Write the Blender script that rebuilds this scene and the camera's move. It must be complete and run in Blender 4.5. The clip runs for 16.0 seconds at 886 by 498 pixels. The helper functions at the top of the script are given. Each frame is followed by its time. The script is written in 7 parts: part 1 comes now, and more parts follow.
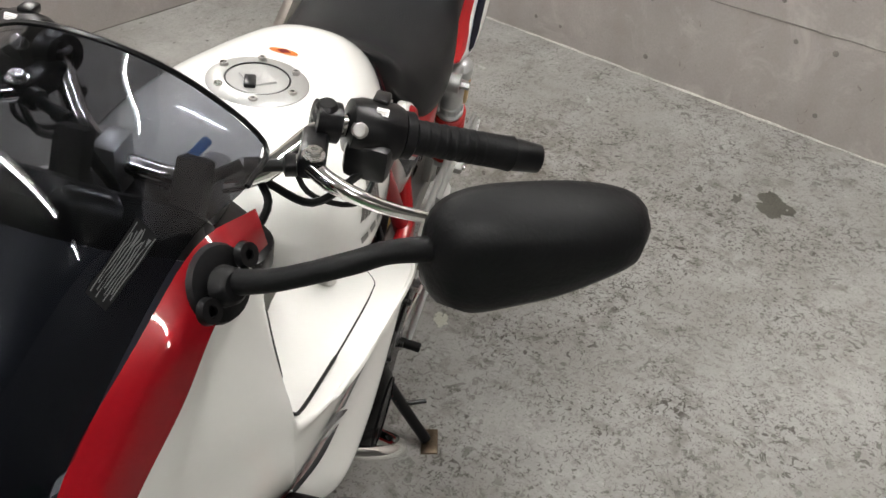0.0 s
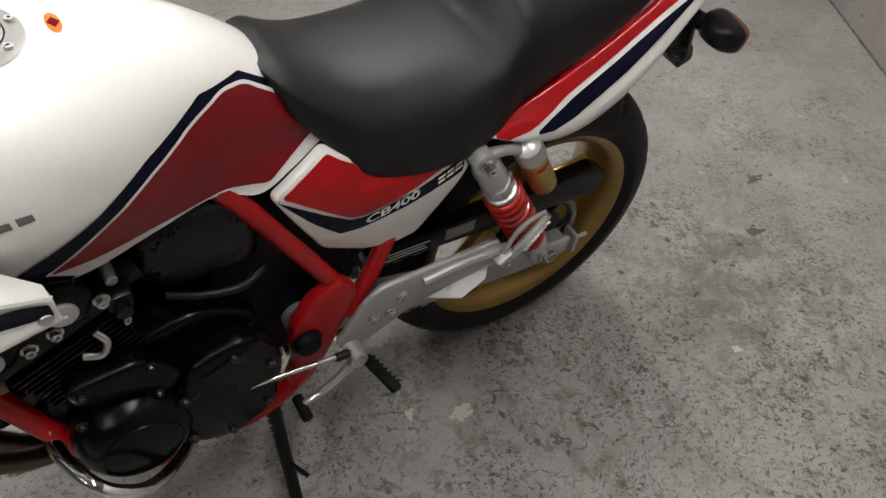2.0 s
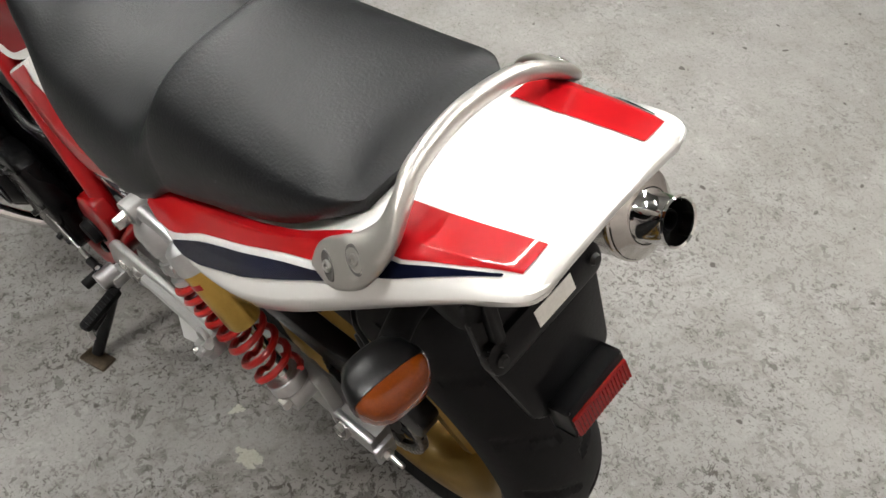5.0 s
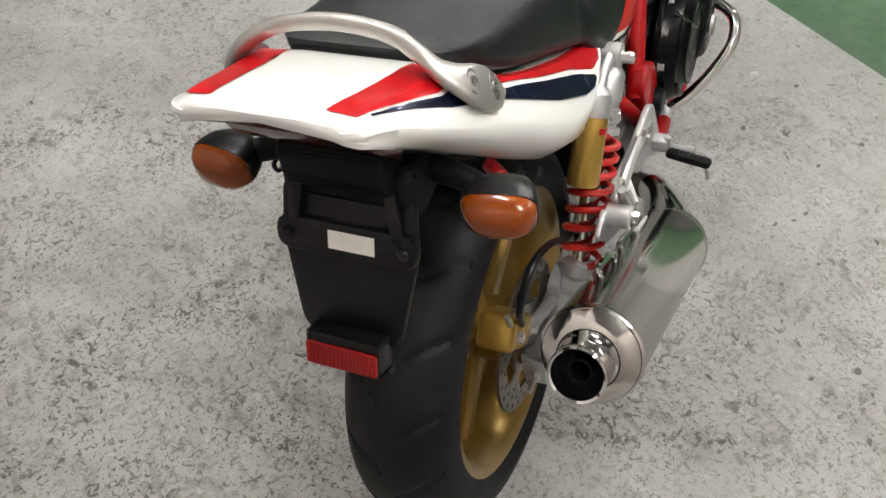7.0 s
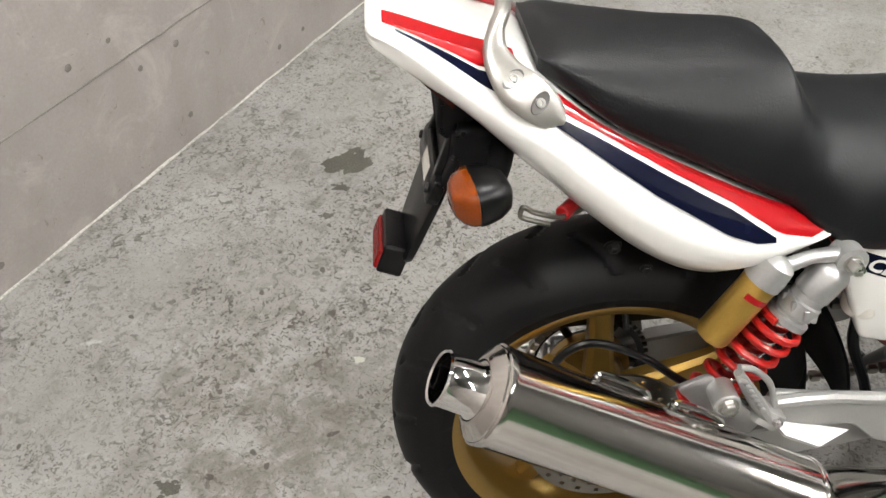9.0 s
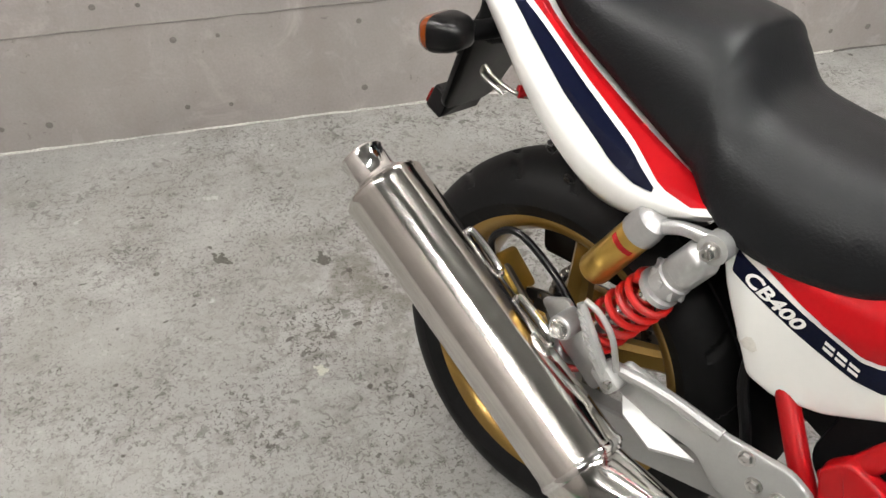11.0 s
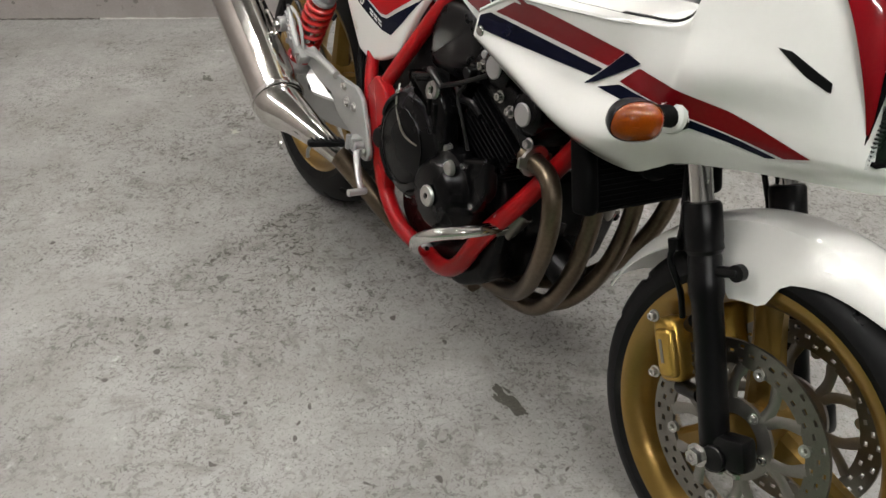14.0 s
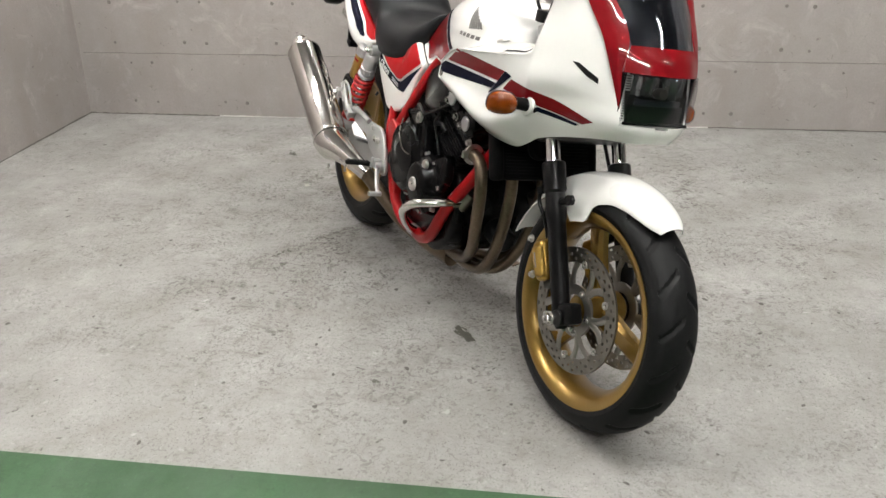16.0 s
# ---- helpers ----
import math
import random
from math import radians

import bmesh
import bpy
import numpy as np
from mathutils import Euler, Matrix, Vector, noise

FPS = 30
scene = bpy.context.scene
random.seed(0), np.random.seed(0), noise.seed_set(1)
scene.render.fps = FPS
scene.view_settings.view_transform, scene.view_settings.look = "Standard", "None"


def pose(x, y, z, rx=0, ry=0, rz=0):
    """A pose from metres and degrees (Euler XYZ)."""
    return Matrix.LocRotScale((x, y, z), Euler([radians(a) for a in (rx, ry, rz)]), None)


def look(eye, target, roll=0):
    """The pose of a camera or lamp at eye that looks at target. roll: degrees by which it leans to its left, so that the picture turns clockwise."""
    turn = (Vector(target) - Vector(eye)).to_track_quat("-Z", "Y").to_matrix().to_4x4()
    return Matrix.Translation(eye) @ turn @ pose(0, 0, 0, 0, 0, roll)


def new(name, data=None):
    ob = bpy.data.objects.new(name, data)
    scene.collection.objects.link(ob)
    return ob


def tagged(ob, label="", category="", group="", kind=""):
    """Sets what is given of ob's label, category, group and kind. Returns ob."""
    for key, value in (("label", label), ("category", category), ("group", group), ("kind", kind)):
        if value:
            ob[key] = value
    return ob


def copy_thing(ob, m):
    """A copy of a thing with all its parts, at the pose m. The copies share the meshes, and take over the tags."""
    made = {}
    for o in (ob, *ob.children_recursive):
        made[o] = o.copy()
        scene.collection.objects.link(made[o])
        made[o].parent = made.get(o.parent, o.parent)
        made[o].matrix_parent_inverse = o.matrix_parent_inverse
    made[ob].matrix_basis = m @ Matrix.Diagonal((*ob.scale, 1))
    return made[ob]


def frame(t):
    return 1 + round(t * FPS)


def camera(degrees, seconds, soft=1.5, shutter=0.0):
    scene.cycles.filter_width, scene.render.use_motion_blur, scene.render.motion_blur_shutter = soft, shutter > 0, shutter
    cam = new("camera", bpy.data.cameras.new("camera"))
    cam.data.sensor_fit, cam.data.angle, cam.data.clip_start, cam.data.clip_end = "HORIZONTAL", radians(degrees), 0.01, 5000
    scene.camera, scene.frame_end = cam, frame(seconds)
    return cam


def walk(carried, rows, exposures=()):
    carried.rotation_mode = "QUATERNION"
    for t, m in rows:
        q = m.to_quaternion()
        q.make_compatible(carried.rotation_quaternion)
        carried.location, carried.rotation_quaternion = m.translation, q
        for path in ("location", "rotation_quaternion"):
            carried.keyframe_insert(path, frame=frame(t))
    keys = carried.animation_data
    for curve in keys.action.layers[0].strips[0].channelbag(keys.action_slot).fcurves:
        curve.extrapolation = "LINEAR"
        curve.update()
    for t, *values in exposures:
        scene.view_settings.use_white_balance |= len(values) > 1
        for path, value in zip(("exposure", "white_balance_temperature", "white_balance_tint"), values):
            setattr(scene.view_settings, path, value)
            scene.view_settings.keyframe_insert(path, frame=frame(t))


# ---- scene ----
LEAN, ROOM_TURN = 10.74, 146.4
cam = camera(53.45, 16.0, soft=1.5, shutter=0.0)
PATH = [
    (0, (1.697, 0.591, 1.370), (0.146, 0.232, 0.159), -1.33),
    (0.5, (1.569, 0.813, 1.346), (0.234, -0.018, 0.110), 0.16),
    (1, (1.407, 1.020, 1.350), (0.278, -0.034, 0.079), 1.40),
    (1.5, (1.140, 1.067, 1.345), (0.116, -0.061, 0.049), 4.58),
    (2, (0.870, 1.135, 1.335), (0.014, -0.143, 0.058), 2.34),
    (2.5, (0.575, 1.175, 1.335), (-0.073, -0.172, 0.006), 3.10),
    (3, (0.311, 1.076, 1.316), (-0.208, -0.308, -0.031), 5.25),
    (3.5, (0.079, 1.001, 1.325), (-0.192, -0.426, -0.050), 4.00),
    (6, (-0.698, 0.243, 1.403), (0.513, -0.082, -0.155), 2.85),
    (6.5, (-0.738, 0.063, 1.416), (0.510, 0.078, -0.147), 3.23),
    (7, (-0.774, -0.166, 1.425), (0.444, 0.276, -0.098), 2.84),
    (7.5, (-0.729, -0.363, 1.429), (0.356, 0.414, -0.060), 0.36),
    (8, (-0.596, -0.489, 1.431), (0.277, 0.522, -0.058), 1.04),
    (8.5, (-0.443, -0.646, 1.430), (0.043, 0.638, -0.024), -0.01),
    (11, (0.537, -0.789, 1.314), (-0.527, 0.319, 0.032), -0.62),
    (11.5, (0.753, -0.739, 1.292), (-0.483, 0.218, 0.045), -0.17),
    (12, (0.948, -0.732, 1.286), (-0.321, 0.228, 0.073), -1.16),
    (12.5, (1.132, -0.753, 1.274), (-0.162, 0.134, 0.034), -0.44),
    (13, (1.424, -0.727, 1.244), (0.049, 0.067, 0.028), 1.97),
    (13.5, (1.680, -0.770, 1.239), (0.326, 0.109, 0.058), 1.34),
    (14, (1.935, -0.819, 1.251), (0.537, 0.033, 0.102), -1.15),
    (14.5, (2.227, -0.834, 1.253), (0.722, -0.058, 0.189), -1.14),
    (15, (2.434, -0.928, 1.262), (0.869, -0.094, 0.336), -1.69),
    (15.5, (2.626, -0.987, 1.283), (1.038, -0.151, 0.400), -2.15),
    (16, (2.898, -1.033, 1.275), (1.247, -0.270, 0.443), -1.11),
]
EXPOSURES = [(0, 0.85), (0.5, 0.2), (1.0, 0.24), (1.5, 0.4), (2.0, 0.53), (2.5, 0.95), (3.0, 1.45), (3.5, 1.55), (5, 1.0), (6.0, 0.64), (6.5, 0.85), (7.0, 1.0), (8.0, 1.25), (8.5, 1.22), (11, 1.13), (11.5, 1.27), (12.5, 1.14), (13.0, 0.56), (13.5, 0.42), (14, 0.75), (14.5, 0.85), (15.0, 0.86), (15.5, 0.9), (16, 1.12)]
walk(cam, [(t, look(eye, target, roll)) for t, eye, target, roll in PATH], EXPOSURES)

# ---- light ----
world = bpy.data.worlds.new("world")
world.use_nodes = True
world.node_tree.nodes["Background"].inputs[0].default_value = (0.8, 0.82, 0.85, 1)
world.node_tree.nodes["Background"].inputs[1].default_value = 0.02
scene.world = world


# ---- mesh helpers ----
def link(name, bm, mat, sharp=35):
    bmesh.ops.recalc_face_normals(bm, faces=bm.faces)
    me = bpy.data.meshes.new(name)
    bm.to_mesh(me)
    bm.free()
    for m in mat if isinstance(mat, (list, tuple)) else [mat]:
        me.materials.append(m)
    me.shade_smooth()
    me.set_sharp_from_angle(angle=radians(sharp))
    return new(name, me)


def part(name, bm, mat, parent, label="", sharp=35):
    ob = link(name, bm, mat, sharp)
    ob.parent = parent
    return tagged(ob, label)


def join(*bms):
    out = bms[0]
    for bm in bms[1:]:
        me = bpy.data.meshes.new("tmp")
        bm.to_mesh(me)
        bm.free()
        out.from_mesh(me)
        bpy.data.meshes.remove(me)
    return out


def moved(bm, m):
    bmesh.ops.transform(bm, matrix=m, verts=bm.verts)
    return bm


def flip(bm):
    """The mirror image across the bike's middle plane."""
    out = bm.copy()
    bmesh.ops.scale(out, vec=(1, -1, 1), verts=out.verts)
    bmesh.ops.reverse_faces(out, faces=out.faces)
    return out


def box(c, s, bev=0.003, turn=None, seg=2):
    bm = bmesh.new()
    bmesh.ops.create_cube(bm, size=1)
    bmesh.ops.scale(bm, vec=s, verts=bm.verts)
    if bev:
        bmesh.ops.bevel(bm, geom=bm.edges[:], offset=bev, segments=seg, profile=0.5, affect="EDGES")
    m = Matrix.Translation(c)
    if turn:
        m = m @ Euler([radians(a) for a in turn]).to_matrix().to_4x4()
    return moved(bm, m)


def catmull(pts, n):
    """A smooth run through the points, n steps to a span."""
    p = [Vector(q) for q in pts]
    p = [2 * p[0] - p[1]] + p + [2 * p[-1] - p[-2]]
    out = []
    for i in range(1, len(p) - 2):
        a, b, c, d = p[i - 1 : i + 3]
        for k in range(n):
            t = k / n
            out.append(0.5 * (2 * b + (c - a) * t + (2 * a - 5 * b + 4 * c - d) * t * t + (3 * b - a - 3 * c + d) * t**3))
    return out + [p[-2]]


def ring_faces(bm, rings, closed=True, caps=True, loop=False):
    rows = [[bm.verts.new(v) for v in ring] for ring in rings]
    n = len(rows[0])
    pairs = list(zip(rows, rows[1:])) + ([(rows[-1], rows[0])] if loop else [])
    for a, b in pairs:
        for i in range(n if closed else n - 1):
            j = (i + 1) % n
            if len({a[i].co.to_tuple(6), a[j].co.to_tuple(6), b[j].co.to_tuple(6), b[i].co.to_tuple(6)}) > 2:
                bm.faces.new((a[i], a[j], b[j], b[i]))
    if caps and closed and not loop:
        bm.faces.new(rows[0][::-1])
        bm.faces.new(rows[-1])
    bmesh.ops.remove_doubles(bm, verts=bm.verts, dist=1e-5)
    return bm


def loft(rings, caps=True, loop=False):
    return ring_faces(bmesh.new(), rings, True, caps, loop)


def tube(pts, r, segs=12, n=6, loop=False):
    """A round bar along a smooth run; r is one radius, or one for each point given."""
    radii = r if isinstance(r, (list, tuple)) else [r] * len(pts)
    if loop:
        pts = [pts[-1], *pts, pts[0], pts[1]]
        radii = [radii[0]] * len(pts)
    run = catmull(pts, n) if len(pts) > 2 else [Vector(p) for p in pts]
    rad = [v.x for v in catmull([(q, 0, 0) for q in radii], n)] if len(pts) > 2 else list(radii)
    if loop:
        run, rad = run[n:-2 * n], rad[n:-2 * n]
    rings, side = [], None
    for i, p in enumerate(run):
        a, b = run[i - 1 if i or loop else 0], run[(i + 1) % len(run) if loop else min(i + 1, len(run) - 1)]
        way = (b - a).normalized()
        if side is None:
            side = way.orthogonal().normalized()
        side = (side - way * side.dot(way)).normalized()
        up = way.cross(side)
        rings.append([p + rad[i] * (side * math.cos(q) + up * math.sin(q)) for q in np.linspace(0, 2 * math.pi, segs, endpoint=False)])
    return loft(rings, loop=loop)


def lathe(profile, origin=(0, 0, 0), axis=(0, 1, 0), segs=32, loop=False):
    """A turned form: profile of (radius, way along the axis)."""
    turn = Vector((0, 0, 1)).rotation_difference(Vector(axis).normalized()).to_matrix()
    rings = []
    for q in np.linspace(0, 2 * math.pi, segs, endpoint=False):
        rings.append([Vector(origin) + turn @ Vector((r * math.cos(q), r * math.sin(q), h)) for r, h in profile])
    bm = bmesh.new()
    rows = [[bm.verts.new(v) for v in ring] for ring in rings]
    m = len(profile)
    for k in range(segs):
        a, b = rows[k], rows[(k + 1) % segs]
        for i in range(m if loop else m - 1):
            j = (i + 1) % m
            bm.faces.new((a[i], a[j], b[j], b[i]))
    bmesh.ops.remove_doubles(bm, verts=bm.verts, dist=1e-6)
    return bm


def rod(a, b, r, r2=None, segs=20, bev=0.0015):
    """A straight round piece from a to b with softened rims."""
    a, b = Vector(a), Vector(b)
    d = (b - a).length
    r2 = r if r2 is None else r2
    bev = min(bev, d / 3, r / 2)
    return lathe([(0, 0), (r - bev, 0), (r, bev), (r2, d - bev), (r2 - bev, d), (0, d)], a, b - a, segs)


def bolt(p, axis, r=0.007, h=0.006):
    """A hexagon head on a washer."""
    axis = Vector(axis).normalized()
    p = Vector(p)
    head = lathe([(0, 0), (r, 0), (r, h * 0.85), (r * 0.9, h), (r * 0.45, h), (r * 0.4, h * 0.7), (0, h * 0.7)], p + axis * 0.0015, axis, 6)
    return join(head, lathe([(0, 0), (r * 1.35, 0), (r * 1.35, 0.0018), (0, 0.0018)], p, axis, 16))


def prism(poly, y0, y1, bev=0.003, seg=2):
    """A plate with its outline in the bike's side view (x, z), from y0 to y1."""
    bm = bmesh.new()
    face = bm.faces.new([bm.verts.new((x, y0, z)) for x, z in poly])
    out = bmesh.ops.extrude_face_region(bm, geom=[face])
    bmesh.ops.translate(bm, vec=(0, y1 - y0, 0), verts=[v for v in out["geom"] if isinstance(v, bmesh.types.BMVert)])
    bmesh.ops.recalc_face_normals(bm, faces=bm.faces)
    if bev:
        bmesh.ops.bevel(bm, geom=bm.edges[:], offset=bev, segments=seg, profile=0.5, affect="EDGES")
    return bm


def rounded(poly, r, n=4):
    """The outline with its corners rounded off."""
    out = []
    p = [Vector(q) for q in poly]
    for i, b in enumerate(p):
        a, c = p[i - 1], p[(i + 1) % len(p)]
        d = min(r, (a - b).length * 0.45, (c - b).length * 0.45)
        s, e = b + (a - b).normalized() * d, b + (c - b).normalized() * d
        for k in range(n + 1):
            t = k / n
            out.append(((1 - t) ** 2 * s + 2 * t * (1 - t) * b + t * t * e)[:])
    return out


def skin(rows, nu=6, nv=6, thick=0.003, out=(0, 1, 0)):
    """A smooth shell through a net of points: rows of equally many places; thickness goes inwards."""
    fine = [catmull(row, nu) for row in rows]
    cols = [catmull(list(col), nv) for col in zip(*fine)]
    net = [list(r) for r in zip(*cols)]
    bm = bmesh.new()
    ring_faces(bm, net, closed=False, caps=False)
    bmesh.ops.recalc_face_normals(bm, faces=bm.faces)
    if sum(f.normal.dot(Vector(out)) * f.calc_area() for f in bm.faces) < 0:
        bmesh.ops.reverse_faces(bm, faces=bm.faces)
    bm.normal_update()
    if thick:
        thicken(bm, thick)
    return bm


def thicken(bm, thick):
    bm.normal_update()
    inner = {v: bm.verts.new(v.co - v.normal * thick) for v in list(bm.verts)}
    rim = [e for e in bm.edges if e.is_boundary]
    for f in list(bm.faces):
        bm.faces.new([inner[v] for v in reversed(f.verts)])
    for e in rim:
        f = e.link_faces[0]
        a, b = e.verts
        vs = list(f.verts)
        if vs[(vs.index(a) + 1) % len(vs)] is not b:
            a, b = b, a
        bm.faces.new((b, a, inner[a], inner[b]))
    return bm


def section(x, top, bottom, half, p=2.5, n=40, mid=None):
    """A rounded cross-section at x: a superellipse from bottom to top with its widest place at mid."""
    mid = (top + bottom) / 2 if mid is None else mid
    out = []
    for q in np.linspace(0, 2 * math.pi, n, endpoint=False):
        c, s = math.cos(q), math.sin(q)
        y = half * math.copysign(abs(c) ** (2 / p), c)
        z = mid + (top - mid if s > 0 else mid - bottom) * math.copysign(abs(s) ** (2 / p), s)
        out.append((x, y, z))
    return out


def outline(target):
    from mathutils import bvhtree

    return bvhtree.BVHTree.FromBMesh(target)


def decal(tree, poly, way, lift=0.0008, cell=0.012, z=None):
    """A painted field: its outline, seen along way ('y+', 'y-' or 'z-'), laid onto the surface."""
    bm = bmesh.new()
    put = (lambda a, b: (a, 0, b)) if way[0] == "y" else (lambda a, b: (a, b, 0))
    bm.faces.new([bm.verts.new(put(*p)) for p in poly])
    lo = [min(p[k] for p in poly) for k in (0, 1)]
    hi = [max(p[k] for p in poly) for k in (0, 1)]
    for k, nrm in ((0, (1, 0, 0)), (1, (0, 0, 1) if way[0] == "y" else (0, 1, 0))):
        for v in np.arange(lo[k] + cell / 2, hi[k], cell):
            bmesh.ops.bisect_plane(bm, geom=bm.verts[:] + bm.edges[:] + bm.faces[:], plane_co=[c * v for c in nrm], plane_no=nrm)
    return lay(tree, bm, way, lift)


def lay(tree, bm, way, lift=0.0008):
    ray = Vector((0, -1, 0)) if way == "y+" else Vector((0, 1, 0)) if way == "y-" else Vector((0, 0, -1))
    bmesh.ops.triangulate(bm, faces=bm.faces)
    for v in bm.verts:
        hit, nrm, _, _ = tree.ray_cast(v.co - ray * 2, ray)
        if hit is None:
            hit, nrm, _, _ = tree.find_nearest(v.co - ray * (0.145 if way[0] == "y" else 0.93))
            nrm = nrm if nrm.dot(ray) < 0.3 else -nrm
            v.co = hit + nrm * lift
        else:
            v.co = hit + (nrm if nrm.dot(ray) < 0 else -nrm) * lift
    return bm


def letters(text, size, m):
    """Flat letters of the built-in font, laid by m."""
    curve = bpy.data.curves.new("letters", "FONT")
    curve.body, curve.size, curve.align_x, curve.resolution_u, curve.offset = text, size, "LEFT", 3, size * 0.03
    ob = bpy.data.objects.new("letters", curve)
    me = bpy.data.meshes.new_from_object(ob)
    bm = bmesh.new()
    bm.from_mesh(me)
    bpy.data.objects.remove(ob)
    bpy.data.curves.remove(curve)
    bpy.data.meshes.remove(me)
    for k, step in ((0, size / 5), (1, size / 5)):
        nrm = (1, 0, 0) if k == 0 else (0, 1, 0)
        lo, hi = min(v.co[k] for v in bm.verts), max(v.co[k] for v in bm.verts)
        for v in np.arange(lo + step / 2, hi, step):
            bmesh.ops.bisect_plane(bm, geom=bm.verts[:] + bm.edges[:] + bm.faces[:], plane_co=[c * v for c in nrm], plane_no=nrm)
    return moved(bm, m)


# ---- materials ----
def material(name, color, rough=0.5, metal=0.0, grain=0.0, scale=60.0, bump=0.0, coat=0.0, vary=0.06, spec=0.5, rough_vary=0.1, coat_rough=0.05):
    m = bpy.data.materials.new(name)
    m.use_nodes = True
    t = m.node_tree
    b = t.nodes["Principled BSDF"]
    b.inputs["Base Color"].default_value = (*color, 1)
    b.inputs["Roughness"].default_value = rough
    b.inputs["Metallic"].default_value = metal
    b.inputs["Specular IOR Level"].default_value = spec
    b.inputs["Coat Weight"].default_value = coat
    b.inputs["Coat Roughness"].default_value = coat_rough
    at = t.nodes.new("ShaderNodeTexCoord")
    big, fine = t.nodes.new("ShaderNodeTexNoise"), t.nodes.new("ShaderNodeTexNoise")
    big.inputs["Scale"].default_value, big.inputs["Detail"].default_value = scale / 8, 4
    fine.inputs["Scale"].default_value, fine.inputs["Detail"].default_value = scale * 4, 6
    for n in (big, fine):
        t.links.new(at.outputs["Object"], n.inputs["Vector"])
    if vary:
        add = t.nodes.new("ShaderNodeMath")
        add.operation = "ADD"
        t.links.new(big.outputs[0], add.inputs[0])
        t.links.new(fine.outputs[0], add.inputs[1])
        ramp = t.nodes.new("ShaderNodeMapRange")
        ramp.inputs["From Min"].default_value, ramp.inputs["From Max"].default_value = 0.6, 1.4
        ramp.inputs["To Min"].default_value, ramp.inputs["To Max"].default_value = 1 - vary, 1 + vary
        t.links.new(add.outputs[0], ramp.inputs["Value"])
        mul = t.nodes.new("ShaderNodeVectorMath")
        mul.operation = "SCALE"
        mul.inputs[0].default_value = color
        t.links.new(ramp.outputs[0], mul.inputs["Scale"])
        t.links.new(mul.outputs[0], b.inputs["Base Color"])
    if rough_vary:
        rr = t.nodes.new("ShaderNodeMapRange")
        rr.inputs["From Min"].default_value, rr.inputs["From Max"].default_value = 0.3, 0.7
        rr.inputs["To Min"].default_value, rr.inputs["To Max"].default_value = rough * (1 - rough_vary), rough * (1 + rough_vary)
        t.links.new(big.outputs[0], rr.inputs["Value"])
        t.links.new(rr.outputs[0], b.inputs["Roughness"])
    if bump:
        bp = t.nodes.new("ShaderNodeBump")
        bp.inputs["Strength"].default_value, bp.inputs["Distance"].default_value = bump, 0.002
        t.links.new(fine.outputs[0], bp.inputs["Height"])
        t.links.new(bp.outputs[0], b.inputs["Normal"])
    return m


WHITE = material("pearl_white_paint", (0.80, 0.795, 0.765), 0.3, coat=1.0, vary=0.015, scale=30)
RED = material("candy_red_paint", (0.160, 0.003, 0.006), 0.32, coat=0.6, spec=0.06, vary=0.05, scale=40)
FRAME_RED = material("frame_red_paint", (0.30, 0.004, 0.006), 0.3, coat=0.25, spec=0.2, vary=0.06, scale=50, bump=0.03)
NAVY = material("navy_paint", (0.0028, 0.004, 0.014), 0.25, coat=0.15, vary=0.1, spec=0.05)
LINE = material("silver_white_line", (0.75, 0.74, 0.72), 0.35, coat=1.0, vary=0.02)
SEAT = material("black_seat_vinyl", (0.0052, 0.0056, 0.0066), 0.44, vary=0.12, scale=80, bump=0.25, spec=0.25)
BLACK = material("black_plastic", (0.0028, 0.0028, 0.0032), 0.32, vary=0.15, bump=0.08, spec=0.26)
MATT = material("matt_black_plastic", (0.0036, 0.0036, 0.0040), 0.52, vary=0.15, bump=0.2, spec=0.13)
ENGINE = material("black_engine_paint", (0.0020, 0.0020, 0.0023), 0.27, vary=0.2, bump=0.1, spec=0.15)
RUBBER = material("tyre_rubber", (0.0050, 0.0050, 0.0053), 0.55, vary=0.25, scale=30, bump=0.15, spec=0.2)
GOLD = material("gold_wheel_paint", (0.30, 0.185, 0.045), 0.32, metal=0.75, coat=0.4, vary=0.05)
GOLD_DARK = material("gold_anodised", (0.50, 0.32, 0.075), 0.3, metal=0.85, vary=0.08)
CHROME = material("chrome", (0.78, 0.77, 0.75), 0.07, metal=1.0, vary=0.03)
STEEL = material("polished_stainless", (0.66, 0.635, 0.60), 0.12, metal=1.0, vary=0.05, scale=20)
PIPE = material("heat_browned_steel", (0.15, 0.115, 0.080), 0.34, metal=0.9, vary=0.3, scale=40)
ALU = material("cast_aluminium", (0.50, 0.50, 0.50), 0.36, metal=0.8, vary=0.08, bump=0.06)
SILVER = material("silver_paint", (0.38, 0.38, 0.37), 0.4, metal=0.5, vary=0.05, bump=0.04)
GROOVE = material("shaded_cast_grey", (0.11, 0.105, 0.10), 0.5, metal=0.6, vary=0.1)
RAIL = material("grab_rail_silver", (0.43, 0.415, 0.385), 0.34, metal=0.8, vary=0.04)
# bracket silver made paler: the lamp's light on the panel is in the colour
WEB = material("lamp_lit_silver", (0.66, 0.66, 0.65), 0.38, metal=0.35, vary=0.04)
BOLT = material("zinc_bolt", (0.55, 0.54, 0.52), 0.28, metal=1.0, vary=0.1)
DARK_BOLT = material("blackened_bolt", (0.03, 0.03, 0.03), 0.35, metal=0.8, vary=0.2)
DISC = material("brake_disc_steel", (0.24, 0.225, 0.20), 0.33, metal=1.0, vary=0.12, scale=90)
CARRIER = material("disc_carrier_grey", (0.30, 0.285, 0.26), 0.36, metal=0.9, vary=0.08)
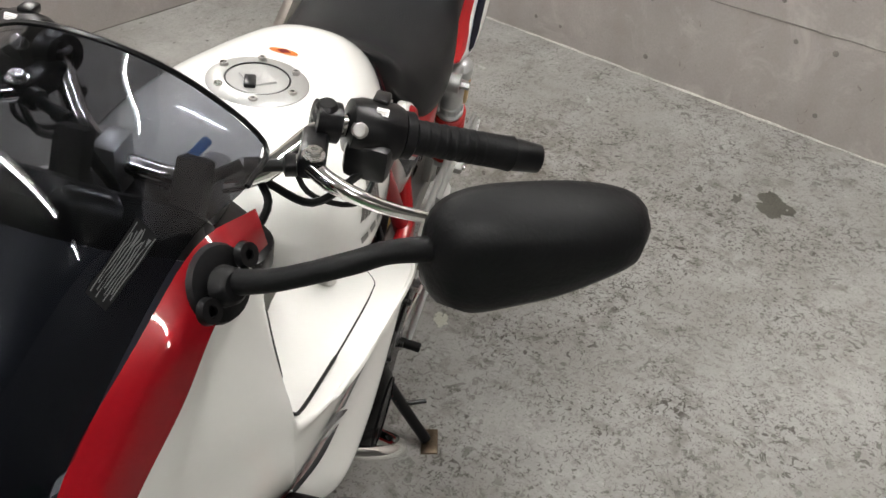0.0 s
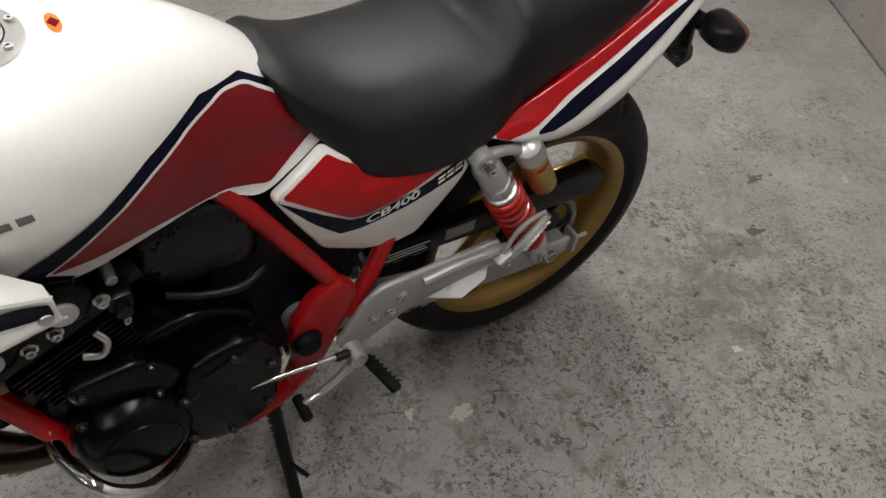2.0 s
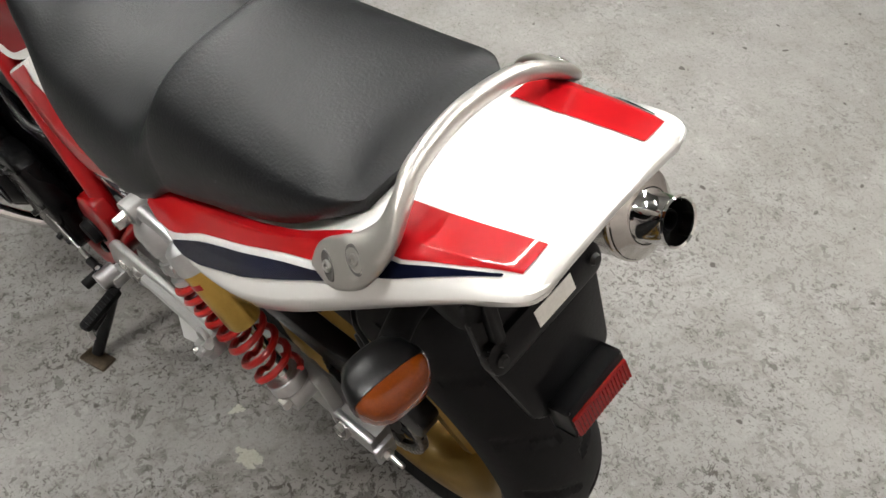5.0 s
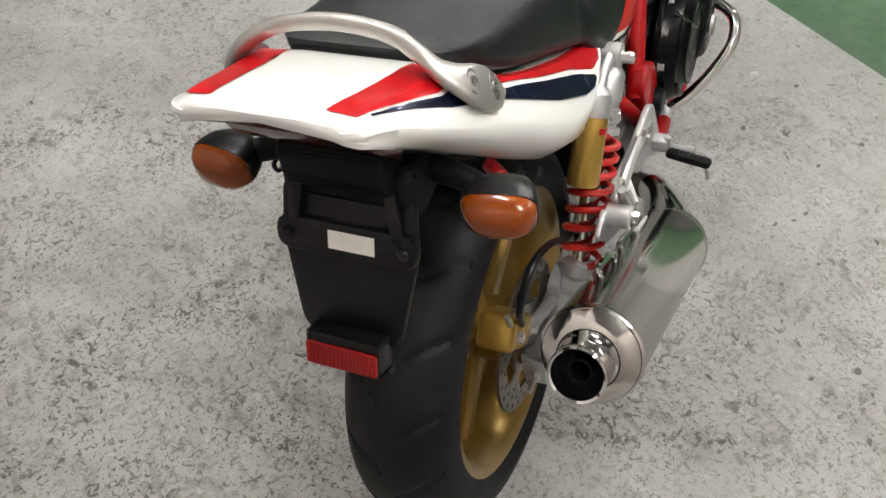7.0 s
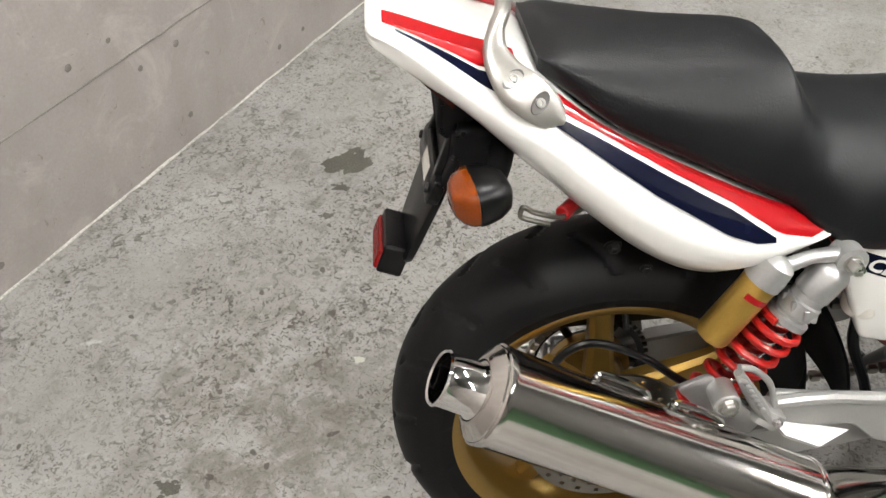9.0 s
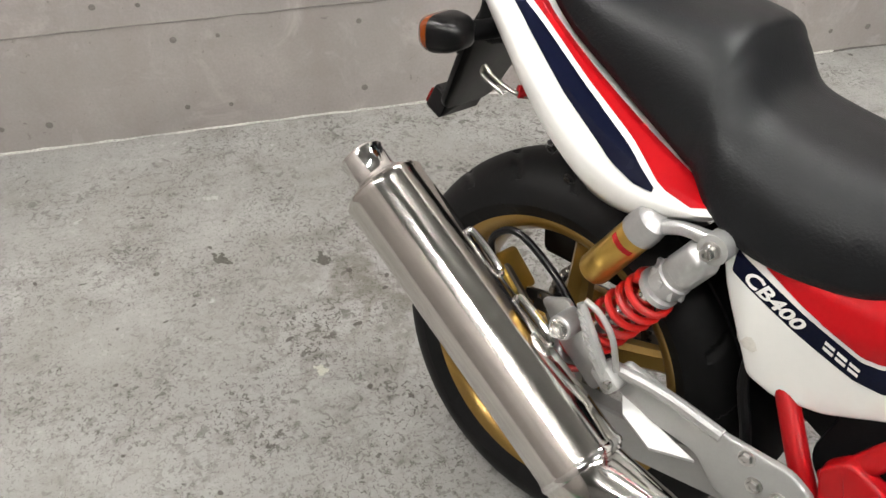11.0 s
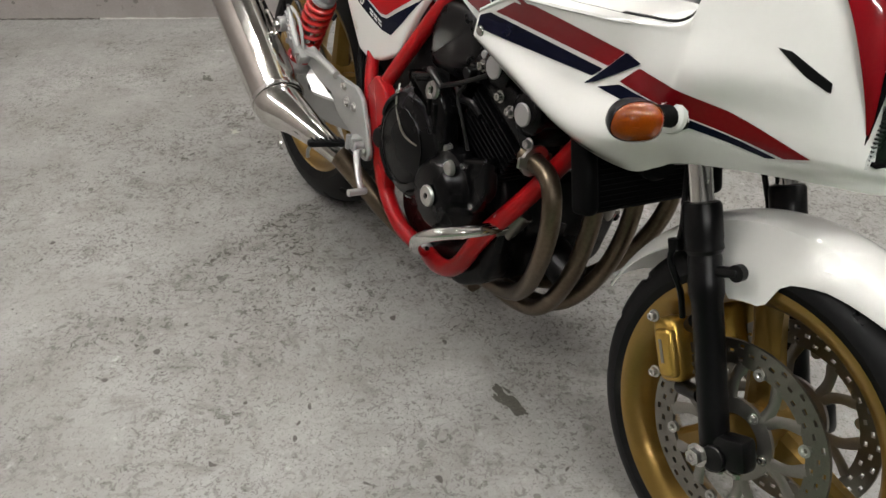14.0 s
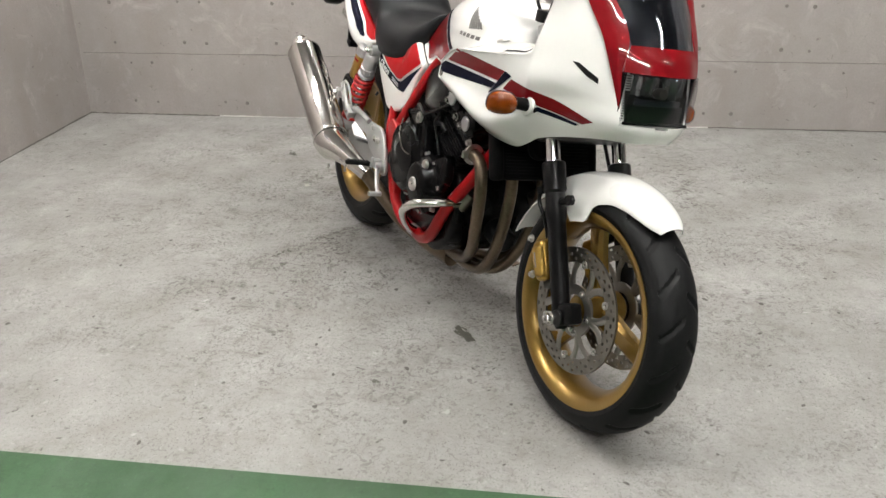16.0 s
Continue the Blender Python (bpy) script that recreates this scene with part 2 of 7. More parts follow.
BRIGHT_RED = material("bright_red_paint", (0.36, 0.004, 0.007), 0.3, coat=0.4, spec=0.08, vary=0.04, scale=40)
SPRING = material("red_spring_paint", (0.40, 0.008, 0.006), 0.35, coat=0.3, vary=0.06)
AMBER = material("amber_lens", (0.175, 0.032, 0.001), 0.18, coat=0.4, spec=0.25, vary=0.25, scale=100)
REDLENS = material("red_reflector_lens", (0.20, 0.006, 0.006), 0.2, coat=0.5, spec=0.2, vary=0.2)
TAIL_LENS = material("dark_red_lens", (0.035, 0.001, 0.001), 0.15, coat=0.4, spec=0.2, vary=0.15)
MARK = material("grey_mark", (0.17, 0.165, 0.16), 0.35, metal=0.4, vary=0.1)
SOOT = material("sooty_black", (0.0018, 0.0018, 0.002), 0.6, vary=0.3, spec=0.08)
PAPER = material("paper_sticker", (0.62, 0.60, 0.55), 0.6, vary=0.12, scale=60)
# ---- the room ----
def concrete(name, base, dark, floor=True, dents=True):
    m = bpy.data.materials.new(name)
    m.use_nodes = True
    t = m.node_tree
    b = t.nodes["Principled BSDF"]
    at = t.nodes.new("ShaderNodeTexCoord")

    def noise_at(scale, detail=8, rough=0.6, warp=0.0):
        n = t.nodes.new("ShaderNodeTexNoise")
        n.inputs["Scale"].default_value, n.inputs["Detail"].default_value = scale, detail
        n.inputs["Roughness"].default_value, n.inputs["Distortion"].default_value = rough, warp
        t.links.new(at.outputs["Object"], n.inputs["Vector"])
        return n.outputs[0]

    def span(value, a, b_, c=0.0, d=1.0):
        n = t.nodes.new("ShaderNodeMapRange")
        for k, v in zip(("From Min", "From Max", "To Min", "To Max"), (a, b_, c, d)):
            n.inputs[k].default_value = v
        t.links.new(value, n.inputs["Value"])
        return n.outputs[0]

    def mix(fac, one, two):
        n = t.nodes.new("ShaderNodeMix")
        n.data_type = "RGBA"
        t.links.new(fac, n.inputs["Factor"])
        for v, k in ((one, 6), (two, 7)):
            if isinstance(v, tuple):
                n.inputs[k].default_value = (*v, 1)
            else:
                t.links.new(v, n.inputs[k])
        return n.outputs[2]

    def times(a, b_):
        n = t.nodes.new("ShaderNodeMath")
        n.operation = "MULTIPLY"
        for v, k in ((a, 0), (b_, 1)):
            if isinstance(v, float):
                n.inputs[k].default_value = v
            else:
                t.links.new(v, n.inputs[k])
        return n.outputs[0]

    clouds = span(noise_at(1.6, 5, 0.55), 0.35, 0.68)
    col = mix(clouds, base, tuple(c * 0.74 for c in base))
    col = mix(span(noise_at(9, 6, 0.65, 0.4), 0.42, 0.7, 0, 0.55), col, tuple(c * 0.72 for c in base))
    grains = span(noise_at(140, 3, 0.6), 0.35, 0.7, 0, 0.35)
    col = mix(grains, col, tuple(c * 0.6 for c in base))
    if floor:
        # dark specks and short scuffs gathered in soft dirty patches, thickest where the parking place is used most
        away = t.nodes.new("ShaderNodeVectorMath")
        away.operation = "DISTANCE"
        away.inputs[1].default_value = (0.28, -0.32, 0)
        t.links.new(at.outputs["Object"], away.inputs[0])
        used = span(away.outputs["Value"], 0.45, 1.7, 1.0, 0.36)
        patch = times(span(noise_at(2.1, 6, 0.62, 0.3), 0.34, 0.56, 0.22, 1.0), used)
        soft = span(noise_at(3.3, 6, 0.62, 0.4), 0.40, 0.66, 0, 0.72)
        col = mix(soft, col, (base[0] * 0.60, base[1] * 0.585, base[2] * 0.56))
        col = mix(times(span(noise_at(15, 6, 0.70, 0.5), 0.50, 0.66, 0, 0.75), patch), col, (base[0] * 0.34, base[1] * 0.32, base[2] * 0.29))
        clump = span(noise_at(7, 4, 0.6, 0.3), 0.40, 0.60, 0.15, 1.0)
        fleck = span(noise_at(48, 4, 0.62, 1.1), 0.552, 0.590)
        col = mix(times(times(fleck, patch), times(clump, 0.95)), col, dark)
        speck = span(noise_at(105, 3, 0.62, 0.9), 0.570, 0.605)
        col = mix(times(times(speck, span(noise_at(4.5, 4), 0.36, 0.58, 0.12, 1.0)), times(used, 0.9)), col, dark)
        spot = span(noise_at(30, 5, 0.66, 0.4), 0.655, 0.69, 0, 0.9)
        col = mix(times(spot, span(noise_at(1.3, 3), 0.35, 0.6, 0.3, 1.0)), col, dark)
        grit = span(noise_at(190, 2, 0.6), 0.62, 0.68, 0, 0.8)
        col = mix(times(grit, span(noise_at(2.6, 4), 0.35, 0.62, 0.25, 1.0)), col, dark)
        drag = t.nodes.new("ShaderNodeMapping")
        drag.inputs["Scale"].default_value, drag.inputs["Rotation"].default_value = (46, 9, 1), (0, 0, 0.7)
        t.links.new(at.outputs["Object"], drag.inputs["Vector"])
        scuff = t.nodes.new("ShaderNodeTexNoise")
        scuff.inputs["Scale"].default_value, scuff.inputs["Detail"].default_value = 1.0, 5
        t.links.new(drag.outputs[0], scuff.inputs["Vector"])
        col = mix(times(span(scuff.outputs[0], 0.58, 0.68, 0, 0.4), patch), col, tuple(c * 1.3 for c in dark))
        # an old brown oil drip area beside the parking place
        oil = t.nodes.new("ShaderNodeVectorMath")
        oil.operation = "DISTANCE"
        oil.inputs[1].default_value = (0.58, 0.11, 0)
        t.links.new(at.outputs["Object"], oil.inputs[0])
        brown = times(span(oil.outputs["Value"], 0.06, 0.36, 1.0, 0.0), span(noise_at(11, 6, 0.68, 0.5), 0.42, 0.62, 0.0, 0.85))
        col = mix(brown, col, (base[0] * 0.30, base[1] * 0.27, base[2] * 0.22))
        blot = span(noise_at(8.5, 6, 0.72, 0.3), 0.685, 0.735, 0, 0.7)
        col = mix(blot, col, dark)
        drops = span(noise_at(26, 1, 0.5, 0.3), 0.735, 0.765, 0, 0.85)
        col = mix(drops, col, dark)
        chips = span(noise_at(40, 4, 0.65, 0.2), 0.60, 0.70, 0, 0.30)
        col = mix(chips, col, tuple(c * 1.35 for c in base))
        pale = span(noise_at(12, 4, 0.6, 0.2), 0.69, 0.73, 0, 0.55)
        col = mix(pale, col, tuple(min(1, c * 1.3) for c in base))
    else:
        streak = t.nodes.new("ShaderNodeMapping")
        streak.inputs["Scale"].default_value = (5, 5, 0.7)
        t.links.new(at.outputs["Object"], streak.inputs["Vector"])
        n = t.nodes.new("ShaderNodeTexNoise")
        n.inputs["Scale"].default_value, n.inputs["Detail"].default_value = 1.5, 6
        t.links.new(streak.outputs[0], n.inputs["Vector"])
        col = mix(span(n.outputs[0], 0.45, 0.75, 0, 0.5), col, dark)
        pits = span(noise_at(26, 5, 0.6, 1.4), 0.655, 0.70, 0, 0.55)
        col = mix(pits, col, tuple(c * 0.5 for c in dark))
        chalk = span(noise_at(5, 6, 0.7, 0.8), 0.54, 0.72, 0, 0.6)
        col = mix(chalk, col, tuple(c * 1.25 for c in base))
    t.links.new(col, b.inputs["Base Color"])
    t.links.new(span(noise_at(7, 5), 0.3, 0.7, 0.5, 0.75), b.inputs["Roughness"])
    bp = t.nodes.new("ShaderNodeBump")
    bp.inputs["Strength"].default_value, bp.inputs["Distance"].default_value = 0.25, 0.003
    t.links.new(noise_at(55, 6, 0.7), bp.inputs["Height"])
    t.links.new(bp.outputs[0], b.inputs["Normal"])
    return m


FLOOR = concrete("worn_concrete_floor", (0.362, 0.352, 0.339), (0.044, 0.037, 0.029))
WALL = concrete("fair_faced_concrete", (0.340, 0.308, 0.293), (0.225, 0.194, 0.180), floor=False)
GREEN = concrete("green_floor_paint", (0.040, 0.105, 0.042), (0.02, 0.05, 0.022))
# ceiling and unseen walls are darkened to cut bounce and deepen the shade
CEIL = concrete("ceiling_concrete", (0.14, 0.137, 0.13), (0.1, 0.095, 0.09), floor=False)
DIM = concrete("low_bounce_concrete", (0.13, 0.125, 0.12), (0.09, 0.085, 0.08), floor=False)

ROOM = pose(0, 0, 0, 0, 0, ROOM_TURN)
BACK, SIDE, PAINT, FAR, OPEN, HIGH = 1.316, 1.831, -1.472, -6.0, -5.5, 2.75


def slab(name, lo, hi, mat, label, category, parent=None):
    c = [(a + b) / 2 for a, b in zip(lo, hi)]
    s = [b - a for a, b in zip(lo, hi)]
    ob = link(name, box(c, s, 0), mat)
    ob.matrix_world = ROOM
    return tagged(ob, label, category, kind="structure")


floor = slab("floor", (PAINT, OPEN, -0.15), (BACK, SIDE, 0), FLOOR, "worn grey concrete floor with dark scuffs", "floor")
slab("painted_floor", (FAR, OPEN, -0.15), (PAINT, SIDE, 0.0), GREEN, "green painted concrete floor", "floor")
back_wall = slab("wall_back", (BACK, OPEN, -0.15), (BACK + 0.2, SIDE + 0.2, HIGH), WALL, "bare grey concrete wall behind the motorcycle", "wall")
slab("wall_side", (FAR, SIDE, -0.15), (BACK, SIDE + 0.2, HIGH), WALL, "bare grey concrete wall", "wall")
# unseen far wall, open-side wall and ceiling, kept dark against bounced light
slab("wall_far", (FAR - 0.2, OPEN - 0.2, -0.15), (FAR, SIDE + 0.2, HIGH), DIM, "unseen concrete wall, darkened to cut bounced light", "wall")
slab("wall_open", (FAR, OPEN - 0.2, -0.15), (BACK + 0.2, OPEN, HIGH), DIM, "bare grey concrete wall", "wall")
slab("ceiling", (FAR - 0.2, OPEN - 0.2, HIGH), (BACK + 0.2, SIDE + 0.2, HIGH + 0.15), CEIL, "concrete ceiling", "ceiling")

GLOW = bpy.data.materials.new("lamp_glow")
GLOW.use_nodes = True
GLOW.node_tree.nodes["Principled BSDF"].inputs["Emission Color"].default_value = (1.0, 0.982, 0.945, 1)
GLOW.node_tree.nodes["Principled BSDF"].inputs["Emission Strength"].default_value = 152
LAMP_BODY = material("white_lamp_body", (0.75, 0.75, 0.73), 0.4)


def tube_lamp(a, b):
    lamp = new("ceiling_lamp")
    part("housing", box((0, 0, -0.035), (1.24, 0.10, 0.07), 0.006), LAMP_BODY, lamp)
    part("fluorescent_tube", rod((-0.6, 0, -0.09), (0.6, 0, -0.09), 0.016), GLOW, lamp, "lit fluorescent tube")
    for x in (-0.61, 0.61):
        part("lamp_holder", box((x, 0, -0.085), (0.02, 0.04, 0.06), 0.003), LAMP_BODY, lamp)
    tagged(lamp, "white ceiling lamp with one lit fluorescent tube", "ceiling lamp", "lamps on the ceiling")
    lamp.matrix_world = ROOM @ pose(a, b, HIGH, 0, 0, 90)
    return lamp


lamp = tube_lamp(0.2, 0.95)
for a, b in ((0.2, -1.25), (-1.7, 0.95), (-1.7, -1.25), (-1.7, -3.5), (-4.0, -1.25)):
    copy_thing(lamp, ROOM @ pose(a, b, HIGH, 0, 0, 90))


# pale sealant along the back wall's foot, stains on the floor
def bead(a0, b0, a1, b1):
    pts = []
    n = 60
    for k in range(n + 1):
        f = k / n
        pts.append((a0 + (a1 - a0) * f + random.uniform(-0.0015, 0.0015), b0 + (b1 - b0) * f, 0.002 + random.uniform(-0.001, 0.002)))
    return tube(pts, [random.uniform(0.0018, 0.0052) for _ in pts], 6, 1)


SEAL = material("pale_sealant", (0.48, 0.46, 0.43), 0.7, vary=0.55, scale=40, bump=0.3)
JOINT = material("dirty_joint", (0.11, 0.10, 0.09), 0.8, vary=0.5, scale=40, bump=0.3)
for name, ends, mat, look_ in (("trim_back", (BACK - 0.002, -1.4, BACK - 0.002, 1.10), SEAL, "uneven pale sealant bead along the wall's foot"), ("trim_corner", (BACK - 0.002, 1.10, BACK - 0.002, SIDE), JOINT, "dirty joint along the wall's foot"), ("trim_open", (BACK - 0.002, OPEN, BACK - 0.002, -1.4), JOINT, "dirty joint along the wall's foot"), ("trim_side", (FAR, SIDE - 0.002, BACK, SIDE - 0.002), JOINT, "dirty joint along the wall's foot")):
    ob = link(name, bead(*ends), mat)
    ob.matrix_world = ROOM
    tagged(ob, look_, "sealant", kind="structure")

STAIN = material("dark_oil_stain", (0.075, 0.071, 0.058), 0.6, vary=0.6, scale=60)
PALE = material("dried_pale_spot", (0.42, 0.405, 0.35), 0.7, vary=0.2, scale=60)


def stain(x, y, long, wide, turn, mat=STAIN, seed=0):
    """A blot with a ragged outline and a few drops beside it, flat on the floor."""
    rng = random.Random(seed)
    bm = bmesh.new()
    blobs = [(0, 0, 1.0)] + [(rng.uniform(-1, 1) * 1.3, rng.uniform(-1, 1) * 1.2, rng.uniform(0.10, 0.45)) for _ in range(9)]
    for i, (cx, cy, k) in enumerate(blobs):
        ph = [rng.uniform(0, 6.28) for _ in range(5)]
        ring = []
        for q in np.linspace(0, 2 * math.pi, 36, endpoint=False):
            r = k * (1 + 0.14 * math.sin(2 * q + ph[0]) + 0.16 * math.sin(3 * q + ph[1]) + 0.12 * math.sin(5 * q + ph[2]) + 0.10 * math.sin(9 * q + ph[3]) + rng.uniform(-0.10, 0.10))
            ring.append(bm.verts.new(((cx + r * math.cos(q)) * long, (cy + r * math.sin(q)) * wide, 0.0004 * (i + 1))))
        bm.faces.new(ring)
    ob = link("floor_stain", moved(bm, pose(x, y, 0.0004, 0, 0, turn)), mat)
    ob.parent = floor
    ob.matrix_parent_inverse = floor.matrix_world.inverted()
    return ob


for k, row in enumerate(((-0.41, 1.02, 0.055, 0.035, 35), (-0.43, 0.93, 0.018, 0.012, 0), (-0.46, 0.83, 0.014, 0.009, 20), (0.935, -0.06, 0.040, 0.014, 8), (1.04, -0.38, 0.009, 0.007, 0), (-0.90, -0.03, 0.02, 0.012, 0), (-0.73, 0.13, 0.018, 0.014, 0))):
    stain(*row, STAIN, k)
for k, row in enumerate(((0.21, 0.24, 0.020, 0.012, 30), (-0.388, 0.395, 0.010, 0.007, 0), (-0.471, -0.093, 0.012, 0.009, 0), (0.30, 0.19, 0.012, 0.007, 60))):
    stain(*row, PALE, 40 + k)


# casting joint and plugged tie holes in the back wall
SEAM = material("casting_joint", (0.16, 0.145, 0.135), 0.8, vary=0.4, scale=80)
PLUG = material("tie_hole_plug", (0.15, 0.135, 0.125), 0.8, vary=0.3, scale=80)


def on_wall(name, bm, mat):
    ob = link(name, bm, mat)
    ob.parent = back_wall
    return ob


rng = random.Random(5)
run = [(BACK - 0.0008, b, 0.326 + rng.uniform(-0.0015, 0.0015)) for b in np.arange(OPEN + 0.1, SIDE - 0.02, 0.07)]
on_wall("casting_joint", tube(run, [rng.uniform(0.0010, 0.0028) for _ in run], 6, 1), SEAM)
for row in range(4):
    z = (0.073, 0.276, 0.382, 0.585)[row]
    for col in range(14):
        for d in (0.0, 0.117):
            b = (0.462, 0.460, 0.642, 0.642)[row] - 0.49 * (col - 3) + d
            if -4.5 < b < SIDE - 0.1 and rng.random() < 0.8:
                r = rng.uniform(0.006, 0.010)
                on_wall("tie_hole", lathe([(0, 0.0012), (r * 0.8, 0.0012), (r, 0), (0, 0)], (BACK, b + rng.uniform(-0.01, 0.01), z + rng.uniform(-0.004, 0.004)), (-1, 0, 0), 14), PLUG)
# ---- the motorcycle: x ahead, y to its left, z up, rear axle over the origin ----
bike = new("motorcycle")
bike.matrix_world = pose(0, 0, 0, -LEAN, 0, 0)
tagged(bike, "white, red and navy half-faired road motorcycle leaning on its side stand", "motorcycle")
WHEELBASE, R_REAR, R_FRONT = 1.402, 0.312, 0.288
STEER = Matrix.Translation((1.5, 0, 0)) @ Matrix.Rotation(radians(2), 4, (-math.sin(radians(25.1)), 0, math.cos(radians(25.1)))) @ Matrix.Translation((-1.5, 0, 0))


def tyre(radius, half, rim):
    """A tyre's round cross-section with grooves cut across the tread."""
    prof = []
    deep = radius - rim
    for q in np.linspace(0, math.pi, 45):
        y = -half * math.cos(q)
        z = rim + 0.012 + (deep - 0.012) * math.sin(q) ** 0.75
        prof.append((y, z))
    prof = [(-half * 0.72, rim - 0.006), (-half * 0.86, rim + 0.002)] + prof[1:-1] + [(half * 0.86, rim + 0.002), (half * 0.72, rim - 0.006)]
    segs = 360
    rings = []
    for i in range(segs):
        a = 2 * math.pi * i / segs
        ring = []
        for y, r in prof:
            w = abs(y) / half
            phase = (i / segs * 18 + 0.42 * w * 1.4 + (0.5 if y > 0 else 0)) % 1.0
            if 0.12 < w < 0.86 and phase < 0.17:
                r -= 0.0050 * math.sin(phase / 0.17 * math.pi) ** 0.5
            ring.append((r * math.cos(a), y, r * math.sin(a)))
        rings.append(ring)
    return loft(rings, loop=True)


def wheel_rim(half, rim, spokes, hub, hub_half):
    """A cast rim: barrel with lips."""
    h = half
    prof = [(rim, -h), (rim + 0.004, -h - 0.003), (rim - 0.004, -h - 0.004), (rim - 0.020, -h + 0.004), (rim - 0.026, -h + 0.014), (rim - 0.036, -h * 0.45), (rim - 0.040, 0)]
    prof = prof + [(r, -y) for r, y in prof[-2::-1]] + [(rim - 0.004, h - 0.006), (rim - 0.022, 0), (rim - 0.004, -h + 0.006)]
    return lathe(prof, (0, 0, 0), (0, 1, 0), 96, loop=True)


def spoke(angle, r0, r1, w, d):
    """A hollow-looking cast spoke, tapered, with a ridge."""
    rings = []
    for k, r in enumerate(np.linspace(r0, r1, 6)):
        f = k / 5
        ww, dd = w * (1.25 - 0.5 * f + 0.35 * f**4), d * (1.15 - 0.35 * f)
        ring = [(-ww, -dd * 0.5), (-ww * 0.6, -dd), (ww * 0.6, -dd), (ww, -dd * 0.5), (ww, dd * 0.5), (ww * 0.6, dd), (-ww * 0.6, dd), (-ww, dd * 0.5)]
        rings.append([(r, b, a) for a, b in ring])
    return moved(loft(rings), Matrix.Rotation(-angle, 4, "Y"))


def drilled_disc(r_out, r_in, y, thick, rows, hole):
    """A brake disc with round holes, as one mesh with real openings."""
    bm = bmesh.new()
    n = 96
    cuts = [r_in]
    for r in sorted(rows):
        cuts += [r - hole, r + hole]
    cuts.append(r_out)
    grid = {}
    for s in (0, 1):
        for k, r in enumerate(cuts):
            for i in range(n):
                a = 2 * math.pi * i / n
                grid[s, k, i] = bm.verts.new((r * math.cos(a), y + (s - 0.5) * thick, r * math.sin(a)))

    def solid(k, i):
        return 0 <= k < len(cuts) - 1 and not (k % 2 == 1 and (i + (k // 2) * 2) % 4 == 0)

    for k in range(len(cuts) - 1):
        for i in range(n):
            if not solid(k, i):
                continue
            j = (i + 1) % n
            bm.faces.new((grid[1, k, i], grid[1, k + 1, i], grid[1, k + 1, j], grid[1, k, j]))
            bm.faces.new((grid[0, k, j], grid[0, k + 1, j], grid[0, k + 1, i], grid[0, k, i]))
            for near, a, b in ((solid(k - 1, i), (k, i), (k, j)), (solid(k + 1, i), (k + 1, j), (k + 1, i)), (solid(k, (i - 1) % n), (k + 1, i), (k, i)), (solid(k, j), (k, j), (k + 1, j))):
                if not near:
                    bm.faces.new((grid[0, a[0], a[1]], grid[1, a[0], a[1]], grid[1, b[0], b[1]], grid[0, b[0], b[1]]))
    loose = [v for v in bm.verts if not v.link_faces]
    bmesh.ops.delete(bm, geom=loose, context="VERTS")
    return bm


def arm_ring(r0, r1, r2, y, thick, arms):
    """The disc's inner carrier: a hub ring with leaning arms to a ring of rivets."""
    bms = []
    for k in range(arms):
        a = 2 * math.pi * k / arms
        for lean in (0.22, -0.22):
            p = [((r1 - 0.004) * math.cos(a), y, (r1 - 0.004) * math.sin(a)), ((r1 + r2) / 2 * math.cos(a + lean * 0.6), y, (r1 + r2) / 2 * math.sin(a + lean * 0.6)), (r2 * math.cos(a + lean * 1.2), y, r2 * math.sin(a + lean * 1.2))]
            arm = tube(p, [0.0115, 0.0085, 0.0105], 8, 3)
            for v in arm.verts:
                v.co.y = y + (v.co.y - y) * 0.32
            bms.append(arm)
    return bms, lathe([(r0, y - thick), (r1, y - thick), (r1, y + thick), (r0, y + thick)], segs=48, loop=True)


def carrier_set(owner, sizes, m):
    arms, ring = arm_ring(*sizes)
    part("disc_carrier", moved(ring, m), CARRIER, owner)
    for arm in arms:
        part("carrier_arm", moved(arm, m), CARRIER, owner)


# rear wheel
rear = part("rear_wheel", moved(wheel_rim(0.066, 0.228, 5, 0.05, 0.06), Matrix.Translation((0, 0, R_REAR))), GOLD, bike, "gold cast wheel")
UPR = Matrix.Translation((0, 0, R_REAR))
part("tyre", moved(tyre(R_REAR, 0.081, 0.224), UPR), RUBBER, rear, "black road tyre with a grooved tread", 22)
for k in range(5):
    part("spoke", moved(spoke(radians(20 + 72 * k), 0.045, 0.196, 0.018, 0.018), UPR), GOLD, rear)
part("hub", moved(lathe([(0, -0.075), (0.045, -0.075), (0.05, -0.06), (0.052, 0.05), (0.065, 0.06), (0.065, 0.075), (0, 0.075)], segs=40), UPR), GOLD, rear)
part("brake_disc", moved(drilled_disc(0.120, 0.088, -0.085, 0.005, (0.097, 0.111), 0.0035), UPR), DISC, rear, "drilled steel brake disc")
carrier_set(rear, (0.045, 0.058, 0.092, -0.085, 0.003, 5), UPR)


